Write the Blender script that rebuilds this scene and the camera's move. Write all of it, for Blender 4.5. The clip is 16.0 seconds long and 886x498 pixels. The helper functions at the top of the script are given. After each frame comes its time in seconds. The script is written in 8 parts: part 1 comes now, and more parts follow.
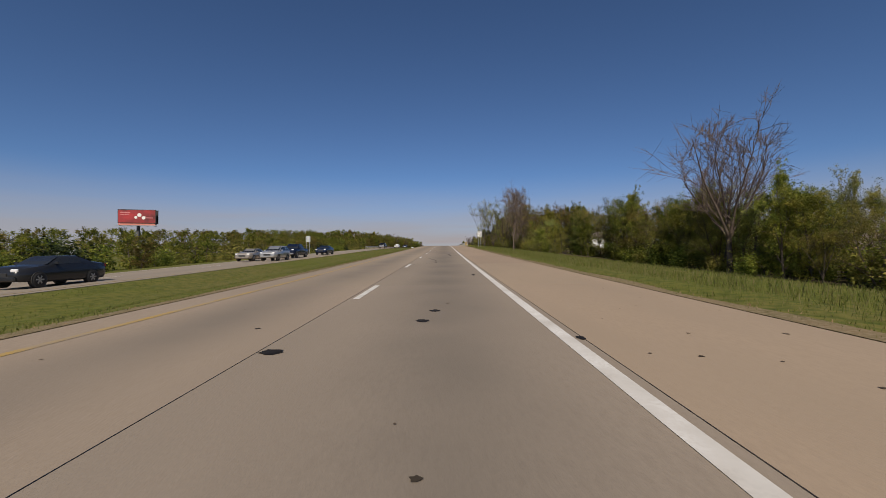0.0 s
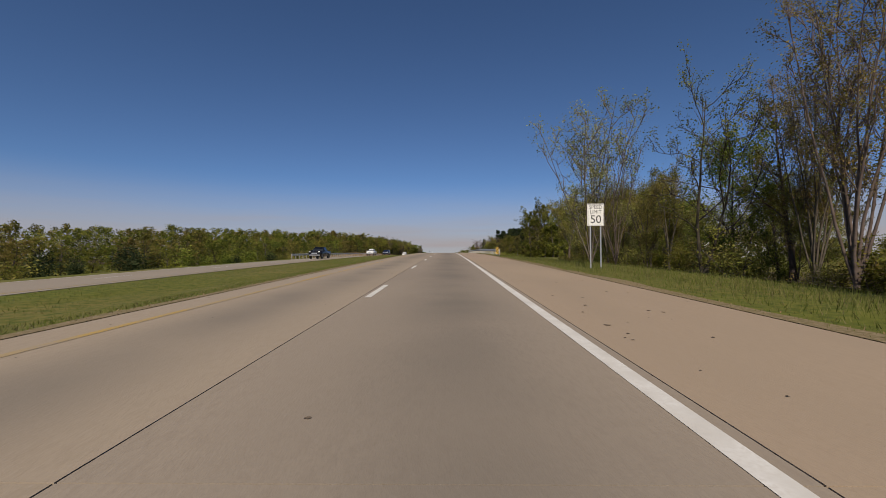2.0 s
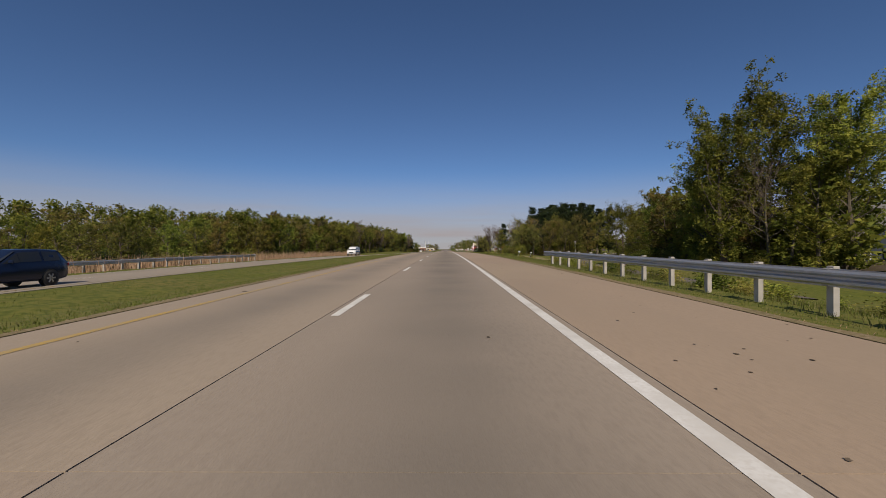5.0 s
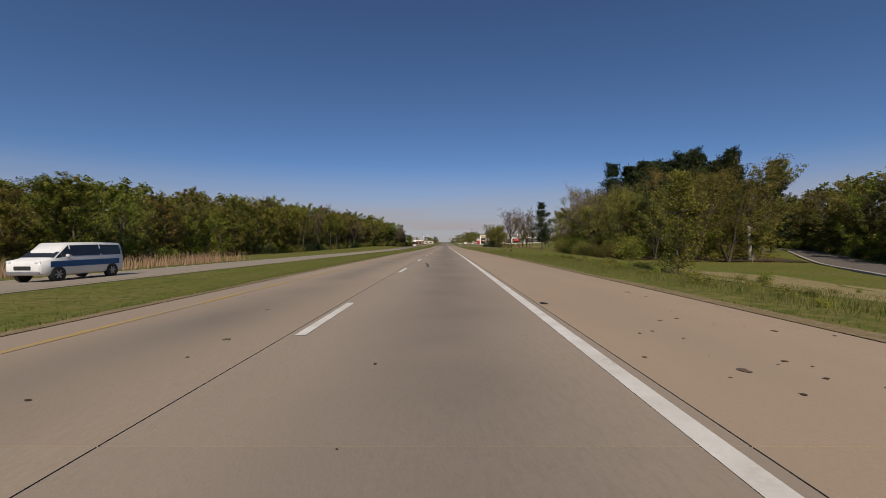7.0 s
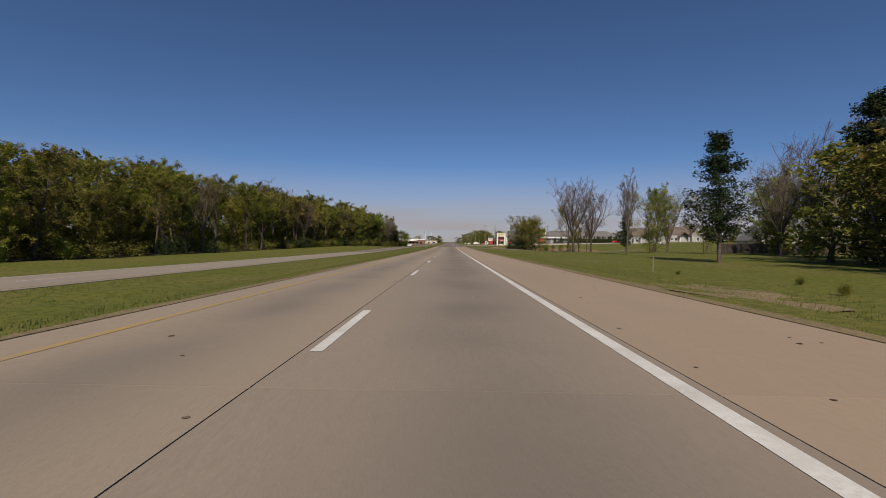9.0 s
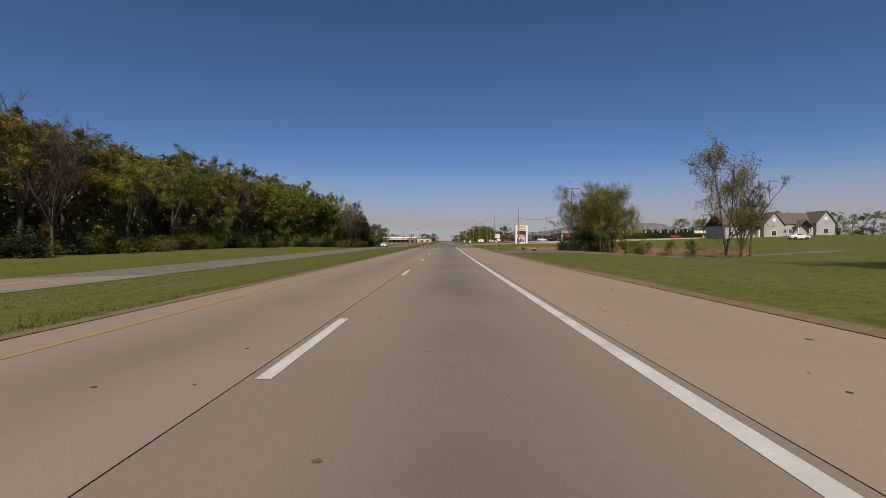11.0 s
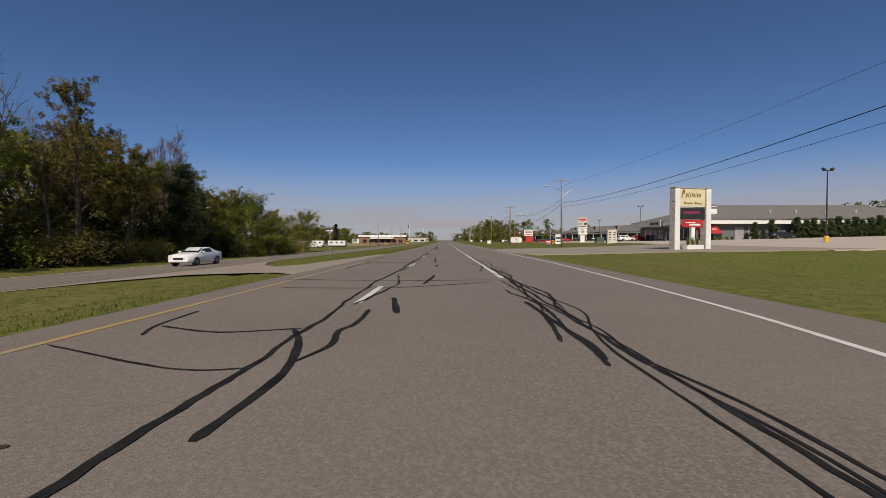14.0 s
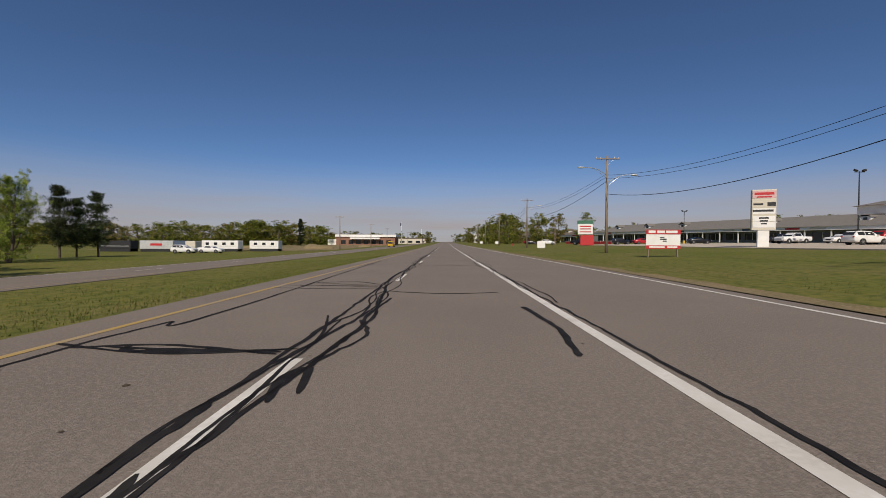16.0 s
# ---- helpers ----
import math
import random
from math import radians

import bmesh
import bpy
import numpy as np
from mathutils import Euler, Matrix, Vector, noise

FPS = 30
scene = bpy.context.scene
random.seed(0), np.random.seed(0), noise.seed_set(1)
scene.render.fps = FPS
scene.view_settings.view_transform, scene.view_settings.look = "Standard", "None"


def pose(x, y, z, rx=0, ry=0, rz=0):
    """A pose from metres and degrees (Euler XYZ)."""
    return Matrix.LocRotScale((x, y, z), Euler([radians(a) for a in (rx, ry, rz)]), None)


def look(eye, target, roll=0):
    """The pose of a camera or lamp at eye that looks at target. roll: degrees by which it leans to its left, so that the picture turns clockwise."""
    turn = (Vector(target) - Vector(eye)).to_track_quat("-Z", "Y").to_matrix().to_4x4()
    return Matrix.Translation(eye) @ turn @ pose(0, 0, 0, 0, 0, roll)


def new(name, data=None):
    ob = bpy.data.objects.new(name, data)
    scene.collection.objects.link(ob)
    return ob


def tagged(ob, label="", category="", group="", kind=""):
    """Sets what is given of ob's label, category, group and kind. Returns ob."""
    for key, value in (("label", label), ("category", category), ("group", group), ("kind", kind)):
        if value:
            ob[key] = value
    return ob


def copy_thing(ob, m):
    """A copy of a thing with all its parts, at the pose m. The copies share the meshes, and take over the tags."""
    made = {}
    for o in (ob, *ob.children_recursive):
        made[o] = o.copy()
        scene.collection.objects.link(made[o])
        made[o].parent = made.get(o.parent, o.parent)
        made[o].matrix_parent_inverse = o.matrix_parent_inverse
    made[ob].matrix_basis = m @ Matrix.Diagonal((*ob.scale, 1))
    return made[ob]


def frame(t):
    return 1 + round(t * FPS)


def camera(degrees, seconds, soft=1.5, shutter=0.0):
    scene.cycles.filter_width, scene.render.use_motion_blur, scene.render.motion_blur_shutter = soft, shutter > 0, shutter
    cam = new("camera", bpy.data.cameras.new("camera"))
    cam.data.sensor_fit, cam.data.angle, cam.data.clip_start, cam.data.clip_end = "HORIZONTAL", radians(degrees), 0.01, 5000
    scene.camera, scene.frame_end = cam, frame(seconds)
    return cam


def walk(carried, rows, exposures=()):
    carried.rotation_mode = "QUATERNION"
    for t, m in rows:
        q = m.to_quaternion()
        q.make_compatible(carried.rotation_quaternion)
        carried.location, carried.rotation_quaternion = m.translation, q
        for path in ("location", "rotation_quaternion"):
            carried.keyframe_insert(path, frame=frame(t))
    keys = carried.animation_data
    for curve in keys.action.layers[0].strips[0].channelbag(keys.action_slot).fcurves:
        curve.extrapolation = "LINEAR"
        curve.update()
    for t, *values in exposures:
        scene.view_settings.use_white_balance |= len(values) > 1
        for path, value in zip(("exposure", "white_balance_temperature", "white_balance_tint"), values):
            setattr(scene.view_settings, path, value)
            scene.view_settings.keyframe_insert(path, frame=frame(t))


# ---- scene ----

# ---------------------------------------------------------------- camera
PATH = [
    (0, (0.193, 0.000, 1.251), (0.1855, 1.9997, 1.2825), -0.51),
    (0.5, (0.179, 18.253, 1.796), (0.1714, 20.2528, 1.8282), -0.32),
    (1, (0.263, 36.223, 2.382), (0.2399, 38.2227, 2.4301), -0.20),
    (1.5, (0.155, 54.411, 3.011), (0.1250, 56.4104, 3.0638), -0.01),
    (2, (0.050, 72.794, 3.675), (0.0293, 74.7929, 3.7247), -0.08),
    (2.5, (0.019, 91.357, 4.330), (-0.0006, 93.3566, 4.3745), -0.08),
    (3, (0.078, 110.103, 4.939), (0.0618, 112.1022, 4.9750), -0.14),
    (3.5, (0.089, 129.017, 5.492), (0.0727, 131.0171, 5.5260), -0.25),
    (4, (0.080, 147.697, 5.970), (0.0595, 149.6970, 5.9917), -0.01),
    (4.5, (0.072, 166.440, 6.376), (0.0547, 168.4401, 6.3863), 0.00),
    (5, (0.068, 185.214, 6.697), (0.0571, 187.2138, 6.6975), 0.00),
    (5.5, (0.069, 203.985, 6.934), (0.0659, 205.9851, 6.9268), 0.00),
    (6, (0.079, 222.721, 7.099), (0.0800, 224.7206, 7.0842), 0.00),
    (6.5, (0.099, 241.387, 7.193), (0.0983, 243.3870, 7.1756), -0.57),
    (7, (0.132, 259.950, 7.218), (0.1197, 261.9501, 7.1846), -0.15),
    (7.5, (0.209, 278.504, 7.180), (0.1855, 280.5039, 7.1431), -0.38),
    (8, (0.085, 296.786, 7.082), (0.0549, 298.7852, 7.0439), 0.04),
    (8.5, (-0.113, 315.594, 6.961), (-0.1511, 317.5928, 6.9201), 0.13),
    (9, (-0.302, 333.939, 6.838), (-0.3356, 335.9382, 6.8040), 0.65),
    (9.5, (-0.360, 352.454, 6.711), (-0.3887, 354.4536, 6.6677), 0.00),
    (10, (-0.329, 371.046, 6.583), (-0.3524, 373.0452, 6.5405), 0.00),
    (10.5, (-0.250, 389.619, 6.463), (-0.2687, 391.6185, 6.4218), 0.00),
    (11, (-0.164, 408.079, 6.358), (-0.1794, 410.0785, 6.3179), 0.00),
    (11.5, (-0.112, 426.331, 6.278), (-0.1265, 428.3301, 6.2292), -0.32),
    (12, (-0.136, 444.279, 6.243), (-0.1521, 446.2782, 6.1934), -0.26),
    (12.5, (-0.165, 462.308, 6.247), (-0.1762, 464.3075, 6.2023), -0.40),
    (13, (-0.254, 479.547, 6.264), (-0.2624, 481.5471, 6.2280), -0.29),
    (13.5, (-0.203, 496.527, 6.290), (-0.2111, 498.5271, 6.2622), 0.03),
    (14, (-0.072, 513.855, 6.287), (-0.0847, 515.8547, 6.2450), 0.02),
    (14.5, (-0.090, 531.137, 6.245), (-0.1099, 533.1368, 6.2083), -0.30),
    (15, (-0.220, 548.322, 6.184), (-0.2331, 550.3222, 6.1507), 0.01),
    (15.5, (-0.287, 565.396, 6.126), (-0.2943, 567.3956, 6.0874), 0.22),
    (16, (-0.250, 581.799, 6.074), (-0.2615, 583.7984, 6.0397), 0.32),
]
cam = camera(93.06, 16.0, soft=0.7, shutter=0.0)
walk(cam, [(t, look(eye, target, roll)) for t, eye, target, roll in PATH], exposures=[(0.0, 0.0)])

# ---------------------------------------------------------------- light
SUN_ELEV, SUN_AZ = 42.0, 182.5   # azimuth clockwise from +y (the way ahead)
sun_dir = Vector((math.sin(radians(SUN_AZ)) * math.cos(radians(SUN_ELEV)),
                  math.cos(radians(SUN_AZ)) * math.cos(radians(SUN_ELEV)), math.sin(radians(SUN_ELEV))))
sun = new("sun", bpy.data.lights.new("sun", "SUN"))
sun.data.energy, sun.data.angle, sun.data.color = 4.2, radians(0.53), (1.0, 0.885, 0.73)
sun.matrix_world = look(sun_dir * 50, (0, 0, 0))
world = bpy.data.worlds.new("sky")
scene.world = world
world.use_nodes = True
wn, wl = world.node_tree.nodes, world.node_tree.links
wn.clear()
sky = wn.new("ShaderNodeTexSky")
sky.sky_type, sky.sun_disc = "NISHITA", False
sky.sun_elevation, sky.sun_rotation = radians(SUN_ELEV), radians(SUN_AZ)
sky.altitude, sky.air_density, sky.dust_density, sky.ozone_density = 200.0, 0.7, 0.25, 6.0
wbg, wout = wn.new("ShaderNodeBackground"), wn.new("ShaderNodeOutputWorld")
wbg.inputs["Strength"].default_value = 0.076
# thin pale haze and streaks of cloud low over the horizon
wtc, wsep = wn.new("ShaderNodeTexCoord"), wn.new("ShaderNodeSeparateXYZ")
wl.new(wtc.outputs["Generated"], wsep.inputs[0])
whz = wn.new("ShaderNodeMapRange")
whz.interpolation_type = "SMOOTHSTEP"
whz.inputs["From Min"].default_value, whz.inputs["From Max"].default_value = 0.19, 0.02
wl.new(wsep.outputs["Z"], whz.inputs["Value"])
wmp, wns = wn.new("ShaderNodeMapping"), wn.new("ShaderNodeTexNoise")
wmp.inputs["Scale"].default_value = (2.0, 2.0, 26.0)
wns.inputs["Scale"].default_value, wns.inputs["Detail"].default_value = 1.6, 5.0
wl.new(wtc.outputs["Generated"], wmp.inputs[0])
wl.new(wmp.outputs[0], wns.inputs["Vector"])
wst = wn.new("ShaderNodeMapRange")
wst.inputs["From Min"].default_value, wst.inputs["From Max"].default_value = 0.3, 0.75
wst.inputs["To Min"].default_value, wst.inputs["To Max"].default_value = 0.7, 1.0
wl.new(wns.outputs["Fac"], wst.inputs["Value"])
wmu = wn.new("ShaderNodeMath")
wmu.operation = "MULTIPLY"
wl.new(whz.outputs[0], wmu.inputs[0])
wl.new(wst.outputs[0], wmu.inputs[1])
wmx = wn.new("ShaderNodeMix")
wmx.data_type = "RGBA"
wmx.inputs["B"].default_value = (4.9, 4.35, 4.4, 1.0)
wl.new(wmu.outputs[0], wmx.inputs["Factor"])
wtn = wn.new("ShaderNodeMix")
wtn.data_type, wtn.blend_type = "RGBA", "MULTIPLY"
wtn.inputs["Factor"].default_value = 1.0
wtn.inputs["B"].default_value = (0.93, 0.985, 1.04, 1.0)
wl.new(sky.outputs[0], wtn.inputs["A"])
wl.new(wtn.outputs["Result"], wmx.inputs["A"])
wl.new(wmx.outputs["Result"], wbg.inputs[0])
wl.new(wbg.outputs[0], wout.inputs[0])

# ---------------------------------------------------------------- materials
def col(c):
    return (*c, 1.0)


def material(name, base, rough=0.7, metal=0.0, second=None, scale=1.0, amount=0.5, fine=None, fine_scale=30.0,
             bump=0.0, bump_scale=40.0, spread=0.0, island=None, translucent=0.0, stretch=(1, 1, 1), clumps=0.0):
    """A principled material with broad patches (second), fine grain (fine), relief and piece-to-piece spread."""
    m = bpy.data.materials.new(name)
    m.use_nodes = True
    n, l = m.node_tree.nodes, m.node_tree.links
    bsdf, out = n["Principled BSDF"], n["Material Output"]
    bsdf.inputs["Roughness"].default_value, bsdf.inputs["Metallic"].default_value = rough, metal
    tc = n.new("ShaderNodeTexCoord")
    mp = n.new("ShaderNodeMapping")
    mp.inputs["Scale"].default_value = stretch
    l.new(tc.outputs["Object"], mp.inputs[0])
    src = n.new("ShaderNodeRGB")
    src.outputs[0].default_value = col(base)
    now = src.outputs[0]

    def blend(sock, other, fac, mode="MIX"):
        mx = n.new("ShaderNodeMix")
        mx.data_type, mx.blend_type = "RGBA", mode
        l.new(sock, mx.inputs["A"])
        if isinstance(other, tuple):
            mx.inputs["B"].default_value = col(other)
        else:
            l.new(other, mx.inputs["B"])
        if isinstance(fac, float):
            mx.inputs["Factor"].default_value = fac
        else:
            l.new(fac, mx.inputs["Factor"])
        return mx.outputs["Result"]

    def grain(sc, lo, hi, detail=4.0):
        t = n.new("ShaderNodeTexNoise")
        t.inputs["Scale"].default_value, t.inputs["Detail"].default_value = sc, detail
        l.new(mp.outputs[0], t.inputs["Vector"])
        r = n.new("ShaderNodeMapRange")
        r.inputs["From Min"].default_value, r.inputs["From Max"].default_value = lo, hi
        l.new(t.outputs["Fac"], r.inputs["Value"])
        return r.outputs["Result"], t.outputs["Fac"]

    if second:
        f, _ = grain(scale, 0.5 - 0.3 * (1.05 - amount), 0.5 + 0.35 * (1.2 - amount))
        now = blend(now, second, f)
    if fine:
        f, _ = grain(fine_scale, 0.42, 0.68, 6.0)
        now = blend(now, fine, f)
    if island:
        g = n.new("ShaderNodeNewGeometry")
        ramp = n.new("ShaderNodeValToRGB")
        ramp.color_ramp.interpolation = "LINEAR"
        els = ramp.color_ramp.elements
        while len(els) < len(island):
            els.new(0.5)
        for k, c in enumerate(island):
            els[k].position, els[k].color = k / (len(island) - 1), col(c)
        l.new(g.outputs["Random Per Island"], ramp.inputs[0])
        now = ramp.outputs[0]
    if spread:
        oi = n.new("ShaderNodeObjectInfo")
        hs = n.new("ShaderNodeHueSaturation")
        r1, r2 = n.new("ShaderNodeMapRange"), n.new("ShaderNodeMapRange")
        r1.inputs["To Min"].default_value, r1.inputs["To Max"].default_value = 1 - spread, 1 + spread
        r2.inputs["To Min"].default_value, r2.inputs["To Max"].default_value = 0.5 - spread * 0.11, 0.5 + spread * 0.07
        l.new(oi.outputs["Random"], r1.inputs["Value"])
        m2 = n.new("ShaderNodeMath")
        m2.operation = "FRACT"
        m1 = n.new("ShaderNodeMath")
        m1.operation, m1.inputs[1].default_value = "MULTIPLY", 7.31
        l.new(oi.outputs["Random"], m1.inputs[0])
        l.new(m1.outputs[0], m2.inputs[0])
        l.new(m2.outputs[0], r2.inputs["Value"])
        l.new(r1.outputs[0], hs.inputs["Value"])
        l.new(r2.outputs[0], hs.inputs["Hue"])
        l.new(now, hs.inputs["Color"])
        now = hs.outputs[0]
    if clumps:
        f, _ = grain(clumps, 0.38, 0.62, 2.0)
        hv = n.new("ShaderNodeHueSaturation")
        rv, rh = n.new("ShaderNodeMapRange"), n.new("ShaderNodeMapRange")
        rv.inputs["To Min"].default_value, rv.inputs["To Max"].default_value = 0.5, 1.5
        rh.inputs["To Min"].default_value, rh.inputs["To Max"].default_value = 0.522, 0.488
        l.new(f, rv.inputs["Value"])
        l.new(f, rh.inputs["Value"])
        l.new(rv.outputs[0], hv.inputs["Value"])
        l.new(rh.outputs[0], hv.inputs["Hue"])
        l.new(now, hv.inputs["Color"])
        now = hv.outputs[0]
    l.new(now, bsdf.inputs["Base Color"])
    if bump:
        _, f = grain(bump_scale, 0, 1, 5.0)
        b = n.new("ShaderNodeBump")
        b.inputs["Strength"].default_value, b.inputs["Distance"].default_value = bump, 0.02
        l.new(f, b.inputs["Height"])
        l.new(b.outputs[0], bsdf.inputs["Normal"])
    if translucent:
        tr, mix = n.new("ShaderNodeBsdfTranslucent"), n.new("ShaderNodeMixShader")
        mix.inputs[0].default_value = translucent
        l.new(now, tr.inputs[0])
        l.new(bsdf.outputs[0], mix.inputs[1])
        l.new(tr.outputs[0], mix.inputs[2])
        l.new(mix.outputs[0], out.inputs[0])
    return m


M = {
    "ground": material("grassy_earth", (0.125, 0.136, 0.024), 0.95, second=(0.18, 0.148, 0.05), scale=0.12, amount=0.5,
                       fine=(0.072, 0.09, 0.016), fine_scale=3.5, bump=0.6, bump_scale=9.0),
    "concrete": material("old_concrete", (0.34, 0.283, 0.22), 0.85, second=(0.275, 0.235, 0.19), scale=0.35, amount=0.6,
                         fine=(0.29, 0.25, 0.205), fine_scale=22.0, bump=0.25, bump_scale=60.0, spread=0.05, stretch=(1, 0.12, 1)),
    "asphalt": material("worn_asphalt", (0.196, 0.166, 0.142), 0.92, second=(0.162, 0.137, 0.117), scale=0.4, amount=0.5,
                        fine=(0.24, 0.205, 0.178), fine_scale=38.0, bump=0.4, bump_scale=90.0, stretch=(1, 0.8, 1)),
    "tar": material("crack_sealant", (0.012, 0.0105, 0.01), 0.8, second=(0.03, 0.027, 0.026), scale=3.0, bump=0.2),
    "white_line": material("white_road_paint", (0.72, 0.7, 0.66), 0.7, second=(0.5, 0.47, 0.42), scale=2.0, fine=(0.6, 0.57, 0.52), fine_scale=25.0),
    "yellow_line": material("yellow_road_paint", (0.44, 0.29, 0.085), 0.7, second=(0.33, 0.265, 0.19), scale=1.1, amount=0.75, fine=(0.36, 0.27, 0.14), fine_scale=20.0),
    "bark": material("bark", (0.075, 0.06, 0.046), 0.95, second=(0.135, 0.113, 0.09), scale=3.0, bump=0.8, bump_scale=14.0, spread=0.3),
    "leaf": material("spring_leaves", (0.1, 0.14, 0.03), 0.6, spread=0.35, translucent=0.4, clumps=0.55,
                     island=[(0.1, 0.125, 0.02), (0.18, 0.2, 0.032), (0.27, 0.272, 0.05), (0.14, 0.16, 0.025)]),
    "pale_leaf": material("pale_young_leaves", (0.2, 0.22, 0.06), 0.6, spread=0.2, translucent=0.45, clumps=0.6,
                          island=[(0.15, 0.175, 0.04), (0.25, 0.27, 0.07), (0.33, 0.34, 0.1), (0.2, 0.22, 0.05)]),
    "bud": material("budding_leaves", (0.13, 0.13, 0.04), 0.65, spread=0.3, translucent=0.4, clumps=0.5,
                    island=[(0.14, 0.115, 0.038), (0.235, 0.215, 0.045), (0.17, 0.175, 0.034), (0.24, 0.185, 0.068)]),
    "twig": material("bare_twigs", (0.16, 0.13, 0.11), 0.95, spread=0.25, island=[(0.1, 0.078, 0.064), (0.165, 0.13, 0.108), (0.13, 0.097, 0.08)]),
    "needle": material("pine_needles", (0.03, 0.05, 0.02), 0.6, spread=0.25, clumps=0.7, translucent=0.15,
                       island=[(0.022, 0.034, 0.014), (0.036, 0.052, 0.02), (0.052, 0.068, 0.027)]),
    "hedge": material("hedge_leaves", (0.05, 0.075, 0.02), 0.6, spread=0.15, translucent=0.2, clumps=2.0, island=[(0.045, 0.065, 0.018), (0.075, 0.1, 0.026), (0.06, 0.085, 0.02)]),
    "grass": material("grass_blades", (0.1, 0.15, 0.03), 0.7, translucent=0.3,
                      island=[(0.09, 0.114, 0.02), (0.135, 0.155, 0.032), (0.165, 0.165, 0.05), (0.2, 0.175, 0.08)]),
    "dry": material("dry_reeds", (0.35, 0.25, 0.15), 0.8, translucent=0.2,
                    island=[(0.34, 0.22, 0.13), (0.46, 0.31, 0.2), (0.26, 0.17, 0.1), (0.4, 0.25, 0.17)]),
    "galv": material("galvanised_steel", (0.55, 0.56, 0.57), 0.45, 0.75, second=(0.42, 0.43, 0.44), scale=1.5, fine=(0.5, 0.5, 0.51), fine_scale=20.0, bump=0.1),
    "wood_pole": material("weathered_pole", (0.24, 0.185, 0.135), 0.9, second=(0.17, 0.13, 0.1), scale=2.0, fine=(0.3, 0.24, 0.18), fine_scale=14.0, bump=0.4, stretch=(1, 1, 0.1)),
    "white": material("white_paint", (0.8, 0.79, 0.76), 0.55, second=(0.7, 0.69, 0.66), scale=1.2, bump=0.05),
    "black": material("black_plastic", (0.02, 0.02, 0.021), 0.5, second=(0.03, 0.03, 0.03), scale=3.0),
    "rubber": material("tyre_rubber", (0.018, 0.018, 0.018), 0.85, second=(0.03, 0.03, 0.03), scale=8.0),
    "alloy": material("wheel_alloy", (0.5, 0.5, 0.51), 0.35, 0.8, second=(0.4, 0.4, 0.41), scale=8.0),
    "roof": material("grey_shingles", (0.13, 0.12, 0.115), 0.9, second=(0.1, 0.095, 0.09), scale=1.5, fine=(0.17, 0.16, 0.15), fine_scale=9.0, bump=0.4, stretch=(1, 1, 3)),
    "glass": material("dark_window_glass", (0.02, 0.023, 0.026), 0.06, second=(0.03, 0.032, 0.035), scale=0.4),
    "red": material("red_paint", (0.5, 0.025, 0.03), 0.5, second=(0.42, 0.03, 0.03), scale=1.5),
    "brick": material("tan_masonry", (0.4, 0.33, 0.26), 0.85, second=(0.33, 0.27, 0.21), scale=1.2, fine=(0.45, 0.38, 0.3), fine_scale=12.0, bump=0.3),
    "dirt": material("gravelly_dirt", (0.21, 0.155, 0.085), 0.95, second=(0.13, 0.115, 0.05), scale=0.8, fine=(0.27, 0.21, 0.13), fine_scale=12.0, bump=0.5, bump_scale=25.0),
}


M["litter"] = material("leaf_litter", (0.075, 0.055, 0.034), 0.95, second=(0.045, 0.04, 0.02), scale=0.3, fine=(0.11, 0.08, 0.05), fine_scale=7.0, bump=0.6, bump_scale=12.0)
MATT = ("ground", "concrete", "asphalt", "leaf", "pale_leaf", "bud", "twig", "needle", "grass", "dry", "bark", "litter", "dirt", "white_line", "tar", "yellow_line")


def oil_band(m, centre, half, dark):
    """A drip-stained band of oil along the middle of a traffic lane."""
    n, l = m.node_tree.nodes, m.node_tree.links
    bsdf = n["Principled BSDF"]
    src = bsdf.inputs["Base Color"].links[0].from_socket
    tc, sep = n.new("ShaderNodeTexCoord"), n.new("ShaderNodeSeparateXYZ")
    l.new(tc.outputs["Object"], sep.inputs[0])
    sub = n.new("ShaderNodeMath")
    sub.operation, sub.inputs[1].default_value = "SUBTRACT", centre
    ab = n.new("ShaderNodeMath")
    ab.operation = "ABSOLUTE"
    l.new(sep.outputs[0], sub.inputs[0])
    l.new(sub.outputs[0], ab.inputs[0])
    r = n.new("ShaderNodeMapRange")
    r.interpolation_type = "SMOOTHSTEP"
    r.inputs["From Min"].default_value, r.inputs["From Max"].default_value = half, 0.0
    l.new(ab.outputs[0], r.inputs["Value"])
    nz = n.new("ShaderNodeTexNoise")
    nz.inputs["Scale"].default_value = 0.35
    l.new(tc.outputs["Object"], nz.inputs["Vector"])
    mu = n.new("ShaderNodeMath")
    mu.operation = "MULTIPLY"
    l.new(r.outputs[0], mu.inputs[0])
    l.new(nz.outputs["Fac"], mu.inputs[1])
    mx = n.new("ShaderNodeMix")
    mx.data_type, mx.blend_type = "RGBA", "MIX"
    l.new(mu.outputs[0], mx.inputs["Factor"])
    l.new(src, mx.inputs["A"])
    mx.inputs["B"].default_value = col(dark)
    l.new(mx.outputs["Result"], bsdf.inputs["Base Color"])
    return m


def concrete(name, base, other, grain):
    return material(name, base, 0.85, second=other, scale=0.5, amount=0.55, fine=grain, fine_scale=24.0, bump=0.25, bump_scale=60.0, spread=0.04, stretch=(1, 0.25, 1))


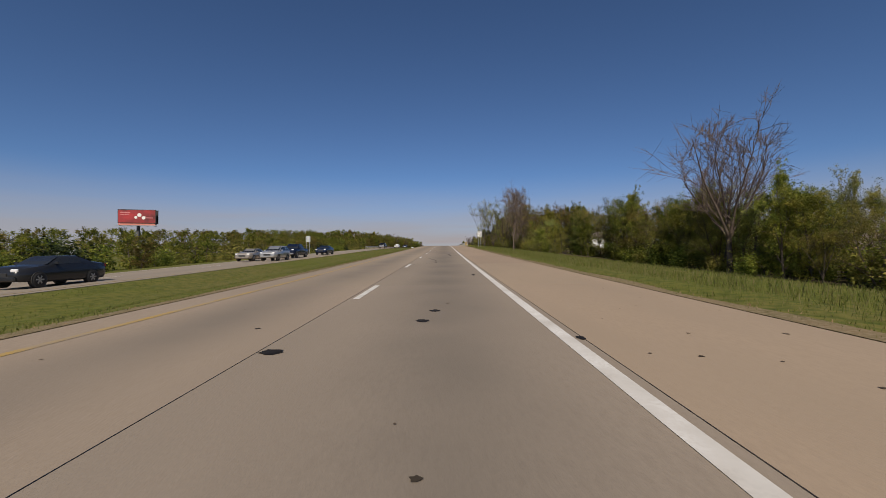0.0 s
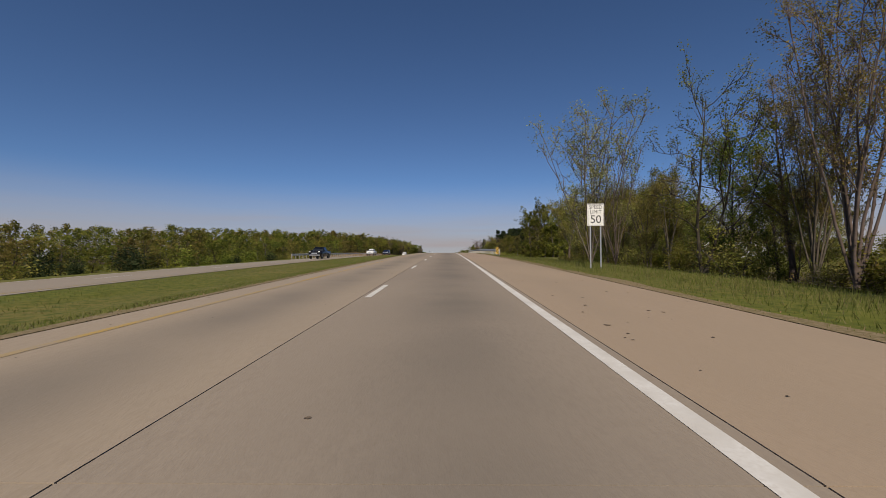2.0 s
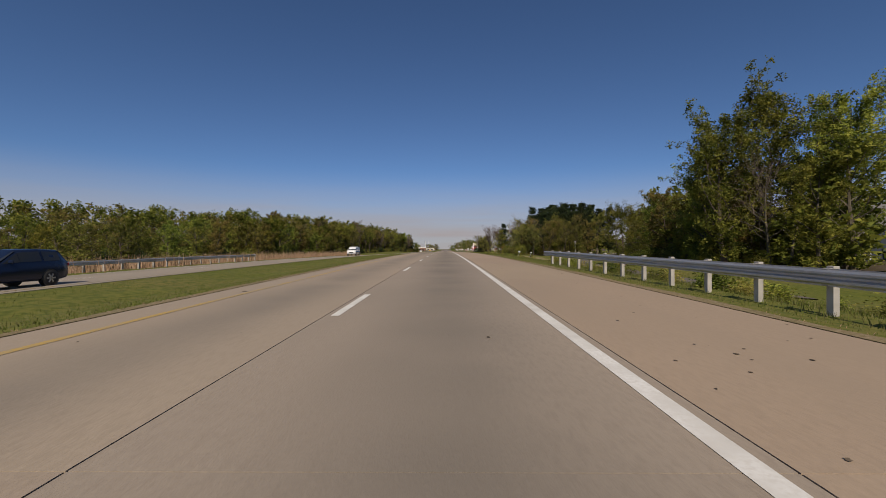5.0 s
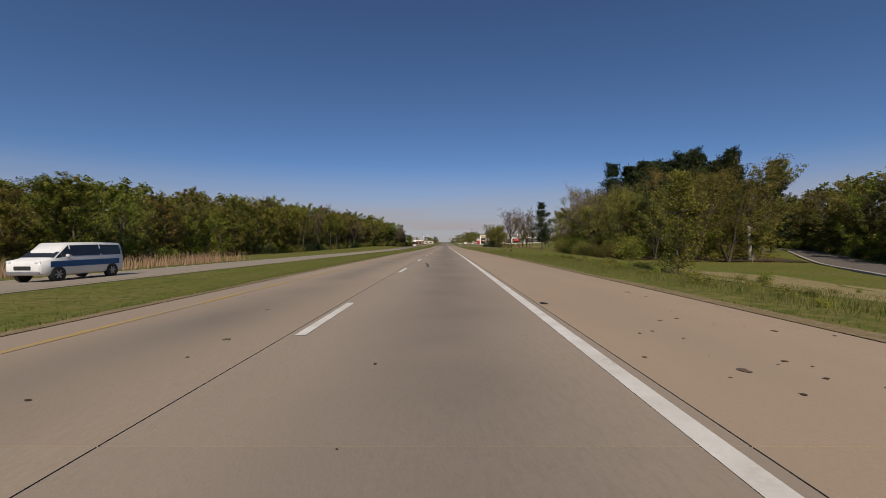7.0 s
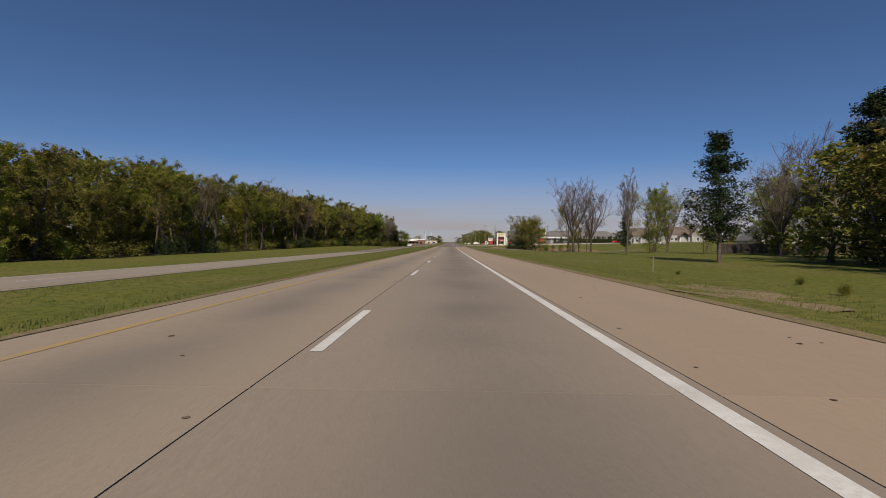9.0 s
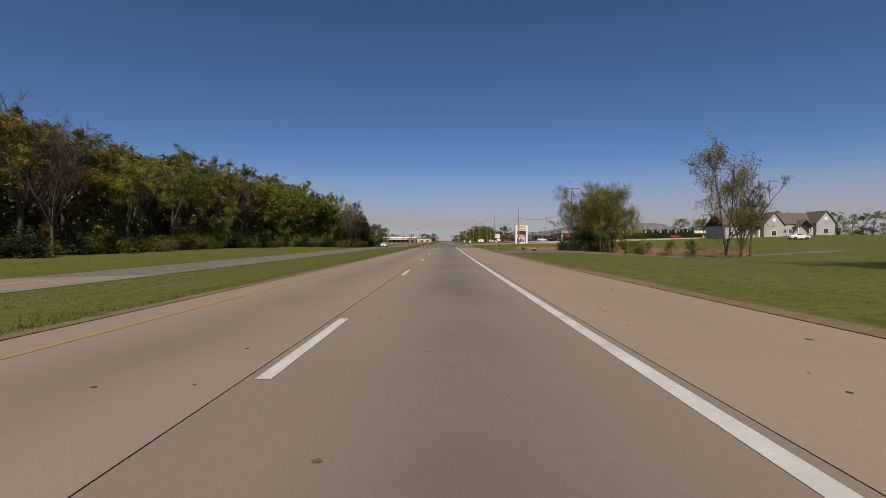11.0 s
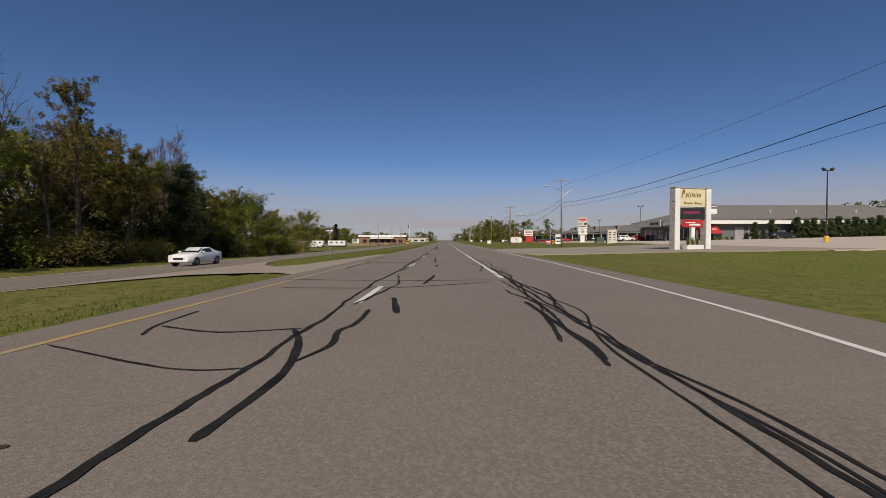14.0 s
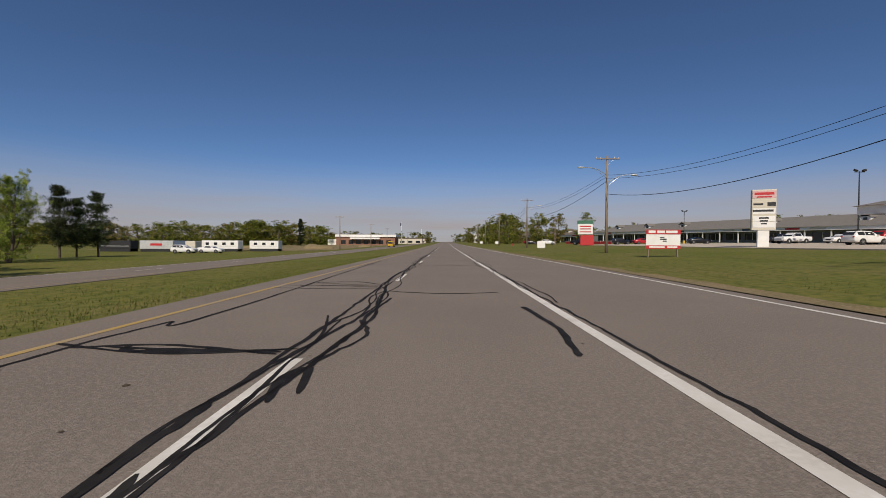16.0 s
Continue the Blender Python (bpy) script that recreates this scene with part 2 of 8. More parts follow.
M["stain"] = material("dark_spall", (0.07, 0.055, 0.042), 0.9, second=(0.13, 0.1, 0.075), scale=2.0, island=[(0.05, 0.04, 0.03), (0.12, 0.09, 0.065), (0.18, 0.14, 0.1)])
M["lane_a"] = oil_band(concrete("lane_concrete", (0.31, 0.256, 0.2), (0.264, 0.22, 0.174), (0.28, 0.23, 0.18)), 0.15, 1.75, (0.145, 0.127, 0.106))
M["lane_b"] = oil_band(concrete("passing_lane_concrete", (0.342, 0.276, 0.208), (0.3, 0.245, 0.188), (0.31, 0.25, 0.188)), -3.6, 1.4, (0.175, 0.152, 0.126))
M["shoulder"] = concrete("shoulder_concrete", (0.365, 0.279, 0.2), (0.315, 0.247, 0.18), (0.335, 0.257, 0.185))


for key in MATT + ("stain", "lane_a", "lane_b", "shoulder"):
    M[key].node_tree.nodes["Principled BSDF"].inputs["Specular IOR Level"].default_value = 0.12


def paint(name, base, rough=0.3, metal=0.0, dirt=0.85):
    """A paint with faint grime."""
    return material(name, base, rough, metal, second=tuple(c * dirt for c in base), scale=1.3, bump=0.03, bump_scale=12.0)


# ---------------------------------------------------------------- mesh helpers
def mesh_ob(name, verts, faces, mats, parent=None, smooth=False, index=None, uneven=None):
    me = bpy.data.meshes.new(name)
    me.from_pydata([tuple(v) for v in verts] if not isinstance(verts, np.ndarray) else verts.tolist(), [], faces if isinstance(faces, list) else faces.tolist())
    for mm in mats if isinstance(mats, (list, tuple)) else [mats]:
        me.materials.append(mm)
    if index is not None:
        me.polygons.foreach_set("material_index", np.asarray(index, dtype=np.int32))
    if smooth:
        me.polygons.foreach_set("use_smooth", [True] * len(me.polygons))
    me.update()
    ob = new(name, me)
    if parent:
        ob.parent = parent
    return ob


def part(name, bm, mat, parent=None, label="", smooth=False):
    me = bpy.data.meshes.new(name)
    bmesh.ops.recalc_face_normals(bm, faces=bm.faces)
    bm.to_mesh(me)
    bm.free()
    me.materials.append(mat)
    if smooth:
        me.polygons.foreach_set("use_smooth", [True] * len(me.polygons))
    ob = new(name, me)
    if parent:
        ob.parent = parent
    return tagged(ob, label=label)


def box(bm, size, at, rot=(0, 0, 0), bevel=0.0, m=None):
    made = bmesh.ops.create_cube(bm, size=1.0)["verts"]
    mat = (m or Matrix()) @ pose(*at, *rot) @ Matrix.Diagonal((*size, 1))
    bmesh.ops.transform(bm, matrix=mat, verts=made)
    if bevel:
        edges = {e for v in made for e in v.link_edges}
        bmesh.ops.bevel(bm, geom=list(edges), offset=bevel, segments=1, affect="EDGES", profile=0.5)
    return bm


def tube(bm, points, radii, sides=8, cap=True):
    """A tapered tube along points."""
    rings = []
    pts = [Vector(p) for p in points]
    for k, p in enumerate(pts):
        d = (pts[min(k + 1, len(pts) - 1)] - pts[max(k - 1, 0)]).normalized()
        a = d.orthogonal().normalized() if abs(d.z) < 0.99 else Vector((1, 0, 0))
        a = (a - d * a.dot(d)).normalized()
        b = d.cross(a)
        r = radii[k] if isinstance(radii, (list, tuple)) else radii
        rings.append([bm.verts.new(p + (a * math.cos(2 * math.pi * s / sides) + b * math.sin(2 * math.pi * s / sides)) * r) for s in range(sides)])
    for u, v in zip(rings, rings[1:]):
        for s in range(sides):
            bm.faces.new((u[s], u[(s + 1) % sides], v[(s + 1) % sides], v[s]))
    if cap:
        bm.faces.new(rings[0][::-1])
        bm.faces.new(rings[-1])
    return bm


def B():
    return bmesh.new()


def empty(name, at=(0, 0, 0), turn=0.0):
    ob = new(name)
    ob.matrix_world = pose(*at, 0, 0, turn)
    return ob


# ---------------------------------------------------------------- lie of the land
SLOPE_Y = [-400, -147.7, -47.7, -7.7, 32.3, 72.3, 112.3, 152.3, 192.3, 242.3, 292.3, 332.3, 372.3, 412.3, 452.3, 492.3, 532.3, 592.3, 672.3, 852.3, 1000, 1200, 4000]
SLOPE_D = [0.58, 0.58, 1.07, 1.56, 1.91, 2.11, 1.77, 1.32, 0.76, 0.18, -0.35, -0.39, -0.39, -0.3, 0.02, 0.1, -0.21, -0.17, 0.01, 0.19, 0.1, 0, 0]
_gy = np.arange(-400, 4001, 2.0)
_gz = np.cumsum(np.tan(np.radians(np.interp(_gy, SLOPE_Y, SLOPE_D)))) * 2.0
_gz -= np.interp(0.0, _gy, _gz)


def grade(y):
    """Height of the near carriageway along the road."""
    return np.interp(y, _gy, _gz)


EDGE_R, EDGE_L = 5.5, -5.8          # pavement edges of the near carriageway
OPP_R, OPP_L = -16.3, -25.5         # pavement edges of the far carriageway
OPP_ZR, OPP_ZL = -0.6, -0.88

RX = np.array([5.5, 8, 12, 16, 22, 30, 45, 70, 110, 220.])
RY = np.array([-400, 60, 100, 135, 210, 245, 270, 300, 350, 420, 465, 485, 510, 535, 555, 600, 640, 720, 2000.])
RZ = np.array([
    [0, -.06, -.2, -.7, -1.6, -2.3, -2.5, -2.5, -2.5, -2.5], [0, -.06, -.2, -.7, -1.6, -2.3, -2.5, -2.5, -2.5, -2.5],
    [0, -.06, -.2, -.6, -1.2, -1.7, -1.9, -1.8, -1.6, -1.6], [0, -.15, -.8, -1.3, -1.5, -1.5, -1.3, -1.2, -1.2, -1.2],
    [0, -.15, -.8, -1.3, -1.5, -1.5, -1.3, -1.2, -1.2, -1.2], [0, -.15, -.7, -1.2, -1.6, -1.7, -1.4, -1.2, -1.2, -1.2],
    [0, -.15, -.5, -.8, -1.5, -1.6, -1.5, -1.2, -1, -1], [0, -.1, -.3, -.5, -.8, -1.2, -1.4, -1.2, -.8, -.8],
    [0, -.1, -.2, -.3, -.3, -.3, -.3, 0, 0, 0], [0, -.05, -.1, -.1, -.1, 0, .2, .5, .8, .8],
    [0, 0, 0, -.1, -.4, -.9, -.8, .2, 1.5, 2], [0, 0, -.2, -.7, -1.4, -1.6, -1.4, .2, 2, 3],
    [0, -.05, -.4, -1, -1.6, -1.6, -1.3, .6, 2.6, 3], [0, -.05, -.2, -.6, -1, -.9, -.3, 1.2, 3, 3.4],
    [0, 0, 0, .1, .2, .3, .6, 1.6, 3, 3.4], [0, 0, .1, .2, .4, .7, 1.2, 1.8, 2.8, 3],
    [0, 0, .1, .2, .4, .6, 1.1, 1.6, 2, 2], [0, 0, .1, .2, .3, .5, .8, 1.2, 1.5, 1.5], [0, 0, 0, 0, 0, 0, 0, 0, 0, 0]])


def side_right(x, y):
    """Height of the ground right of the pavement, relative to the road."""
    x, y = np.clip(x, RX[0], RX[-1]), np.clip(y, RY[0], RY[-1])
    i = np.clip(np.searchsorted(RX, x) - 1, 0, len(RX) - 2)
    j = np.clip(np.searchsorted(RY, y) - 1, 0, len(RY) - 2)
    u, v = (x - RX[i]) / (RX[i + 1] - RX[i]), (y - RY[j]) / (RY[j + 1] - RY[j])
    v = v * v * (3 - 2 * v)
    return (RZ[j, i] * (1 - u) + RZ[j, i + 1] * u) * (1 - v) + (RZ[j + 1, i] * (1 - u) + RZ[j + 1, i + 1] * u) * v


def side_left(x, y):
    d1 = np.clip((EDGE_L - x) / (EDGE_L - OPP_R), 0, 1)
    ditch = np.interp(y, [-400, 430, 520, 2000], [-.4, -.4, -.25, -.2])
    med = OPP_ZR * d1 + ditch * np.sin(np.pi * d1) ** 2
    across = np.clip((OPP_R - x) / (OPP_R - OPP_L), 0, 1) * (OPP_ZL - OPP_ZR)
    d2 = np.maximum(OPP_L - x, 0)
    rise = np.interp(y, [-400, 200, 290, 350, 390, 420, 450, 480, 520, 560, 590, 2000], [-1.2, -1.2, -.9, -.45, -.2, .2, .6, .9, 1.0, .3, -.3, -.2])
    t = np.clip((d2 - 1) / 12, 0, 1)
    return med + across + rise * t * t * (3 - 2 * t)


def land(x, y):
    x, y = np.asarray(x, float), np.asarray(y, float)
    h = np.where(x > EDGE_R, side_right(x, y), np.where(x < EDGE_L, side_left(x, y), 0.0))
    return grade(y) + h


def spot(x, y, dz=0.0):
    return (x, y, float(land(x, y)) + dz)

# ---------------------------------------------------------------- ground, carriageways
def sheet(name, xs, ys, height, mat, thick=0.0):
    """One sheet over a grid of xs and ys; thick gives it turned-down edges."""
    xs, ys = np.asarray(xs, float), np.asarray(ys, float)
    X, Y = np.meshgrid(xs, ys)
    Z = height(X, Y)
    v = np.stack([X, Y, Z], -1).reshape(-1, 3)
    nx, ny = len(xs), len(ys)
    q = np.arange((ny - 1) * nx).reshape(ny - 1, nx)[:, :-1].ravel()
    f = np.stack([q, q + 1, q + nx + 1, q + nx], -1).tolist()
    v = v.tolist()
    if thick:
        rim = [k for k in range(nx)] + [(r + 1) * nx - 1 for r in range(1, ny)] + [(ny - 1) * nx + k for k in range(nx - 2, -1, -1)] + [r * nx for r in range(ny - 2, 0, -1)]
        base = len(v)
        v += [[v[k][0], v[k][1], v[k][2] - thick] for k in rim]
        n = len(rim)
        f += [[rim[k], base + k, base + (k + 1) % n, rim[(k + 1) % n]] for k in range(n)]
    return mesh_ob(name, v, f, mat)


def edge_right(y):
    """The pavement's right edge, wider along the turn lane."""
    return np.interp(y, [488, 500, 520, 540, 610, 720], [5.5, 5.8, 6.6, 7.0, 7.45, 7.6])


def lumpy(X, Y):
    """Ground just under the pavements, uneven elsewhere."""
    h = land(X, Y)
    inside = ((X >= EDGE_L + 0.1) & (X <= EDGE_R - 0.1)) | ((X >= OPP_L + 0.1) & (X <= OPP_R - 0.1)) | ((X > 5) & (X < edge_right(Y) - .08) & (Y > 490))
    bumps = 0.05 * np.sin(X * 1.7 + np.sin(Y * 0.9)) * np.sin(Y * 1.1 + X * 0.4) + 0.03 * np.sin(X * 3.1 + Y * 2.3)
    edge = np.minimum.reduce([np.abs(X - EDGE_L), np.abs(X - EDGE_R), np.abs(X - OPP_L), np.abs(X - OPP_R)])
    return np.where(inside, h - 0.25, h - 0.02 + bumps * np.clip(edge / 1.5, 0, 1))


gx = np.unique(np.concatenate([np.arange(-70, 60, 1.6), np.arange(-14, 14, 0.8), np.arange(5.6, 7.7, .2), np.arange(-160, 160, 6.0), np.linspace(-3000, 3000, 41),
                               [EDGE_L - .01, EDGE_L + .12, EDGE_R + .01, EDGE_R - .12, OPP_L - .01, OPP_L + .12, OPP_R + .01, OPP_R - .12]]))
gy = np.unique(np.concatenate([np.arange(-60, 760, 2.8), np.arange(760, 1300, 10.0), np.linspace(1300, 4000, 20), np.linspace(-400, -60, 12)]))
ground = tagged(sheet("ground", gx, gy, lumpy, M["ground"]), "mown green roadside grass with bare earthy patches", "grass", kind="structure")

SEAM = 485.0   # where the concrete gives way to asphalt
long_y = lambda a, b, s=3.0: np.unique(np.append(np.arange(a, b, s), b))
road = tagged(sheet("road", [EDGE_L, -2, 2, EDGE_R], long_y(-60, SEAM), lambda X, Y: grade(Y) - 0.03, M["dirt"], 0.3),
              "tan concrete highway carriageway with sealed cracks", "road", kind="structure")
road_b = tagged(sheet("road_asphalt", [EDGE_L, -2, 2, EDGE_R], np.append(long_y(SEAM, 900), np.arange(950, 2000, 50)), lambda X, Y: grade(Y) + 0.0, M["asphalt"], 0.3),
                "grey asphalt highway carriageway with black tar seams", "road", kind="structure")
for v in road_b.data.vertices:
    if v.co.x > 5:
        v.co.x = float(edge_right(v.co.y))
tagged(sheet("opposite_road", [OPP_L, -25, -21, OPP_R], long_y(-100, 432), lambda X, Y: land(X, Y) + 0.005, M["concrete"], 0.3),
             "pale concrete carriageway beyond the grass median", "road", kind="structure")
tagged(sheet("opposite_road_asphalt", [OPP_L, -25, -21, OPP_R], np.append(long_y(432, 900), np.arange(950, 2000, 50)), lambda X, Y: land(X, Y) + 0.005, M["asphalt"], 0.3),
               "grey asphalt carriageway beyond the grass median", "road", kind="structure")

# ---------------------------------------------------------------- trees
def tubes_to(V, F, pts, rad, sides):
    """Adds a tapered tube along pts to the vertex and face lists."""
    base = len(V)
    for k in range(len(pts)):
        d = pts[min(k + 1, len(pts) - 1)] - pts[max(k - 1, 0)]
        d = d / (np.linalg.norm(d) + 1e-9)
        a = np.cross(d, (0.0, 0.0, 1.0) if abs(d[2]) < 0.95 else (1.0, 0.0, 0.0))
        a /= np.linalg.norm(a) + 1e-9
        b = np.cross(d, a)
        for s in range(sides):
            w = 2 * math.pi * s / sides
            V.append(pts[k] + (a * math.cos(w) + b * math.sin(w)) * rad[k])
    for k in range(len(pts) - 1):
        for s in range(sides):
            F.append((base + k * sides + s, base + k * sides + (s + 1) % sides, base + (k + 1) * sides + (s + 1) % sides, base + (k + 1) * sides + s))


def leaf_cloud(rng, centres, per, spread, size, droop=0.0, flat=1.0):
    """Many small folded leaves scattered round the centres."""
    c = np.repeat(np.asarray(centres), per, 0)
    n = len(c)
    p = c + np.clip(rng.normal(0, 1, (n, 3)), -1.6, 1.6) * np.array([spread, spread, spread * flat])
    a = rng.normal(0, 1, (n, 3))
    a[:, 2] = a[:, 2] * 0.5 - droop
    a /= np.linalg.norm(a, axis=1, keepdims=True)
    b = np.cross(a, rng.normal(0, 1, (n, 3)))
    b /= np.linalg.norm(b, axis=1, keepdims=True)
    s = size * rng.uniform(0.55, 1.3, (n, 1))
    v = np.stack([p - a * s * 0.8 + b * s * 0.62, p - a * s * 0.5 - b * s * 0.68, p + a * s], 1).reshape(-1, 3)
    f = np.arange(n * 3).reshape(-1, 3)
    return v, f


def bend(rng, start, way, length, steps, wobble, lift):
    pts, d = [np.array(start, float)], np.array(way, float)
    for _ in range(steps):
        d = d + rng.normal(0, wobble, 3) + np.array([0, 0, lift])
        d /= np.linalg.norm(d)
        pts.append(pts[-1] + d * length / steps)
    return pts


def broadleaf(seed, height, spread, leaf="leaf", leaves=10, leaf_size=0.2, limbs=12, twigs=5, bare=0.25, stems=1, fine=1, clump=0.45, low=0.0, raw=False, sweep=0.0, fork=0.0, inner=0.4, thick=1.0):
    """A broadleaf tree: tapered trunk, limbs, twigs and a ragged crown. Returns the top object, hidden parts under it."""
    rng = np.random.default_rng(seed)
    V, F, tips, twv, twf = [], [], [], [], []
    fp_ = np.array([0.0, 0.0, -0.3])
    if fork:
        bole = bend(rng, fp_, (rng.normal(0, .03), rng.normal(0, .03), 1), fork * height + 0.3, 4, 0.02, 0.05)
        tubes_to(V, F, bole, [thick * height * 0.017 * k for k in (1.4, 1.0, 0.92, 0.86, 0.8)], 9)
        fp_ = bole[-1] - np.array([0, 0, 0.15])
    for st in range(stems):
        lean = rng.normal(0, 0.05 if stems == 1 else 0.2, 2)
        r0 = thick * height * (0.019 if stems == 1 else 0.008 if fork else 0.012)
        h = height * (1 if st == 0 else rng.uniform(0.75, 0.98))
        if fork:
            q0 = st * 2 * math.pi / stems + rng.uniform(-.3, .3)
            tilt = (0.05 if st == 0 else rng.uniform(0.3, 0.75)) * spread / (height * (1 - fork)) * 1.6
            h *= 1 - fork
            trunk = bend(rng, fp_, (math.cos(q0) * tilt, math.sin(q0) * tilt, 1), h * 0.97, 9, 0.045, 0.03)
        else:
            trunk = bend(rng, (rng.normal(0, 0.12) * (stems > 1), rng.normal(0, 0.12) * (stems > 1), -0.3), (lean[0], lean[1], 1), h * 0.93, 9, 0.05, 0.06)
        rad = [r0 * (1.45 if k == 0 else 1.0) * (1 - 0.95 * k / 9) + 0.008 for k in range(10)]
        tubes_to(V, F, trunk, rad, 5 if raw else 7)
        n = max(4, limbs // (1 if stems == 1 else 2))
        part_reach = 1.0 if not fork else 0.52
        for k in range(n):
            u = bare + (0.97 - bare) * (k + rng.uniform(0, 0.8)) / n
            i = min(int(u * 9), 8)
            at = trunk[i] + (trunk[i + 1] - trunk[i]) * (u * 9 - i)
            ang = k * 2.4 + rng.uniform(-0.5, 0.5)
            reach = spread * (0.35 + 0.75 * math.sin(math.pi * min(1.0, (u - bare) / (1 - bare) * 0.8 + 0.18))) * rng.uniform(0.7, 1.15) * part_reach
            up = rng.uniform(0.35, 0.9) + 0.7 * u + sweep
            limb = bend(rng, at, (math.cos(ang), math.sin(ang), up), reach * 1.25, 5, 0.16, 0.05)
            r1 = max(0.018, rad[i] * 0.42)
            tubes_to(V, F, limb[::2] if raw else limb, [r1 * (1 - 0.85 * j / 5) + 0.006 for j in range(0, 6, 2 if raw else 1)], 3 if raw else 4)
            for q in range(twigs):
                w = rng.uniform(0.35, 1.0)
                j = min(int(w * 5), 4)
                p = limb[j] + (limb[j + 1] - limb[j]) * (w * 5 - j)
                d = limb[j + 1] - limb[j]
                d = d / np.linalg.norm(d) + rng.normal(0, 0.55, 3) + np.array([0, 0, 0.25])
                tw = bend(rng, p, d / np.linalg.norm(d), reach * rng.uniform(0.28, 0.55) * (1.7 if leaf == "twig" else 1), 2, 0.2, 0.05)
                if not raw:
                    tubes_to(*((twv, twf) if leaf == "twig" else (V, F)), tw, [0.021, 0.013, 0.006], 3)
                tips += [tw[1], tw[2]]
                for z in range(fine):
                    d2 = tw[2] - tw[1]
                    d2 = d2 / np.linalg.norm(d2) + rng.normal(0, 0.6, 3)
                    t2 = bend(rng, tw[1] + (tw[2] - tw[1]) * rng.uniform(0, 1), d2 / np.linalg.norm(d2), reach * rng.uniform(0.14, 0.3) * (1.6 if leaf == "twig" else 1), 1, 0.15, 0.06)
                    tubes_to(*((twv, twf) if leaf == "twig" else (V, F)), t2, [0.012, 0.004], 3)
                    tips.append(t2[1])
    if leaf == "twig":
        lv, lf = np.array(twv), twf
    else:
        if low:
            tips += [np.array([rng.normal(0, spread * 0.42), rng.normal(0, spread * 0.42), rng.uniform(0.04, bare + 0.25) * height]) for _ in range(int(len(tips) * low))]
        lv, lf = leaf_cloud(rng, tips, leaves, clump * spread / 3.0, leaf_size)
        if inner:
            core = np.array([p for p in tips if rng.uniform() < inner]) * (0.6, 0.6, 0.93)
            cv, cf = leaf_cloud(rng, core, max(2, leaves // 2), clump * spread / 2.4, leaf_size * 1.2)
            lf = np.concatenate([lf, cf + len(lv)])
            lv = np.concatenate([lv, cv])
        lf = lf.tolist()
    if raw:
        return np.array(V), F, lv, lf
    tree = new({"twig": "bare_tree", "bud": "budding_tree"}.get(leaf, "leafy_tree"))
    mesh_ob("trunk", np.array(V), F, M["bark"], tree, smooth=True)
    mesh_ob("crown", lv, lf, M[leaf], tree)
    return tree


def conifer(seed, height, spread, start=0.25, whorls=16, per=5, needles=26, size=0.22, leaf="needle"):
    """A pine with a straight trunk, whorled boughs and tufted needles."""
    rng = np.random.default_rng(seed)
    V, F, tips = [], [], []
    trunk = bend(rng, (0, 0, -0.3), (0, 0, 1), height + 0.3, 10, 0.015, 0.05)
    tubes_to(V, F, trunk, [height * 0.014 * (1 - 0.94 * k / 10) + 0.012 for k in range(11)], 7)
    for w in range(whorls):
        u = start + (0.98 - start) * (w + rng.uniform(-0.7, 0.7)) / whorls
        u = min(max(u, start), 0.985)
        i = min(int(u * 10), 9)
        at = trunk[i] + (trunk[i + 1] - trunk[i]) * (u * 10 - i)
        v = (u - start) / (1 - start)
        reach = spread * (min(1.0, 0.55 + 2.2 * v) * (1 - v) ** 0.75 + 0.09)
        for k in range(per):
            ang = w * 1.1 + k * 2 * math.pi / per + rng.uniform(-0.35, 0.35)
            r = reach * rng.uniform(0.4, 1.25)
            bough = bend(rng, at, (math.cos(ang), math.sin(ang), rng.uniform(-0.1, 0.5)), r, 4, 0.1, 0.08)
            tubes_to(V, F, bough[::2], [0.05, 0.026, 0.006], 3)
            for q in range(3, 5):
                tips.append(bough[q])
            for q in range(5):
                s = bough[1 + q % 4] + rng.normal(0, 0.2 * r * 0.5, 3) * (1, 1, 0.35)
                tips.append(s + (0, 0, 0.1))
    tree = new("pine_tree")
    mesh_ob("trunk", np.array(V), F, M["bark"], tree, smooth=True)
    lv, lf = leaf_cloud(rng, tips, needles, 0.075 * spread, size, flat=0.85)
    mesh_ob("crown", lv, lf, M[leaf], tree)
    return tree


def shrub(seed, height, spread, leaf="leaf", leaves=900, size=0.13):
    rng = np.random.default_rng(seed)
    V, F, tips = [], [], []
    for k in range(11):
        ang = k * 2.4
        b = bend(rng, (rng.normal(0, 0.15), rng.normal(0, 0.15), -0.1), (math.cos(ang) * 0.55, math.sin(ang) * 0.55, 1), height * rng.uniform(0.6, 1.0), 4, 0.2, 0.0)
        b = [p * (spread / height * 0.9, spread / height * 0.9, 1) for p in b]
        tubes_to(V, F, b[::2], [0.03, 0.015, 0.004], 3)
        tips += b[1:]
        for q in range(4):
            t2 = bend(rng, b[rng.integers(1, 4)], rng.normal(0, 0.6, 3) + (0, 0, 0.5), height * 0.3, 2, 0.2, 0)
            tubes_to(V, F, t2[::2], [0.012, 0.003], 3)
            tips += t2[1:]
    tree = new("shrub")
    mesh_ob("stem", np.array(V), F, M["bark"], tree)
    lv, lf = leaf_cloud(rng, tips, max(1, leaves // len(tips)), 0.13 * spread + 0.1, size)
    mesh_ob("crown", lv, lf, M[leaf], tree)
    return tree


KINDS = {}


def kind(name, ob, label, category, height, group=""):
    tagged(ob, label, category, group)
    if group == "trees of the wood":
        ob.name = "woodland_tree"
        height = max(v.co.z for o in ob.children for v in o.data.vertices)
    KINDS[name] = (ob, height)
    return ob


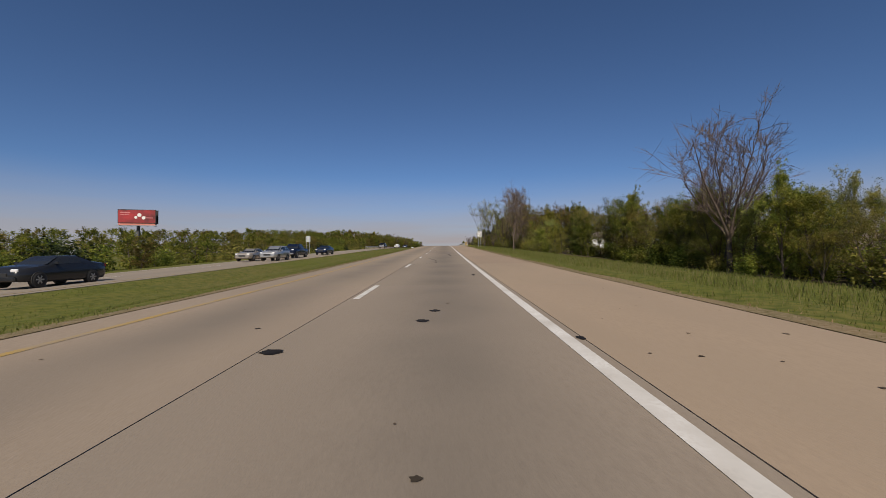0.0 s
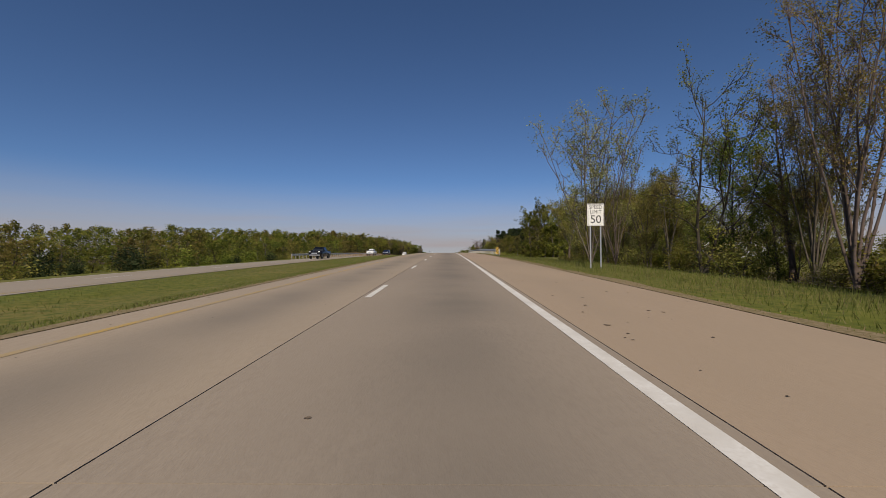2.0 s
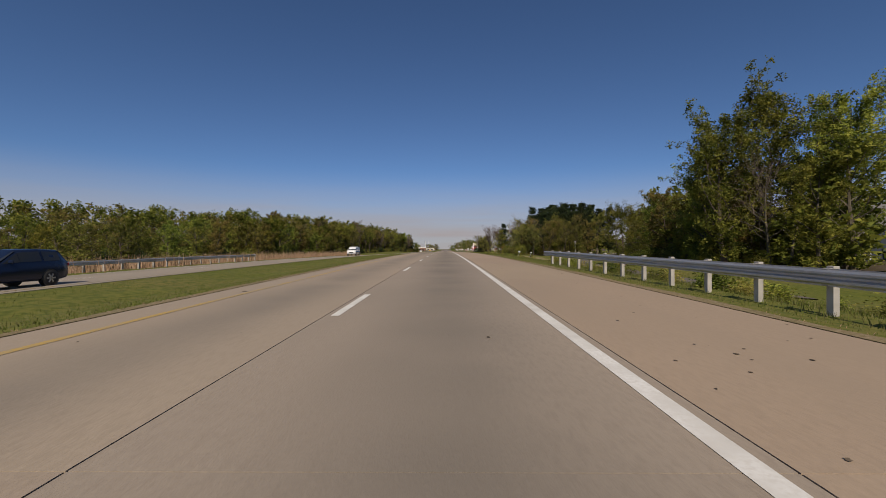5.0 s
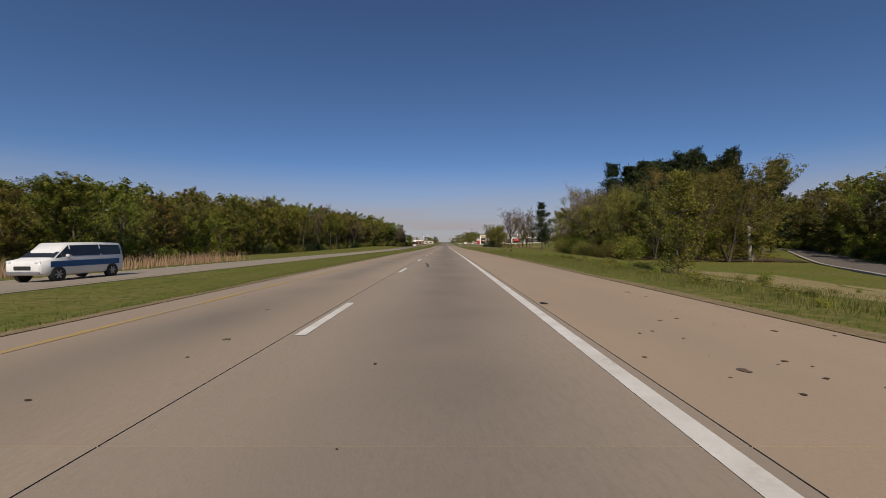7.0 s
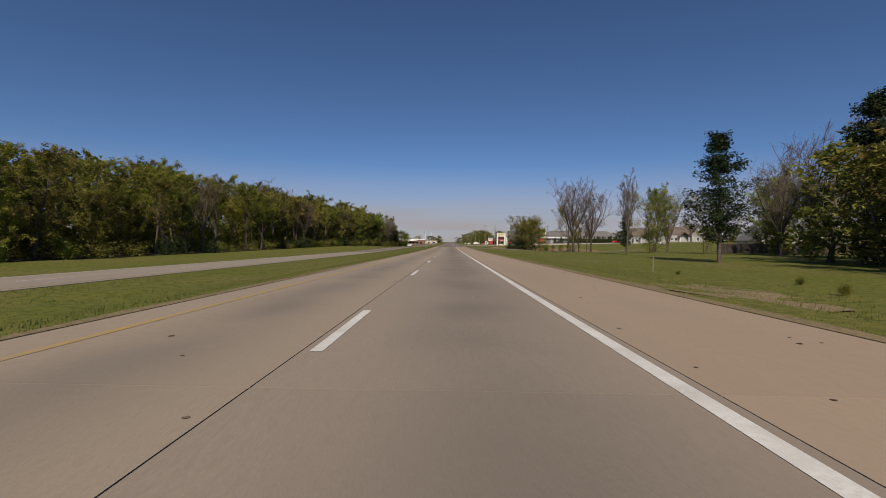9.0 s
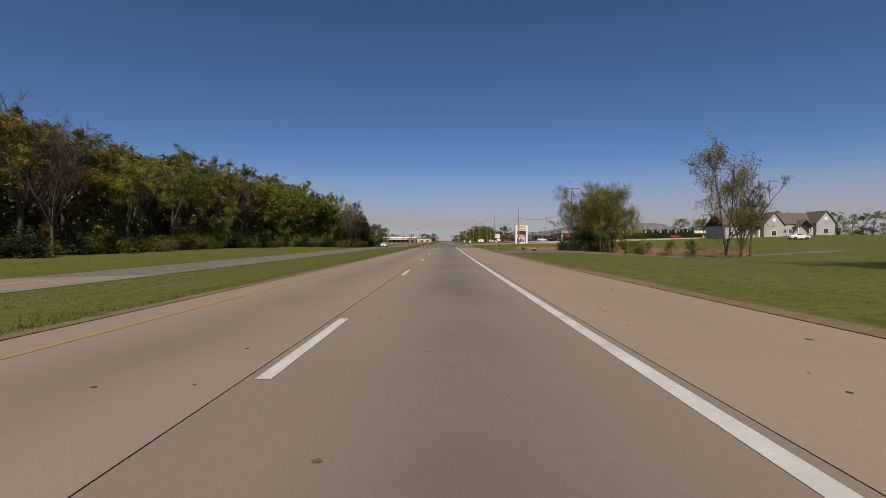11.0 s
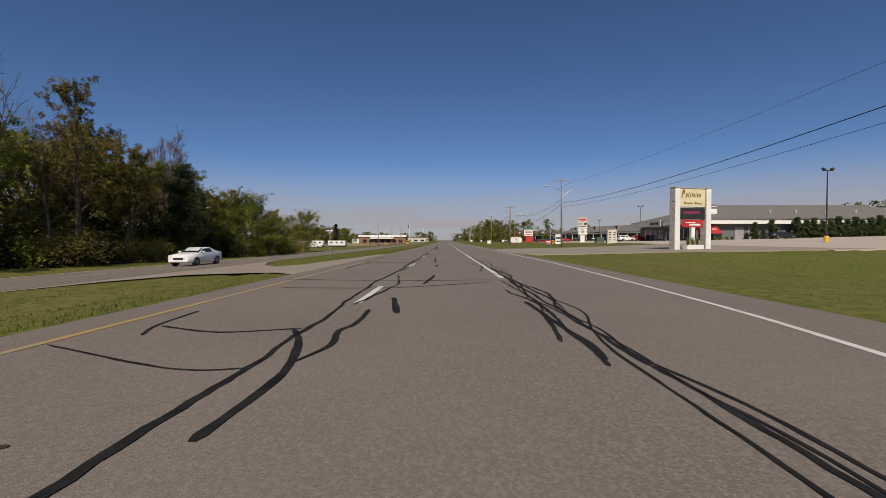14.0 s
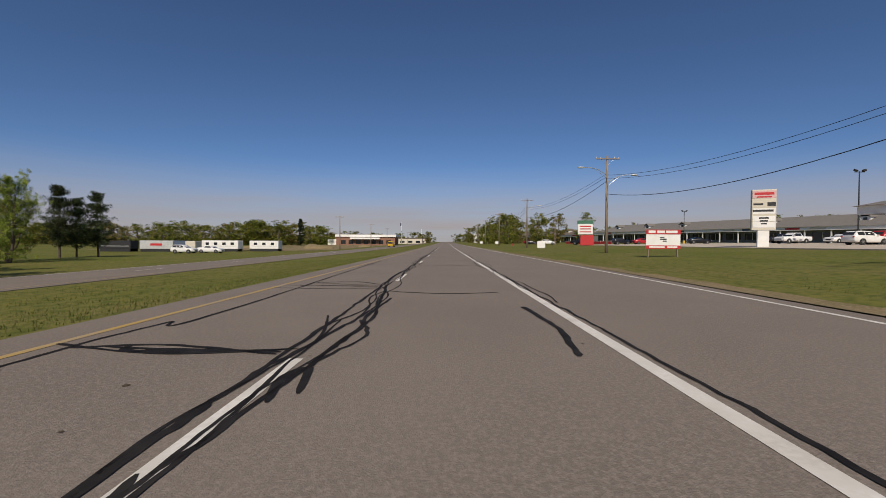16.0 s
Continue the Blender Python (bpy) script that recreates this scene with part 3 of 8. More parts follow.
def plant(name, x, y, height=None, turn=None, wide=1.0, dz=0.0, rng=np.random.default_rng(77), label=""):
    ob, h = KINDS[name]
    s = (height or h) / h
    w = s * wide
    t = rng.uniform(0, 360) if turn is None else turn
    m = pose(*spot(x, y, dz), 0, 0, t) @ Matrix.Diagonal((w, w, s, 1))
    made = copy_thing(ob, m)
    if label:
        tagged(made, label)
    return made


# near trees, seen branch by branch
kind("leafy", broadleaf(1, 8, 3.0, "leaf", 30, 0.075, 18, 7, 0.12, clump=0.2, low=0.15), "young leafy tree in fresh green leaf", "tree", 8, "roadside trees")
kind("leafy2", broadleaf(2, 9, 2.6, "pale_leaf", 18, 0.075, 18, 7, 0.2, stems=3, clump=0.17, inner=.15), "several-stemmed tree in light green spring leaf", "tree", 9, "roadside trees")
kind("budding", broadleaf(3, 10, 2.7, "bud", 16, 0.052, 12, 6, 0.12, stems=6, sweep=1.0, fork=0.1, clump=0.2), "slender tree with sparse yellow-green buds", "tree", 10, "roadside trees")
kind("budding2", broadleaf(4, 9, 3.2, "bud", 26, 0.064, 16, 7, 0.15, stems=2, low=0.12, clump=0.18), "forked tree with budding olive-brown leaves", "tree", 9, "roadside trees")
kind("bare", broadleaf(5, 12, 3.0, "twig", 3, 0.09, 16, 7, 0.12, stems=6, fine=9, sweep=0.9, fork=0.27), "tall bare tree with grey-brown twigs", "tree", 12, "roadside trees")
kind("bare_wide", broadleaf(6, 11, 4.6, "twig", 3, 0.09, 16, 6, 0.12, stems=7, fine=6, sweep=0.5, fork=0.25), "spreading bare tree with reddish buds", "tree", 11, "roadside trees")
kind("bare_tall", broadleaf(31, 12, 3.3, "twig", 3, 0.09, 34, 9, 0.2, fine=8, sweep=0.8, thick=.8), "tall bare tree with grey-brown twigs", "tree", 12, "roadside trees")
kind("oak", broadleaf(7, 16, 7.2, "bud", 22, 0.078, 14, 6, 0.1, stems=7, sweep=-0.25, clump=0.12, fine=2, fork=0.2), "large oak with yellow-green young leaves", "tree", 16, "roadside trees")
kind("thin", broadleaf(17, 11, 2.0, "bud", 20, 0.066, 14, 6, 0.3, clump=0.26, low=0.05), "thin straight-stemmed tree with budding crown", "tree", 11, "roadside trees")
kind("feathery", conifer(18, 6, 2.9, 0.1, 11, 6, 12, 0.085, leaf="leaf"), "small feathery light green tree on the verge", "tree", 6, "roadside trees")
kind("tall_leafy", broadleaf(8, 14, 3.9, "leaf", 30, 0.11, 22, 7, 0.12, clump=0.15, low=0.1), "tall full tree in bright green leaf", "tree", 14, "roadside trees")
kind("pine", conifer(9, 13, 3.7, 0.18, 17, 5, 24, 0.12), "tall dark green pine with tufted boughs", "pine tree", 13, "pines")
kind("pine_slim", conifer(10, 16, 2.8, 0.1, 26, 5, 20, 0.14), "dark slim pine with dense tufted boughs", "pine tree", 16, "pines")
kind("arborvitae", conifer(11, 3.2, 0.75, 0.02, 15, 8, 16, 0.08, leaf="hedge"), "clipped cone-shaped evergreen against the building", "evergreen", 3.2, "evergreens along the building")
kind("willow", broadleaf(19, 12, 3.0, "bud", 8, .045, 16, 6, .22, stems=10, sweep=1.4, clump=.2, inner=0, fork=.03, fine=2, thick=.5), "vase-shaped tree of many thin stems with sparse young leaves", "tree", 12, "roadside trees")
kind("airy", broadleaf(23, 10, 3.4, "pale_leaf", 8, 0.058, 12, 5, 0.25, stems=7, sweep=.5, fork=0.02, clump=.17, inner=0, thick=.4), "airy tree of several thin stems in sparse light green leaf", "tree", 10, "roadside trees")
kind("layered", broadleaf(24, 10, 3.0, "leaf", 12, 0.055, 20, 7, 0.25, stems=2, sweep=-.3, clump=.15, inner=0, thick=.8), "tree with open layered boughs in small dark green leaf", "tree", 10, "roadside trees")
kind("shrub", shrub(12, 2.2, 1.6, "leaf", 3000, 0.06), "dense green shrub at the wood's edge", "shrub", 2.2, "shrubs")
kind("evergreen", shrub(14, 2.6, 2.0, "needle", 6000, 0.058), "dense dark evergreen bush under the trees", "shrub", 2.6, "shrubs")
kind("shrub_dry", shrub(13, 2.0, 1.7, "bud", 2200, 0.055), "brownish budding shrub at the wood's edge", "shrub", 2.0, "shrubs")
# trees of the woods, farther off: the front ones stand singly, the rest is one mass
WOOD, MASS, FAR = [], [], []
for q, (lf, nm) in enumerate([("leaf", "leafy woodland tree in fresh green leaf"), ("bud", "woodland tree with olive-brown budding crown"),
                              ("leaf", "tall woodland tree with a ragged green crown"), ("bud", "woodland tree with yellow-green young leaves"),
                              ("twig", "leafless woodland tree with brown twigs"), ("leaf", "woodland tree leafed down to the ground")]):
    key = "wood%d" % q
    a = (30 + q, 18, 4.4 + 0.3 * (q % 3), lf, 40, 0.145, 19, 6, (0.2, 0.18, 0.24, 0.16, 0.3, 0.05)[q])
    kind(key, broadleaf(*a, fine=0 if lf != "twig" else 5, clump=0.15, low=0.35), nm, "tree", 18, "trees of the wood")
    WOOD.append(key)
    if lf != "twig":
        MASS.append((lf, broadleaf(60 + q, 18, 5.0, lf, 9, 0.42, 13, 3, 0.12, fine=0, clump=0.3, low=0.5, raw=True)))
        FAR.append((lf, broadleaf(80 + q, 18, 5.0, lf, 12, 0.48, 8, 3, 0.08, fine=0, clump=0.42, low=0.5, raw=True)))
# taller trees with bare lower trunks, where the wood nears the carriageway
TALL = []
for q, (lf, nm) in enumerate([("bud", "tall woodland tree with bare trunk and yellow-green crown"), ("leaf", "tall woodland tree with bare trunk and green crown"),
                              ("bud", "forked tall tree with a thin olive-brown crown"), ("twig", "tall leafless woodland tree with grey limbs"), ("leaf", "forked tall tree in light green leaf")]):
    key = "tall%d" % q
    kind(key, broadleaf(40 + q, 18, 4.2 + .3 * q, lf, (26, 30, 18, 3, 22)[q], .125, 15, 7, .34, stems=(1, 1, 3, 4, 3)[q], fork=(0, 0, .3, .3, .28)[q], fine=1 if lf != "twig" else 6,
                        clump=.12, sweep=.25, inner=.2), nm, "tree", 18, "trees of the wood")
    TALL.append(key)
mass = {"bark": ([], []), "leaf": ([], []), "bud": ([], [])}
mass_count = {"bark": 0, "leaf": 0, "bud": 0}


def crowd(x, y, height, wide=1.0, rng=None, dz=0.0, far=False):
    """Adds a tree to the joined mass of the woods."""
    lf, (tv, tf, lv, lff) = (FAR if far else MASS)[rng.integers(len(MASS))]
    s = height / lv[:, 2].max()
    t = rng.uniform(0, 2 * math.pi)
    c, sn = math.cos(t), math.sin(t)
    R = np.array([[c * s * wide, -sn * s * wide, 0], [sn * s * wide, c * s * wide, 0], [0, 0, s]])
    at = np.array(spot(x, y, dz))
    for key, v, f in (("bark", tv, tf), (lf, lv, lff)):
        mass[key][0].append(v @ R.T + at)
        mass[key][1].extend((np.asarray(f) + mass_count[key]).tolist())
        mass_count[key] += len(v)

THICKET = {"shrub": [], "shrub_dry": [], "evergreen": []}


def low_plant(key, x, y, height, wide, rng):
    """Adds a shrub to the joined undergrowth."""
    THICKET[key].append((x, y, height, wide, rng.uniform(0, 2 * math.pi)))


def undergrowth(key, label):
    """All low shrubs of one kind as one mass of stems and leaves."""
    ob, h0 = KINDS[key]
    v0 = {o.name.split(".")[0]: np.array([v.co[:] for v in o.data.vertices]) for o in ob.children}
    leaves = v0["crown"].reshape(-1, 3, 3)[::3]
    leaves = leaves.mean(1, keepdims=True) + (leaves - leaves.mean(1, keepdims=True)) * 1.6
    V = []
    for x, y, h, w, t in THICKET[key]:
        s, c, sn = h / h0, math.cos(t), math.sin(t)
        R = np.array([[c * s * w, -sn * s * w, 0], [sn * s * w, c * s * w, 0], [0, 0, s]])
        V.append(leaves.reshape(-1, 3) @ R.T + np.array(spot(x, y)))
    V = np.concatenate(V)
    return tagged(mesh_ob("undergrowth", V, np.arange(len(V)).reshape(-1, 3), next(o for o in ob.children if o.name.startswith("crown")).data.materials[0]), label, "undergrowth", kind="stuff")


# ---------------------------------------------------------------- woods and roadside trees
rw = np.random.default_rng(5)
# the long wood beyond the far carriageway
WY = [-40, 60, 140, 200, 260, 300, 350, 400, 450, 480, 500, 530, 560, 585, 615]
WX = [-33, -34, -38, -44, -50, -52, -52, -48, -43, -40, -38, -33.5, -31, -32, -36]
WH = [4.6, 4.8, 5.4, 5.8, 7.8, 11, 13.8, 15, 14.5, 13.4, 14.2, 14.6, 13.2, 10.5, 7.5]
# the taller wood behind it
HY = [-40, 100, 200, 300, 380, 420, 450, 480, 500, 530, 560, 600]
HX = [-80, -95, -110, -114, -98, -82, -64, -53, -47, -45, -43, -46]
HH = [7, 8, 11.3, 16.8, 21.6, 23.4, 22.5, 20, 20.5, 19, 16, 9]
y = -40.0
while y < 602:
    for row in range(3):
        hx, hh = np.interp(y, HY, HX) - row * 6 - rw.uniform(-4, 4), np.interp(y, HY, HH) * rw.uniform(.82, 1.04)
        if y > 395 and row < 2:
            plant((TALL + WOOD[:4])[rw.integers(9)], hx, y + rw.uniform(-4, 4), hh, wide=rw.uniform(.9, 1.3), rng=rw)
        else:
            crowd(hx, y + rw.uniform(-4, 4), hh, rw.uniform(.9, 1.3), rw, far=row > 0)
    for row in range(2):
        if y > 180:
            u = rw.uniform(.2, .9)
            crowd(np.interp(y, HY, HX) * u + np.interp(y, WY, WX) * (1 - u), y + rw.uniform(-4, 4), (np.interp(y, HY, HH) * u + np.interp(y, WY, WH) * (1 - u)) * rw.uniform(.7, .95), rw.uniform(.9, 1.3), rw)
    y += 7.0
y = -40.0
while y < 614:
    ex, eh = np.interp(y, WY, WX), np.interp(y, WY, WH)
    low = y < 180
    for row in range(2):
        deep = rw.uniform(0, 2.5) + row * rw.uniform(3, 6)
        if low and row:
            crowd(ex - deep, y + rw.uniform(-2.4, 2.4), eh * rw.uniform(0.6, 1.1), rw.uniform(1.1, 1.5), rw)
            continue
        if y > 395 and rw.uniform() < .8:
            plant(TALL[rw.choice(5, p=[.28, .24, .2, .1, .18])], ex - deep, y + rw.uniform(-2.4, 2.4), eh * rw.uniform(0.8, 1.06), wide=rw.uniform(0.9, 1.25), rng=rw)
        else:
            plant(WOOD[rw.choice(6, p=[.2, .2, .2, .2, .06, .14])], ex - deep, y + rw.uniform(-2.4, 2.4), eh * rw.uniform(0.6, 1.08), wide=rw.uniform(0.9, 1.2) * (1.3 if low else 1.0), rng=rw)
    crowd(ex - 9 - rw.uniform(0, 4), y + rw.uniform(-3, 3), eh * rw.uniform(0.75, 1.02), rw.uniform(0.9, 1.2) * (1.5 if low else 1.0), rw)
    for row in range(2):
        crowd(ex - rw.uniform(3, 8), y + rw.uniform(-3, 3), min(eh * 0.5, 5) * rw.uniform(0.5, 1.0), rw.uniform(1.4, 2.0), rw)
    if rw.uniform() < 0.9:
        low_plant(("shrub", "shrub_dry", "shrub_dry", "evergreen")[rw.integers(4)], ex + rw.uniform(0.5, 3.0), y + rw.uniform(-2, 2), rw.uniform(1.6, 3.2), rw.uniform(1.0, 1.6), rw)
    y += rw.uniform(4.2, 6.0)
# thick front of the wood where it nears the carriageway
y = 440.0
while y < 607:
    ex, eh = np.interp(y, WY, WX), np.interp(y, WY, WH)
    if rw.uniform() < .4:
        plant(TALL[rw.integers(5)], ex - rw.uniform(4, 11), y + rw.uniform(-1, 1), eh * rw.uniform(.7, 1.04), wide=rw.uniform(.9, 1.2), rng=rw)
    plant(("shrub", "shrub_dry", "evergreen", "shrub_dry")[rw.integers(4)], ex + rw.uniform(-.5, 1.6), y + rw.uniform(-1, 1), rw.uniform(1.6, 3.4), wide=rw.uniform(1.0, 1.5), rng=rw)
    y += 2.6


for y, nm, hh in ((452, "bare_wide", .9), (486, "bare", .9), (528, "tall4", 1.1), (540, "bare_wide", .95), (549, "tall0", 1.15)):
    plant(nm, np.interp(y, WY, WX) + 1.2, y, np.interp(y, WY, WH) * hh, wide=.85, rng=rw)


def wood_floor(front, back, ya, yb):
    """Brown leaf litter under the trees between two lines x(y)."""
    ob = sheet("wood_floor", np.linspace(0, 1, 9), np.arange(ya, yb, 3.0), lambda X, Y: X * 0, M["litter"])
    co = np.array([v.co[:] for v in ob.data.vertices])
    co[:, 0] = front(co[:, 1]) + .7 * np.sin(co[:, 1] * .9) * (co[:, 0] < .1) + (back(co[:, 1]) - front(co[:, 1])) * co[:, 0]
    co[:, 2] = land(co[:, 0], co[:, 1]) + .1
    ob.data.vertices.foreach_set("co", co.ravel())
    return tagged(ob, "brown leaf litter on the wood's floor", "wood floor", kind="structure")


wood_floor(lambda v: np.interp(v, WY, WX) + 1.5, lambda v: np.interp(v, HY, HX) - 18, 150, 585)
wood_floor(lambda v: np.interp(v, [20, 66, 76, 84, 117], [30, 29.5, 19, 15, 15]), lambda v: 0 * v + 44, 20, 117)
wood_floor(lambda v: 22 + (v - 128) * .2, lambda v: 0 * v + 38, 127, 155)
wood_floor(lambda v: np.interp(v, [312, 330, 352, 372], [22, 21.5, 24.5, 36]), lambda v: np.interp(v, [312, 372], [46, 60]), 313, 370)
wood_floor(lambda v: np.interp(v, [225, 262, 290, 318, 360, 400], [33, 36, 46, 59, 81, 103]), lambda v: np.interp(v, [225, 400], [60, 130]), 226, 400)
# dark evergreen and dead snag at the wood's end
plant("pine", -30.5, 562, 11, wide=1.1)
plant("bare", -33, 563, 15, wide=0.9)
plant("leafy", -27.6, 572, 8, wide=1.3)
plant("leafy2", -27.0, 578, 6, wide=1.4)
plant("shrub", -26.8, 583, 3.0, wide=1.5)
plant("shrub_dry", -27.2, 588, 2.8, wide=1.6)
plant("leafy", -29, 600, 7.5, wide=1.1)
for dx, h in ((0, 10.2), (2.6, 9.6), (1.1, 8.6)):
    plant("pine", -54 + dx, 640 + dx * 1.3, h, wide=1.05)
plant("pine_slim", -62, 633, 5.5)
plant("tall_leafy", -47.6, 627, 9.2)
plant("leafy", -51, 630, 6.5)
plant("shrub", -48.5, 625, 2.4, wide=1.6)
plant("evergreen", -50.2, 627, 2.6, wide=1.3)

# belt of trees below the embankment, right of the first stretch
y = 22.0
while y < 84:
    near = np.interp(y, [20, 45, 66, 84], [32, 31, 31.5, 27])
    for row in range(2):
        k = ("leafy", "leafy2", "budding", "budding2", "leafy", "tall_leafy")[rw.integers(6)]
        plant(k, near + row * rw.uniform(3, 6) + rw.uniform(-1, 1.2), y + rw.uniform(-1.2, 1.2), np.interp(y, [20, 45, 75, 84], [6.5, 8.5, 9.5, 8.5]) * rw.uniform(0.66, 1.05), wide=rw.uniform(0.85, 1.15), rng=rw)
    for row in range(2):
        low_plant(("shrub", "shrub_dry")[rw.integers(2)], near - rw.uniform(-2, 3.0), y + rw.uniform(-1, 1), rw.uniform(1.4, 3.4), rw.uniform(0.9, 1.3), rw)
    y += rw.uniform(2.2, 3.4)
plant("bare_wide", 29.6, 43.5, 15.4, 150, wide=1.12, label="spreading bare tree over a green thicket")
plant("bare", 34, 55, 13.5, 100, wide=.7)
plant("tall_leafy", 30.0, 37, 9.2, 0, wide=.66, label="bright green leafy tree beside a bare one")
plant("leafy", 33.2, 38.5, 7.6, 80, wide=0.9)
plant("leafy2", 36.0, 38, 9.6, 10, wide=0.6)
plant("tall_leafy", 33, 73, 11.2, 40, wide=.8)
plant("bare_tall", 12.6, 75.5, 10.0, 10, wide=0.88, label="tall bare grey-barked tree at the wood's edge")
# thicket and tall stems beside the speed limit sign
for px, py, nm, h, w in ((15.3, 88.6, "willow", 13.0, 1.0), (17.6, 93, "willow", 11.6, .9), (13.8, 95.7, "layered", 10.4, 1.0), (19, 96, "thin", 11, .8), (19.0, 101, "leafy", 8.6, .8), (9.8, 101.4, "airy", 11.6, 1.0),
                         (12.2, 103.2, "airy", 11.0, .8), (16.4, 104, "budding", 9, .9), (16.2, 107, "budding2", 7, .9), (15.4, 113, "layered", 10.6, 1.05), (18.5, 111, "budding", 9.5, .8), (17.4, 115, "budding2", 8, .9), (21, 113, "thin", 8.5, .8),
                         (16.6, 121, "thin", 7.6, .8), (18.2, 122.5, "airy", 8.4, .7), (19.4, 120.5, "thin", 8.6, .75), (18.9, 125, "thin", 8.2, .8), (20.8, 126, "leafy2", 7.8, .7), (22.4, 123.5, "thin", 9.2, .8), (24, 129, "budding2", 8.8, .8),
                         (21.5, 131, "thin", 8.6, .8), (17.4, 118.5, "budding2", 6.2, .7), (26.5, 134, "airy", 9.5, .8), (23.5, 137, "thin", 9.2, .8)):
    plant(nm, px, py, h, wide=w, rng=rw)
y = 76.0
while y < 117:
    near = np.interp(y, [76, 84, 113], [16.5, 15.5, 15.5])
    for row in range(2):
        plant(("shrub", "shrub_dry", "shrub_dry")[rw.integers(3)], near + rw.uniform(-1.2, 1.5) + row * rw.uniform(2, 6), y + rw.uniform(-1, 1), rw.uniform(1.0, 2.6), wide=rw.uniform(0.9, 1.3), rng=rw)
    for row in range(2):
        plant(("budding2", "thin", "leafy2", "leafy")[rw.integers(4)], near + rw.uniform(3, 6) + row * 5, y + rw.uniform(-1, 1), rw.uniform(3.6, 6.0), wide=rw.uniform(.8, 1.1), rng=rw)
    y += rw.uniform(2.2, 3.2)
# trees behind the belt and behind the houses
y = 26.0
while y < 100:
    crowd(rw.uniform(37, 44), y, rw.uniform(6, 9), 1.1, rw)
    y += 3.0
for k in range(24):
    crowd(50 + k * 3.4 + rw.uniform(-1.5, 1.5), 262 + rw.uniform(-7, 7), rw.uniform(11.5, 15), 1.15, rw)
# thin-trunked wood about the houses
for px, py, nm, h in ((27.5, 136, "tall_leafy", 9), (28, 140, "budding", 10.5), (26, 146, "budding2", 10), (31, 150, "bare", 13.5), (34, 143, "thin", 12), (38, 150, "tall_leafy", 13)):
    plant(nm, px, py, h, wide=rw.uniform(0.8, 1.0), rng=rw)
for px, py, nm, h in ((36, 197, "oak", 19), (42, 200, "oak", 19.5), (48, 196, "oak", 18), (51, 200, "oak", 20), (45, 191, "oak", 16), (55, 195, "oak", 19), (61, 202, "oak", 18), (70, 196, "oak", 18), (56, 206, "bare", 22), (60, 198, "tall_leafy", 19), (66, 204, "tall_leafy", 20), (64, 190, "oak", 17),
                      (32, 233, "tall_leafy", 17.5), (37, 233.5, "tall_leafy", 20), (41, 229, "tall_leafy", 18), (35, 241, "tall_leafy", 15), (45, 234, "tall_leafy", 17), (46, 236, "leafy2", 10), (26, 246, "leafy", 8),
                      (60, 232, "leafy", 6), (67, 243, "leafy2", 5)):
    plant(nm, px, py, h, rng=rw)
for k in range(30):
    py = rw.uniform(131, 153)
    px = rw.uniform(23.5, 27.5) + (py - 131) * .3 + rw.uniform(0, 9)
    plant(("thin", "thin", "thin", "leafy2")[rw.integers(4)], px, py, (9 + (py - 134) * .1) * rw.uniform(.7, 1.05), wide=rw.uniform(.8, 1.1), rng=rw)
for k in range(26):
    py = rw.uniform(127, 154)
    plant(("shrub_dry", "shrub_dry", "shrub")[rw.integers(3)], 22.5 + (py - 128) * .13 + rw.uniform(-1, 5), py, rw.uniform(.8, 1.8), wide=rw.uniform(1.2, 1.8), rng=rw)
# saplings and scrub along the edge of the lawn
for k in range(34):
    py = 119 + k * 1.3 + rw.uniform(-.6, .6)
    px = np.interp(py, [119, 128, 162], [17.5, 19, 24.5]) + rw.uniform(-1, 2.2)
    plant(("shrub_dry", "shrub", "shrub_dry")[k % 3], px, py, rw.uniform(.9, 1.5) * (1.2 if py < 140 else .8), wide=rw.uniform(1.1, 1.6), rng=rw)
    if k % 2 and py < 158:
        plant(("thin", "airy", "thin", "budding2")[k // 2 % 4], px + 1.2, py + .5, rw.uniform(5, 8.4), wide=rw.uniform(.65, .85), rng=rw)
# wood right of the side road
y = 225.0
while y < 400:
    ex = np.interp(y, [225, 262, 290, 318, 360, 400], [33, 37, 47, 60, 82, 104])
    for row in range(2):
        (plant(WOOD[rw.integers(6)], ex + rw.uniform(0, 3), y, rw.uniform(10.5, 13.5), rng=rw) if row == 0 else crowd(ex + 5 + rw.uniform(0, 4), y, rw.uniform(12, 15), 1.2, rw))
    plant("shrub", ex - 1.5, y + 2, rw.uniform(1.2, 2.4), wide=1.3, rng=rw)
    crowd(ex + rw.uniform(1, 4), y + 2, rw.uniform(5, 8), 1.9, rw)
    y += 4.6
# pine wood between the side road and the highway
for k in range(15):
    plant("pine_slim", 42 + 5.2 * (k % 4) + rw.uniform(-1.5, 1.5), 336 + 6.0 * (k // 4) + rw.uniform(-2, 2), rw.uniform(16.5, 20.5), wide=1.25, rng=rw)
for k in range(14):
    plant(("pine", "pine_slim")[k % 2], 33 + 3.4 * (k % 5) + rw.uniform(-1, 1), 329 + 6.5 * (k // 5) + rw.uniform(-2, 2), rw.uniform(14.5, 18.5), wide=1.25 if k % 2 else .95, rng=rw)
for k in range(9):
    plant(("shrub", "shrub_dry")[k % 2], 30 + 2.0 * k, 323 + rw.uniform(-2, 3), rw.uniform(2, 3.6), wide=1.4, rng=rw)
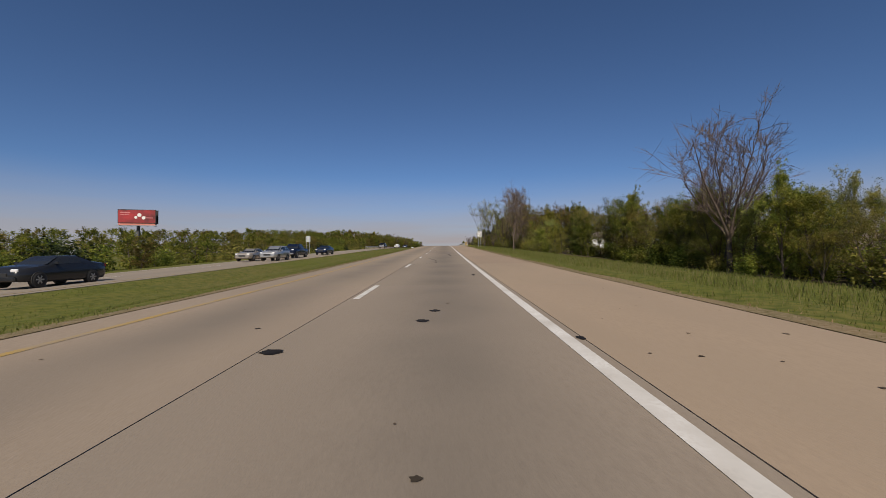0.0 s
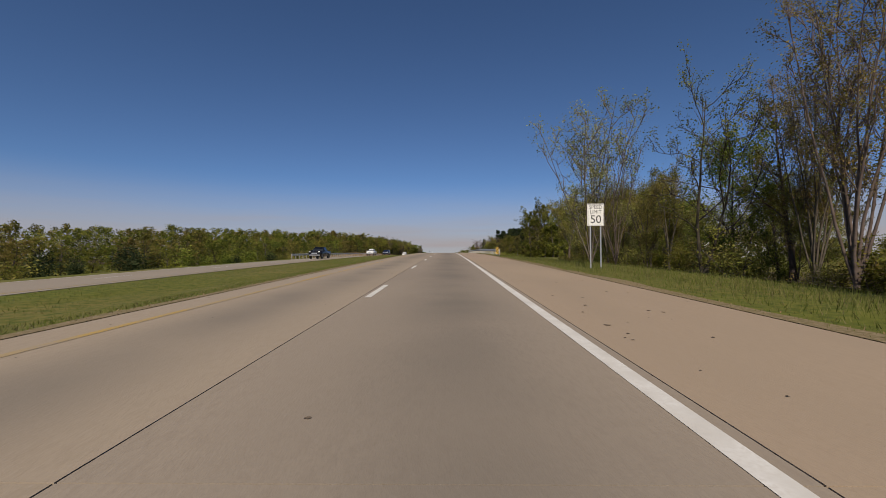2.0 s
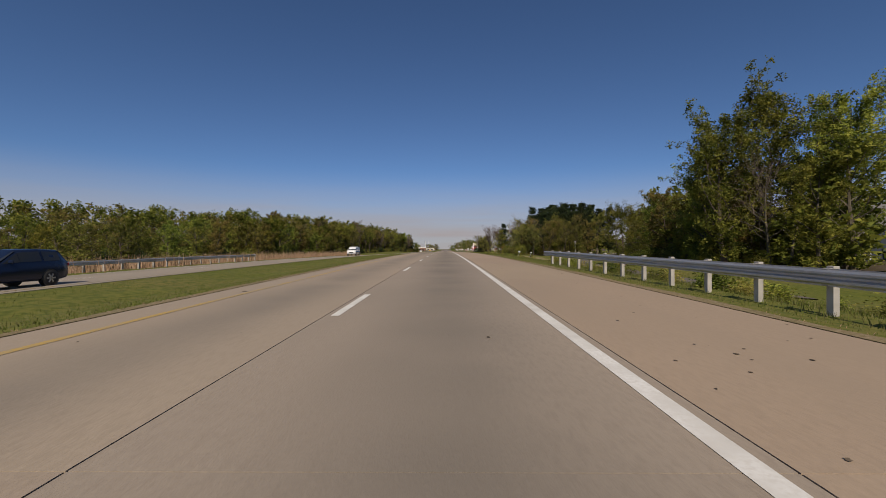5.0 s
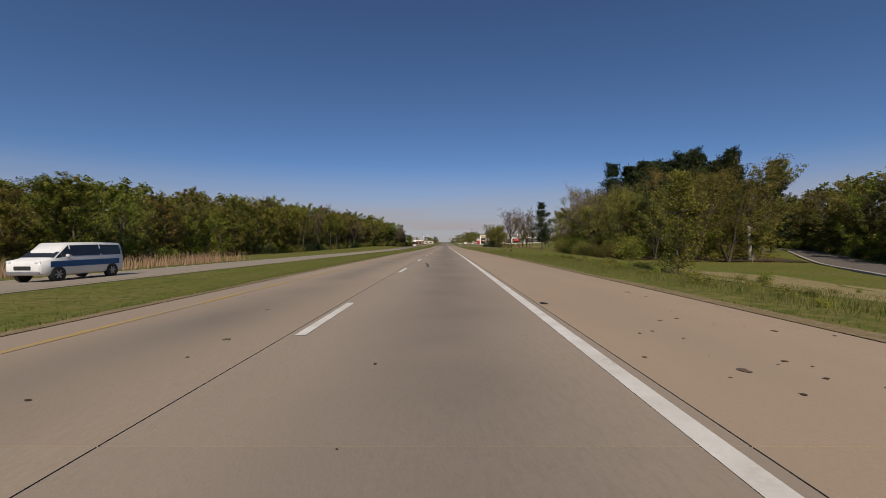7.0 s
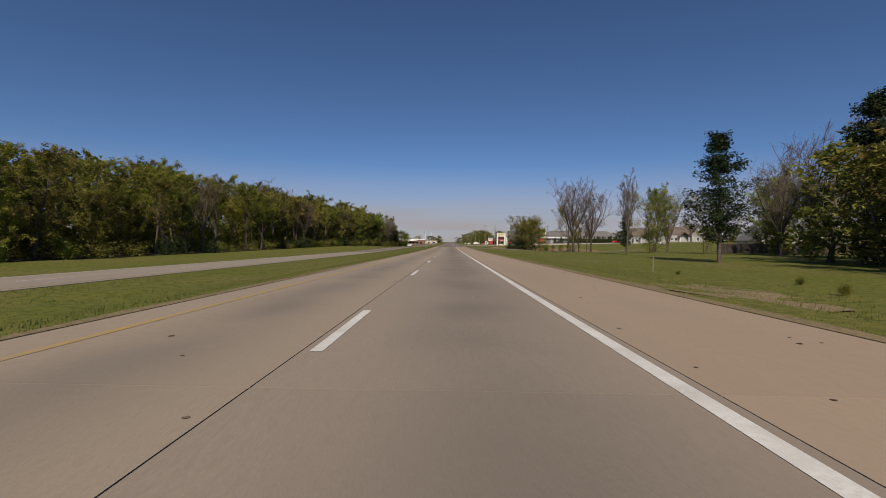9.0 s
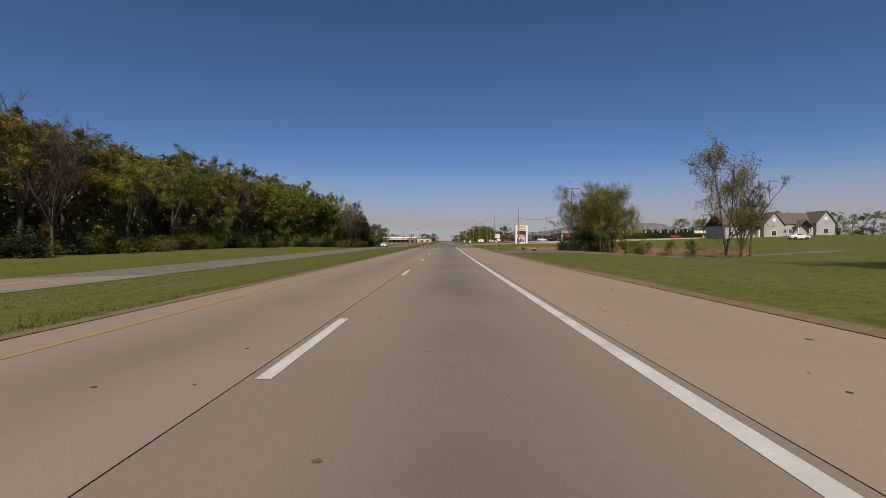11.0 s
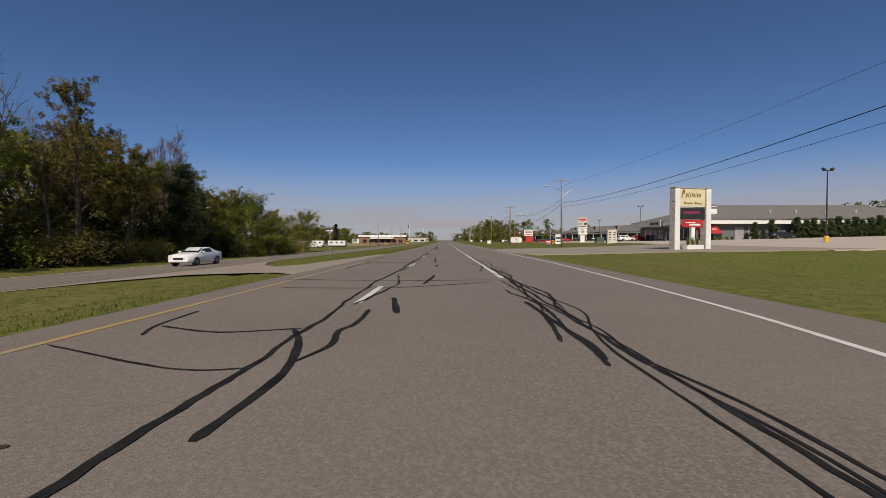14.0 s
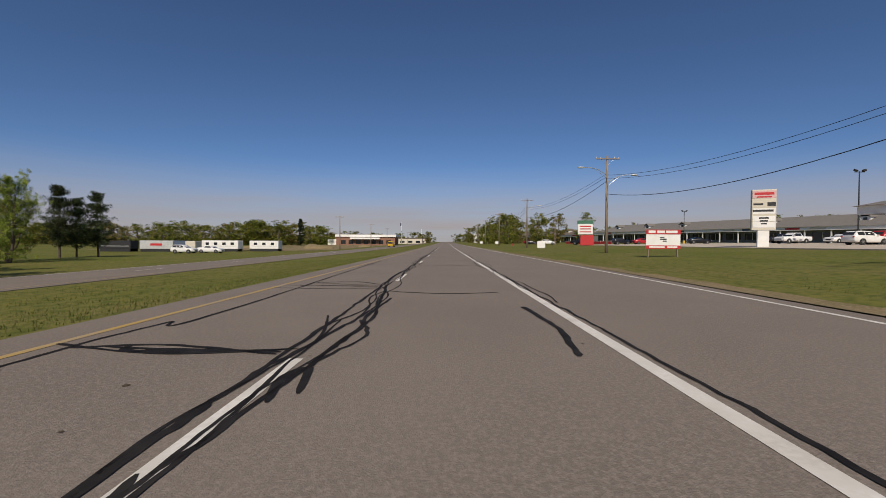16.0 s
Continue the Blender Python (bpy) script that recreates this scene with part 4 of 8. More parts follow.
for px, py, nm, h in ((24, 318, "budding2", 9), (27, 314, "leafy2", 9), (30, 312, "budding2", 11), (33, 315, "leafy", 10), (36, 313, "budding2", 12), (40, 319, "budding2", 11), (28, 324, "leafy", 9), (25, 330, "leafy2", 8), (26, 337, "bare_wide", 11),
                      (29, 344, "budding", 13), (31, 350, "tall_leafy", 11), (34, 357, "budding2", 14), (37, 362, "leafy2", 11), (47, 324, "wood1", 12), (52, 329, "wood3", 15), (38, 330, "tall_leafy", 13), (33, 336, "bare_wide", 12), (41, 316, "wood3", 11)):
    plant(nm, px, py, h, wide=1.1, rng=rw)
for k in range(20):
    py = rw.uniform(316, 360)
    px = rw.uniform(24, 29.5) + (py - 316) * .1
    plant(WOOD[(1, 3, 4, 1, 0)[rw.integers(5)]], px, py, (7 + (px - 25) * .55) * rw.uniform(.85, 1.15), wide=1.15, rng=rw)
for k in range(26):
    py = rw.uniform(352, 378)
    px = rw.uniform(36, 56)
    crowd(px, py, (11 + (px - 35) * .25) * rw.uniform(.85, 1.1), 1.2, rw)
y = 312.0
while y < 352:
    plant(("shrub", "shrub_dry")[rw.integers(2)], np.interp(y, [312, 330, 352], [22.5, 21.5, 25]) + rw.uniform(-.6, .8), y, rw.uniform(1.6, 3.4), wide=1.3, rng=rw)
    y += 2.4
for k in range(110):
    py = rw.uniform(246, 312)
    low_plant(("shrub", "shrub_dry", "shrub_dry")[rw.integers(3)], 8 + abs(rw.normal(0, 1)) * 5 + max(0, py - 270) * .1, py, rw.uniform(.15, .5), rw.uniform(1.2, 2.4), rw)
for k in range(150):
    py = rw.uniform(133, 220)
    low_plant(("shrub", "shrub_dry", "shrub_dry")[rw.integers(3)], 8.3 + abs(rw.normal(0, 2.2)), py, rw.uniform(.25, .8), rw.uniform(1.1, 2.0), rw)
pv = [(8.1, 346.5)] + [(8.1 + 1.7 * r / 4 * math.cos(.3 * k) * (1 + .2 * math.sin(.9 * k)), 346.5 + 2.8 * r / 4 * math.sin(.3 * k) * (1 + .2 * math.cos(1.5 * k))) for r in (1, 2, 3, 4) for k in range(21)]
pf = [(0, 1 + k, 1 + (k + 1) % 21) for k in range(21)] + [(1 + 21 * r + k, 22 + 21 * r + k, 22 + 21 * r + (k + 1) % 21, 1 + 21 * r + (k + 1) % 21) for r in range(3) for k in range(21)]
tagged(mesh_ob("bare_patch", [(x, y, float(lumpy(np.array(x), np.array(y))) + .02) for x, y in pv], pf, M["dirt"]), "worn bare earth patch in the lawn", "earth", kind="structure")
for px, py, h in ((12.4, 347.6, .4), (13.6, 347, .45), (14.6, 352, .35), (11.6, 356, .25)):
    plant("shrub", px, py, h, wide=1.3, rng=rw, label="small weedy tuft on the lawn")
plant("feathery", 13.0, 283.3, 5.6, wide=.78)
plant("shrub", 14.5, 267.4, 0.9, wide=1.2)
plant("shrub_dry", 16.5, 265.5, 0.8, wide=1.4)
# lawn trees
plant("pine", 27, 377, 13.2, 20, label="tall dark pine standing alone on the lawn")
plant("bare_wide", 25.5, 422, 14.2, 60, label="spreading bare tree with rusty buds")
plant("bare_wide", 31, 428, 13)
plant("bare", 29, 404, 13.5, wide=0.7)
plant("bare_wide", 56, 400, 17.5)
plant("pine", 50, 385, 20, wide=0.95)
plant("pine", 54, 379, 17, wide=1.1)
plant("bare", 57, 392, 21)
for px, py, nm, h in ((46, 430, "tall_leafy", 14), (52, 436, "budding", 14), (42, 436, "pine", 9), (66, 420, "tall_leafy", 15), (38, 415, "budding2", 11), (60, 415, "tall_leafy", 13), (44, 408, "budding2", 10)):
    plant(nm, px, py, h, rng=rw)
for px, py, nm, h in ((52, 402, "wood1", 12), (56, 398, "budding2", 12), (60, 404, "wood3", 13), (63, 409, "wood5", 11), (48, 396, "bare_wide", 13), (67, 405, "wood1", 12), (58, 410, "wood5", 9)):
    plant(nm, px, py, h, rng=rw)
# trees by the drive, over dark evergreen bushes
plant("budding2", 26.0, 488, 12.2, 10, wide=1.0, label="wide budding tree over evergreen bushes")
plant("budding2", 25.4, 489.5, 10.4, 170, wide=.95)
plant("budding2", 25.0, 486.5, 9.8, 300, wide=.95)
plant("budding2", 27.4, 486.5, 12.0, 80, wide=.95)
plant("budding2", 26.0, 479.5, 11.4, 50, wide=.95)
plant("leafy2", 28.6, 481, 11, 200, wide=0.95)
plant("budding2", 28.2, 486, 12.0, 110, wide=1.1)
plant("leafy2", 27.4, 483.5, 10.4, 260, wide=.9)
plant("leafy", 27.4, 484, 10.6, 30, wide=0.95)
plant("leafy", 31.5, 482, 8, wide=1.0)
for px, py, h in ((20.8, 486.5, 3.4), (22.6, 485.8, 4.0), (24.4, 485.4, 3.8), (26.2, 485.2, 4.0), (27.8, 485.4, 3.6), (25.2, 487, 4.0), (29.2, 486, 3.2)):
    plant("evergreen", px, py - 2.6, h, wide=0.85, rng=rw)
plant("budding2", 35.5, 462, 14, wide=0.85)
plant("budding", 39.5, 465, 12.5)
plant("bare", 43, 468, 10)
for px, py in ((33, 480), (36, 484), (40, 477), (34, 484), (38, 480), (43, 482)):
    plant(("shrub", "leafy")[rw.integers(2)], px, py, 2.4, rng=rw)
for px, py, s in ((18, 516, .9), (20, 514, .8), (14.5, 488, .7), (21.5, 511, 1.0)):
    plant("shrub", px, py, s, wide=1.4, rng=rw)
# trees behind the plazas and along the far town
for k in range(44):
    xx = 60 + k * 4.2 + rw.uniform(-2, 2)
    crowd(xx + 14, 738 + rw.uniform(-6, 6) + max(0, 110 - xx) * 2.4, rw.uniform(8, 12), 1.3, rw, far=True)
for k in range(34):
    crowd(28 + rw.uniform(0, 34), 760 + k * 7, rw.uniform(10, 16), 1.4, rw, far=True)
for k in range(26):
    crowd(20 + rw.uniform(0, 22), 735 + k * 9, rw.uniform(8, 14), 1.1, rw, far=True)
for px, py, h in ((110, 585, 6), (118, 580, 7), (125, 590, 7), (132, 575, 8), (105, 560, 4)):
    plant(WOOD[rw.integers(6)], px, py, h, rng=rw)
for k in range(46):
    crowd(rw.uniform(128, 200), rw.uniform(596, 668), rw.uniform(9, 13), 1.25, rw, far=True)
for k in range(130):
    crowd(-62 - rw.uniform(0, 230), 800 + rw.uniform(0, 90), rw.uniform(8, 14), 2.0, rw, far=True)
plant("pine_slim", -72, 790, 14)
for k in range(150):
    crowd(rw.uniform(12, 190) * rw.choice([-1, 1]), 1010 + rw.uniform(0, 260), rw.uniform(8, 14), 1.6, rw, far=True)
for k in range(120):
    crowd(60 + rw.uniform(0, 160), rw.uniform(-20, 300) , rw.uniform(6, 9), 1.7, rw, dz=-.5, far=True)
for key, label in (("shrub", "green undergrowth along the wood's edge"), ("shrub_dry", "brown budding undergrowth and roadside weeds"), ("evergreen", "dark evergreen undergrowth below the wood")):
    undergrowth(key, label)
for key, label in (("bark", "brown trunks of the woods"), ("leaf", "green leaf canopy of the woods"), ("bud", "olive budding canopy of the woods")):
    o = mesh_ob("woodland", np.concatenate(mass[key][0]), mass[key][1], M[key])
    tagged(o, "dense mixed woodland, " + label, "woodland", kind="stuff")

# ---------------------------------------------------------------- road surface
SLAB = 12.5
cols = [(EDGE_L, -2.015), (-2.0, 1.985), (2.0, EDGE_R)]
k = 0
ya = -62.5
while ya < SEAM - 1:
    yb = min(ya + SLAB, SEAM)
    for (xa, xb), mm in zip(cols, ("lane_b", "lane_a", "shoulder")):
        sl = sheet("slab", [xa, xb], np.linspace(ya + 0.006, yb - 0.006, 5), lambda X, Y: grade(Y), M[mm], 0.12)
        sl.parent = road
    ya += SLAB


def stripe(name, xa, xb, ya, yb, mat, label, parent=None, group="", lift=0.005, bow=None):
    off = bow or (lambda Y: 0 * Y)
    ob = sheet(name, [0, 1], long_y(ya, yb, 1.5), lambda X, Y: grade(Y) + lift, mat)
    co = np.array([v.co[:] for v in ob.data.vertices])
    co[:, 0] = xa + co[:, 0] * (xb - xa) + off(co[:, 1])
    ob.data.vertices.foreach_set("co", co.ravel())
    if parent:
        ob.parent = parent
    return tagged(ob, label, "" if parent else "road marking", group)


LANE_L, LANE_R, YEL = -1.83, 1.83, -4.95
for a, b in ((-60, 120), (120, 300), (300, SEAM)):
    stripe("edge_line", LANE_R - .15, LANE_R + .04, a, b, M["white_line"], "worn white edge line painted on concrete", group="edge lines")
    stripe("median_line", YEL - .07, YEL + .07, a, b, M["yellow_line"], "faded yellow line along the median shoulder", group="median lines")
stripe("edge_line", LANE_R - .09, LANE_R + .09, 528, 900, M["white_line"], "white lane edge line painted on asphalt", group="edge lines")
stripe("edge_line", LANE_R - .09, LANE_R + .09, SEAM, 492, M["white_line"], "white edge line bending off to the turn lane", group="edge lines")
stripe("turn_lane_line", -.065, .065, 492, 760, M["white_line"], "white line bounding the turn lane", group="edge lines",
       bow=lambda Y: np.interp(Y, [492, 495, 500.7, 510, 516.5, 521, 526, 539, 572, 610, 720], [1.81, 2.02, 2.7, 3.65, 4.4, 5.1, 5.5, 6.2, 6.5, 7.0, 7.1]))
stripe("median_line", YEL - .06, YEL + .06, SEAM, 900, M["yellow_line"], "yellow line along the median", group="median lines")
first = None
for n in range(-4, 72):
    end = 0.385 + n * 12.192 if n * 12.192 < SEAM - 8 else 1.02 + n * 12.192
    stripe("lane_dash", LANE_L - .075, LANE_L + .075, end - 3.05, end, M["white_line"], "white lane dash on the road", group="lane dashes", lift=0.006)
for n in range(-4, 72):
    stripe("opposite_dash", -21.0, -20.88, n * 12.192, n * 12.192 + 3.05, M["white_line"], "white lane dash on the far carriageway", group="far lane dashes", lift=0.0).location.z = 0
for o in [o for o in scene.objects if o.name.startswith("opposite_dash")]:
    for v in o.data.vertices:
        v.co.z = float(land(v.co.x, v.co.y)) + 0.012


for nm, xa, mm, lb in (("far_edge_line", -24.9, "white_line", "white edge line of the far carriageway"), ("far_median_line", -17.1, "yellow_line", "yellow median line of the far carriageway")):
    ob = stripe(nm, xa - .06, xa + .06, -60, 800, M[mm], lb, group="far edge lines")
    for v in ob.data.vertices:
        v.co.z = float(land(v.co.x, v.co.y)) + .014


def seam(points, width, name="tar_seam", jit=0.0, seed=1, lift=0.008, group="tar seams"):
    """A poured tar ribbon with a ragged width along points (x, y)."""
    rng = np.random.default_rng(seed)
    K = np.array([points[0], *points, points[-1]], float)
    P = []
    for p0, p1, p2, p3 in zip(K, K[1:], K[2:], K[3:]):
        n = max(3, int(np.hypot(*(p2 - p1)) / 0.14))
        for t in np.arange(n) / n:
            P.append(.5 * (2 * p1 + (p2 - p0) * t + (2 * p0 - 5 * p1 + 4 * p2 - p3) * t * t + (3 * p1 - p0 - 3 * p2 + p3) * t ** 3))
    P = np.array(P + [K[-1]])
    wig = np.cumsum(rng.normal(0, jit * .4, P.shape), 0)
    wig -= np.linspace(0, 1, len(P))[:, None] * wig[-1]
    P = P + wig
    d = np.gradient(P, axis=0)
    d /= np.linalg.norm(d, axis=1, keepdims=True) + 1e-9
    nrm = np.stack([-d[:, 1], d[:, 0]], -1)
    w = width * (0.36 if P[0, 1] < 480 else 0.46) * np.convolve(np.pad(rng.uniform(0.3, 1.7, len(P)), 2, "edge"), np.ones(5) / 5, "valid")[:, None]
    w[0] *= 0.4
    w[-1] *= 0.4
    A, Bv = P + nrm * w, P - nrm * w
    v = [(x, yy, float(grade(yy)) + lift) for x, yy in A] + [(x, yy, float(grade(yy)) + lift) for x, yy in Bv]
    n = len(P)
    f = [(q, q + 1, n + q + 1, n + q) for q in range(n - 1)]
    return tagged(mesh_ob(name, v, f, M["tar"]), "black poured tar sealing a road crack", "tar seam", group)


# cracks in the concrete
seam([(-2.03, 24.6), (-1.1, 25.2), (-.4, 26.1), (-.42, 28), (-.5, 30), (-1.3, 34.5)], 0.062, jit=.02, seed=1)
seam([(1.82, 47.2), (.48, 44.5), (.6, 42.9), (.72, 41.2), (.7, 38.5)], 0.105, jit=.025, seed=2)
seam([(-1.2, 61), (-1.31, 60.1), (-1.02, 59.4), (-.94, 58.5), (-.96, 57)], 0.105, jit=.02, seed=3)
seam([(-2.1, 55.5), (-1.25, 57.2), (-1.0, 58.6)], 0.064, jit=.015, seed=4)
seam([(-.85, 244.6), (-.77, 245.45), (-.97, 245.9), (-1.04, 246.5), (-.88, 247.2), (-.74, 248.1), (-.84, 249.5), (-.54, 251.9), (.35, 253.8)], 0.093, jit=.02, seed=5)
seam([(-1.08, 285.8), (-.92, 284.3), (-.82, 282.7), (-.86, 281.5)], 0.093, jit=.02, seed=6)
seam([(-1.98, 285.8), (-.34, 286.1), (1.95, 286.3)], 0.040, jit=.006, seed=7)
seam([(-1.98, 321.9), (-.74, 322.9), (.08, 324.7), (.22, 326.7), (-.27, 328.6), (-1.9, 329.1)], 0.062, jit=.02, seed=8)
seam([(-2.0, 152.9), (.14, 152.95), (2.6, 153.3)], 0.056, jit=.006, seed=9)
seam([(-1.9, 158.6), (2.1, 159.2)], 0.032, jit=.006, seed=10)
seam([(-2.0, 104), (1.7, 104.3)], 0.040, jit=.006, seed=11)
seam([(-5.0, 307.9), (-1.6, 309.9), (2.3, 311)], 0.040, jit=.01, seed=12)
seam([(-1.0, 146), (-1.02, 143.9), (-1.1, 142.2)], 0.074, jit=.03, seed=13)
seam([(.6, 484.6), (1.4, 483.7)], 0.074, jit=.01, seed=14)
# tar seams in the asphalt
seam([(-6.0, 485.4), (-3.7, 485.3), (-1.6, 485.1), (1.8, 485.3), (5.6, 485.6)], .16, jit=.015, seed=20)
seam([(-2.4, 485.2), (-3.4, 485.5), (-2.2, 485.7), (-1.2, 485.3)], .18, jit=.03, seed=21)
for q, (xa, wd) in enumerate(((-2.06, .075), (1.97, .06))):
    y0 = 486.0
    while y0 < 720:
        y1 = y0 + 9 + 5 * ((q + int(y0)) % 3)
        seam([(xa, y0), (xa + .05 * (1 if int(y0) % 2 else -1), (y0 + y1) / 2), (xa, y1)], wd, jit=.028, seed=int(y0) + 40 * q)
        y0 = y1
for q, (ya, yb, xa) in enumerate(((522, 529, -1.6), (584, 592, -1.55), (586, 588.5, -1.4), (548, 556, -1.65), (560, 569.5, -1.72), (575, 584, -1.68), (586, 594, -1.78), (500, 509, 2.1), (498, 503.5, 1.75), (503, 512, 1.8), (531, 536.5, 1.55), (518, 527, 1.8), (520.5, 526.5, 2.2), (523, 530, 1.95), (519, 524.5, 1.62), (525, 533, 2.1))):
    seam([(xa - .25, ya), (xa, ya + .3 * (yb - ya)), (xa + .12, ya + .6 * (yb - ya)), (xa - .2, yb)], .065, jit=.035, seed=100 + q)
for q, yy in enumerate((501.6, 519.6, 527.1, 537.95, 549.5, 563.0, 572.4, 586.5, 592.2, 605, 619, 634, 650)):
    l, rr = ((-4.9, 1.3), (-4.2, -2.1), (-5.2, 1.4), (-4.4, 1.75), (-4.7, 1.8), (-4.6, -2.0), (-1.9, 1.75), (-4.9, -1.95), (-1.7, 1.1), (-4.8, 1.8), (-2, 1.8), (-4.7, 1.8), (-4.7, -2))[q]
    seam([(l, yy + .3), ((l + rr) / 2, yy - .1), (rr, yy + .15)], .07, jit=.015, seed=140 + q)
    if q in (0, 3, 7):
        for e in range(3):
            seam([(l + .3 + .3 * e, yy + .1 + .1 * e), (l * .6 + rr * .4, yy + .25 - .13 * e), (min(rr, l + 2.8), yy - .1 + .1 * e)], .08, jit=.02, seed=170 + 5 * q + e)
seam([(-4.6, 533), (-4.68, 536.2), (-4.5, 537.1), (-4.46, 538.1), (-4.96, 541), (-4.7, 556), (-4.75, 570), (-4.6, 574)], .06, jit=.015, seed=200)
seam([(-4.6, 585), (-4.63, 586.9), (-4.5, 588.2), (-4.2, 590), (-4.6, 610)], .06, jit=.015, seed=201)
seam([(-2.86, 569.8), (-2.8, 570.8), (-2.93, 573.3), (-2.88, 576)], .08, jit=.015, seed=202)
seam([(-4.6, 571.4), (-3.0, 571.2)], .05, jit=.01, seed=203)
for q, pts in enumerate(([(-.76, 546), (-.74, 540.5), (-.59, 538.6)], [(-.47, 535.8), (-.51, 534.4)], [(.1, 570.9), (.09, 569.2)], [(1.27, 590), (1.42, 588), (1.23, 586.4)], [(2.01, 570.6), (1.93, 569)], [(.4, 514), (.2, 512.5)], [(-.5, 529), (-.7, 526)], [(-1.2, 523), (-.9, 521)])):
    seam(pts, .1, jit=.02, seed=210 + q)

# looping and branching pours over single cracks
for q, (pts, wd) in enumerate((
        ([(-4.82, 518.8), (-3.5, 518.2), (-2.6, 517.85), (-2.0, 517.9)], .045), ([(-1.64, 516.4), (-1.6, 517.8), (-1.87, 519.0), (-2.2, 519.7)], .09),
        ([(-1.62, 518.1), (-1.45, 518.8), (-1.55, 519.6), (-1.42, 520.1), (-1.45, 521.4)], .075), ([(-4.05, 519.3), (-4.3, 520), (-4.42, 521.2)], .05),
        ([(-4.4, 524.9), (-1.4, 525.0), (1.3, 526.6)], .07), ([(1.6, 518.2), (1.66, 518.8), (1.6, 520), (1.55, 522.4)], .09),
        ([(-5.2, 501.8), (-3.6, 501.7), (-2.0, 501.6), (-.5, 501.4), (1.2, 501.7)], .06), ([(-3.6, 502), (-2.6, 501.6), (-2.2, 501.65)], .07), ([(-3.5, 501.55), (-3, 501.35), (-2.5, 501.4)], .06),
        ([(.98, 501.45), (1.45, 501.4), (1.65, 500.9), (1.78, 500.2)], .07), ([(-4.4, 503), (-4.25, 503.7), (-3.8, 504)], .03), ([(1, 503.8), (1.75, 504.1)], .03),
        ([(-.83, 553.6), (-.92, 554.1), (-.84, 554.7)], .07), ([(-.16, 555.5), (.06, 555), (0, 554.5), (.17, 553.8)], .07), ([(-.77, 551.6), (-.82, 552.5)], .065), ([(-2.9, 551.8), (-2.78, 553.1), (-2.55, 554)], .05),
        ([(1.3, 555.6), (1.55, 554.5), (1.63, 553.2), (1.5, 552)], .07), ([(-2.15, 556.7), (-1.95, 556.3), (-1.8, 556.8), (-2.0, 557)], .06),
        ([(-1.62, 585), (-1.72, 585.6), (-1.58, 585.9), (-1.45, 585.2)], .08), ([(-1.6, 585.9), (-1.6, 586.6), (-1.5, 588), (-1.58, 588.9), (-1.45, 591.2)], .07))):
    seam(pts, wd, jit=.01, seed=600 + q)

# tangled strands of sealant along the joints
rt = np.random.default_rng(61)
for ya, yb, xc, n in ((530, 546, -2.0, 2), (552, 572, -2.05, 2), (574, 590, -1.95, 3), (588, 606, -1.95, 4), (604, 626, -2.0, 3), (626, 650, -2.0, 2), (514, 530, 1.95, 3), (528, 546, 2.0, 2), (590, 612, 1.9, 2), (488, 500, -2.05, 2), (500, 516, -2.0, 2)):
    for q in range(n):
        a, b = ya + rt.uniform(0, 3), yb - rt.uniform(0, 4)
        k = int((b - a) / 1.5) + 2
        x = xc + rt.uniform(-.3, .45)
        pts = []
        for yy in np.linspace(a, b, k):
            x += rt.normal(0, .12) + (xc - x) * .25
            pts.append((x, yy))
        seam(pts, .04, jit=.015, seed=400 + int(ya) + q)
for q in range(5):
    yy = 593.2 + .45 * q + rt.uniform(-.1, .1)
    seam([(-4.9 + .2 * q, yy), (-4.1, yy + rt.uniform(-.4, .2)), (-3.2, yy + rt.uniform(-.3, .3)), (-2.1, yy - .2 * q)], .05, jit=.02, seed=520 + q)

# spalls, oil spots and scraps on the slabs
rs = np.random.default_rng(9)
v, f = [], []
for q in range(2300):
    cx, cy = (rs.uniform(2.2, 5.4) if rs.uniform() < .68 else rs.uniform(-5.8, 1.6)), rs.uniform(-5, 590)
    if cy > SEAM and cx > 2:
        continue
    rad = abs(rs.normal(0, .014)) + .007
    b, n = len(v), 9
    for a in range(n):
        w = 2 * math.pi * a / n
        rr = rad * rs.uniform(.5, 1.3)
        v.append((cx + rr * math.cos(w) * 1.3, cy + rr * math.sin(w) * 1.3, float(grade(cy)) + .007))
    f.append(tuple(range(b, b + n)))
spots = tagged(mesh_ob("spalls", v, f, M["stain"]), "small dark spalls and scraps on the concrete", "spalls", kind="stuff")


def patch(x, y, rx, ry, seed, label="dark tar patch on the concrete"):
    rg = np.random.default_rng(seed)
    vv = [(x + rx * math.cos(2 * math.pi * a / 18) * rg.uniform(.6, 1.15), y + ry * math.sin(2 * math.pi * a / 18) * rg.uniform(.6, 1.15), 0) for a in range(18)]
    vv = [(a, b, float(grade(b)) + .009) for a, b, _ in vv]
    return tagged(mesh_ob("tar_patch", vv, [tuple(range(18))], M["tar"]), label, "tar patch", "tar patches")


for q, (x, yy, rx, ry) in enumerate(((-1.84, 4.9, .15, .12), (-.17, 6.8, .12, .12), (0, 7.8, .1, .12), (1.96, 5.5, .06, .12), (2.15, 466.6, .16, .2), (-1.95, 470.3, .12, .3), (-1.22, 469.7, .09, .3), (2.13, 268.5, .08, .16), (1.3, 16.4, .07, .3),
                                     (-.3, 428.3, .06, .07), (-.8, 428.1, .06, .06), (1.05, 40, .1, .1), (2.9, 247.1, .1, .12), (2.6, 248.4, .08, .15))):
    patch(x, yy, rx, ry, 300 + q)

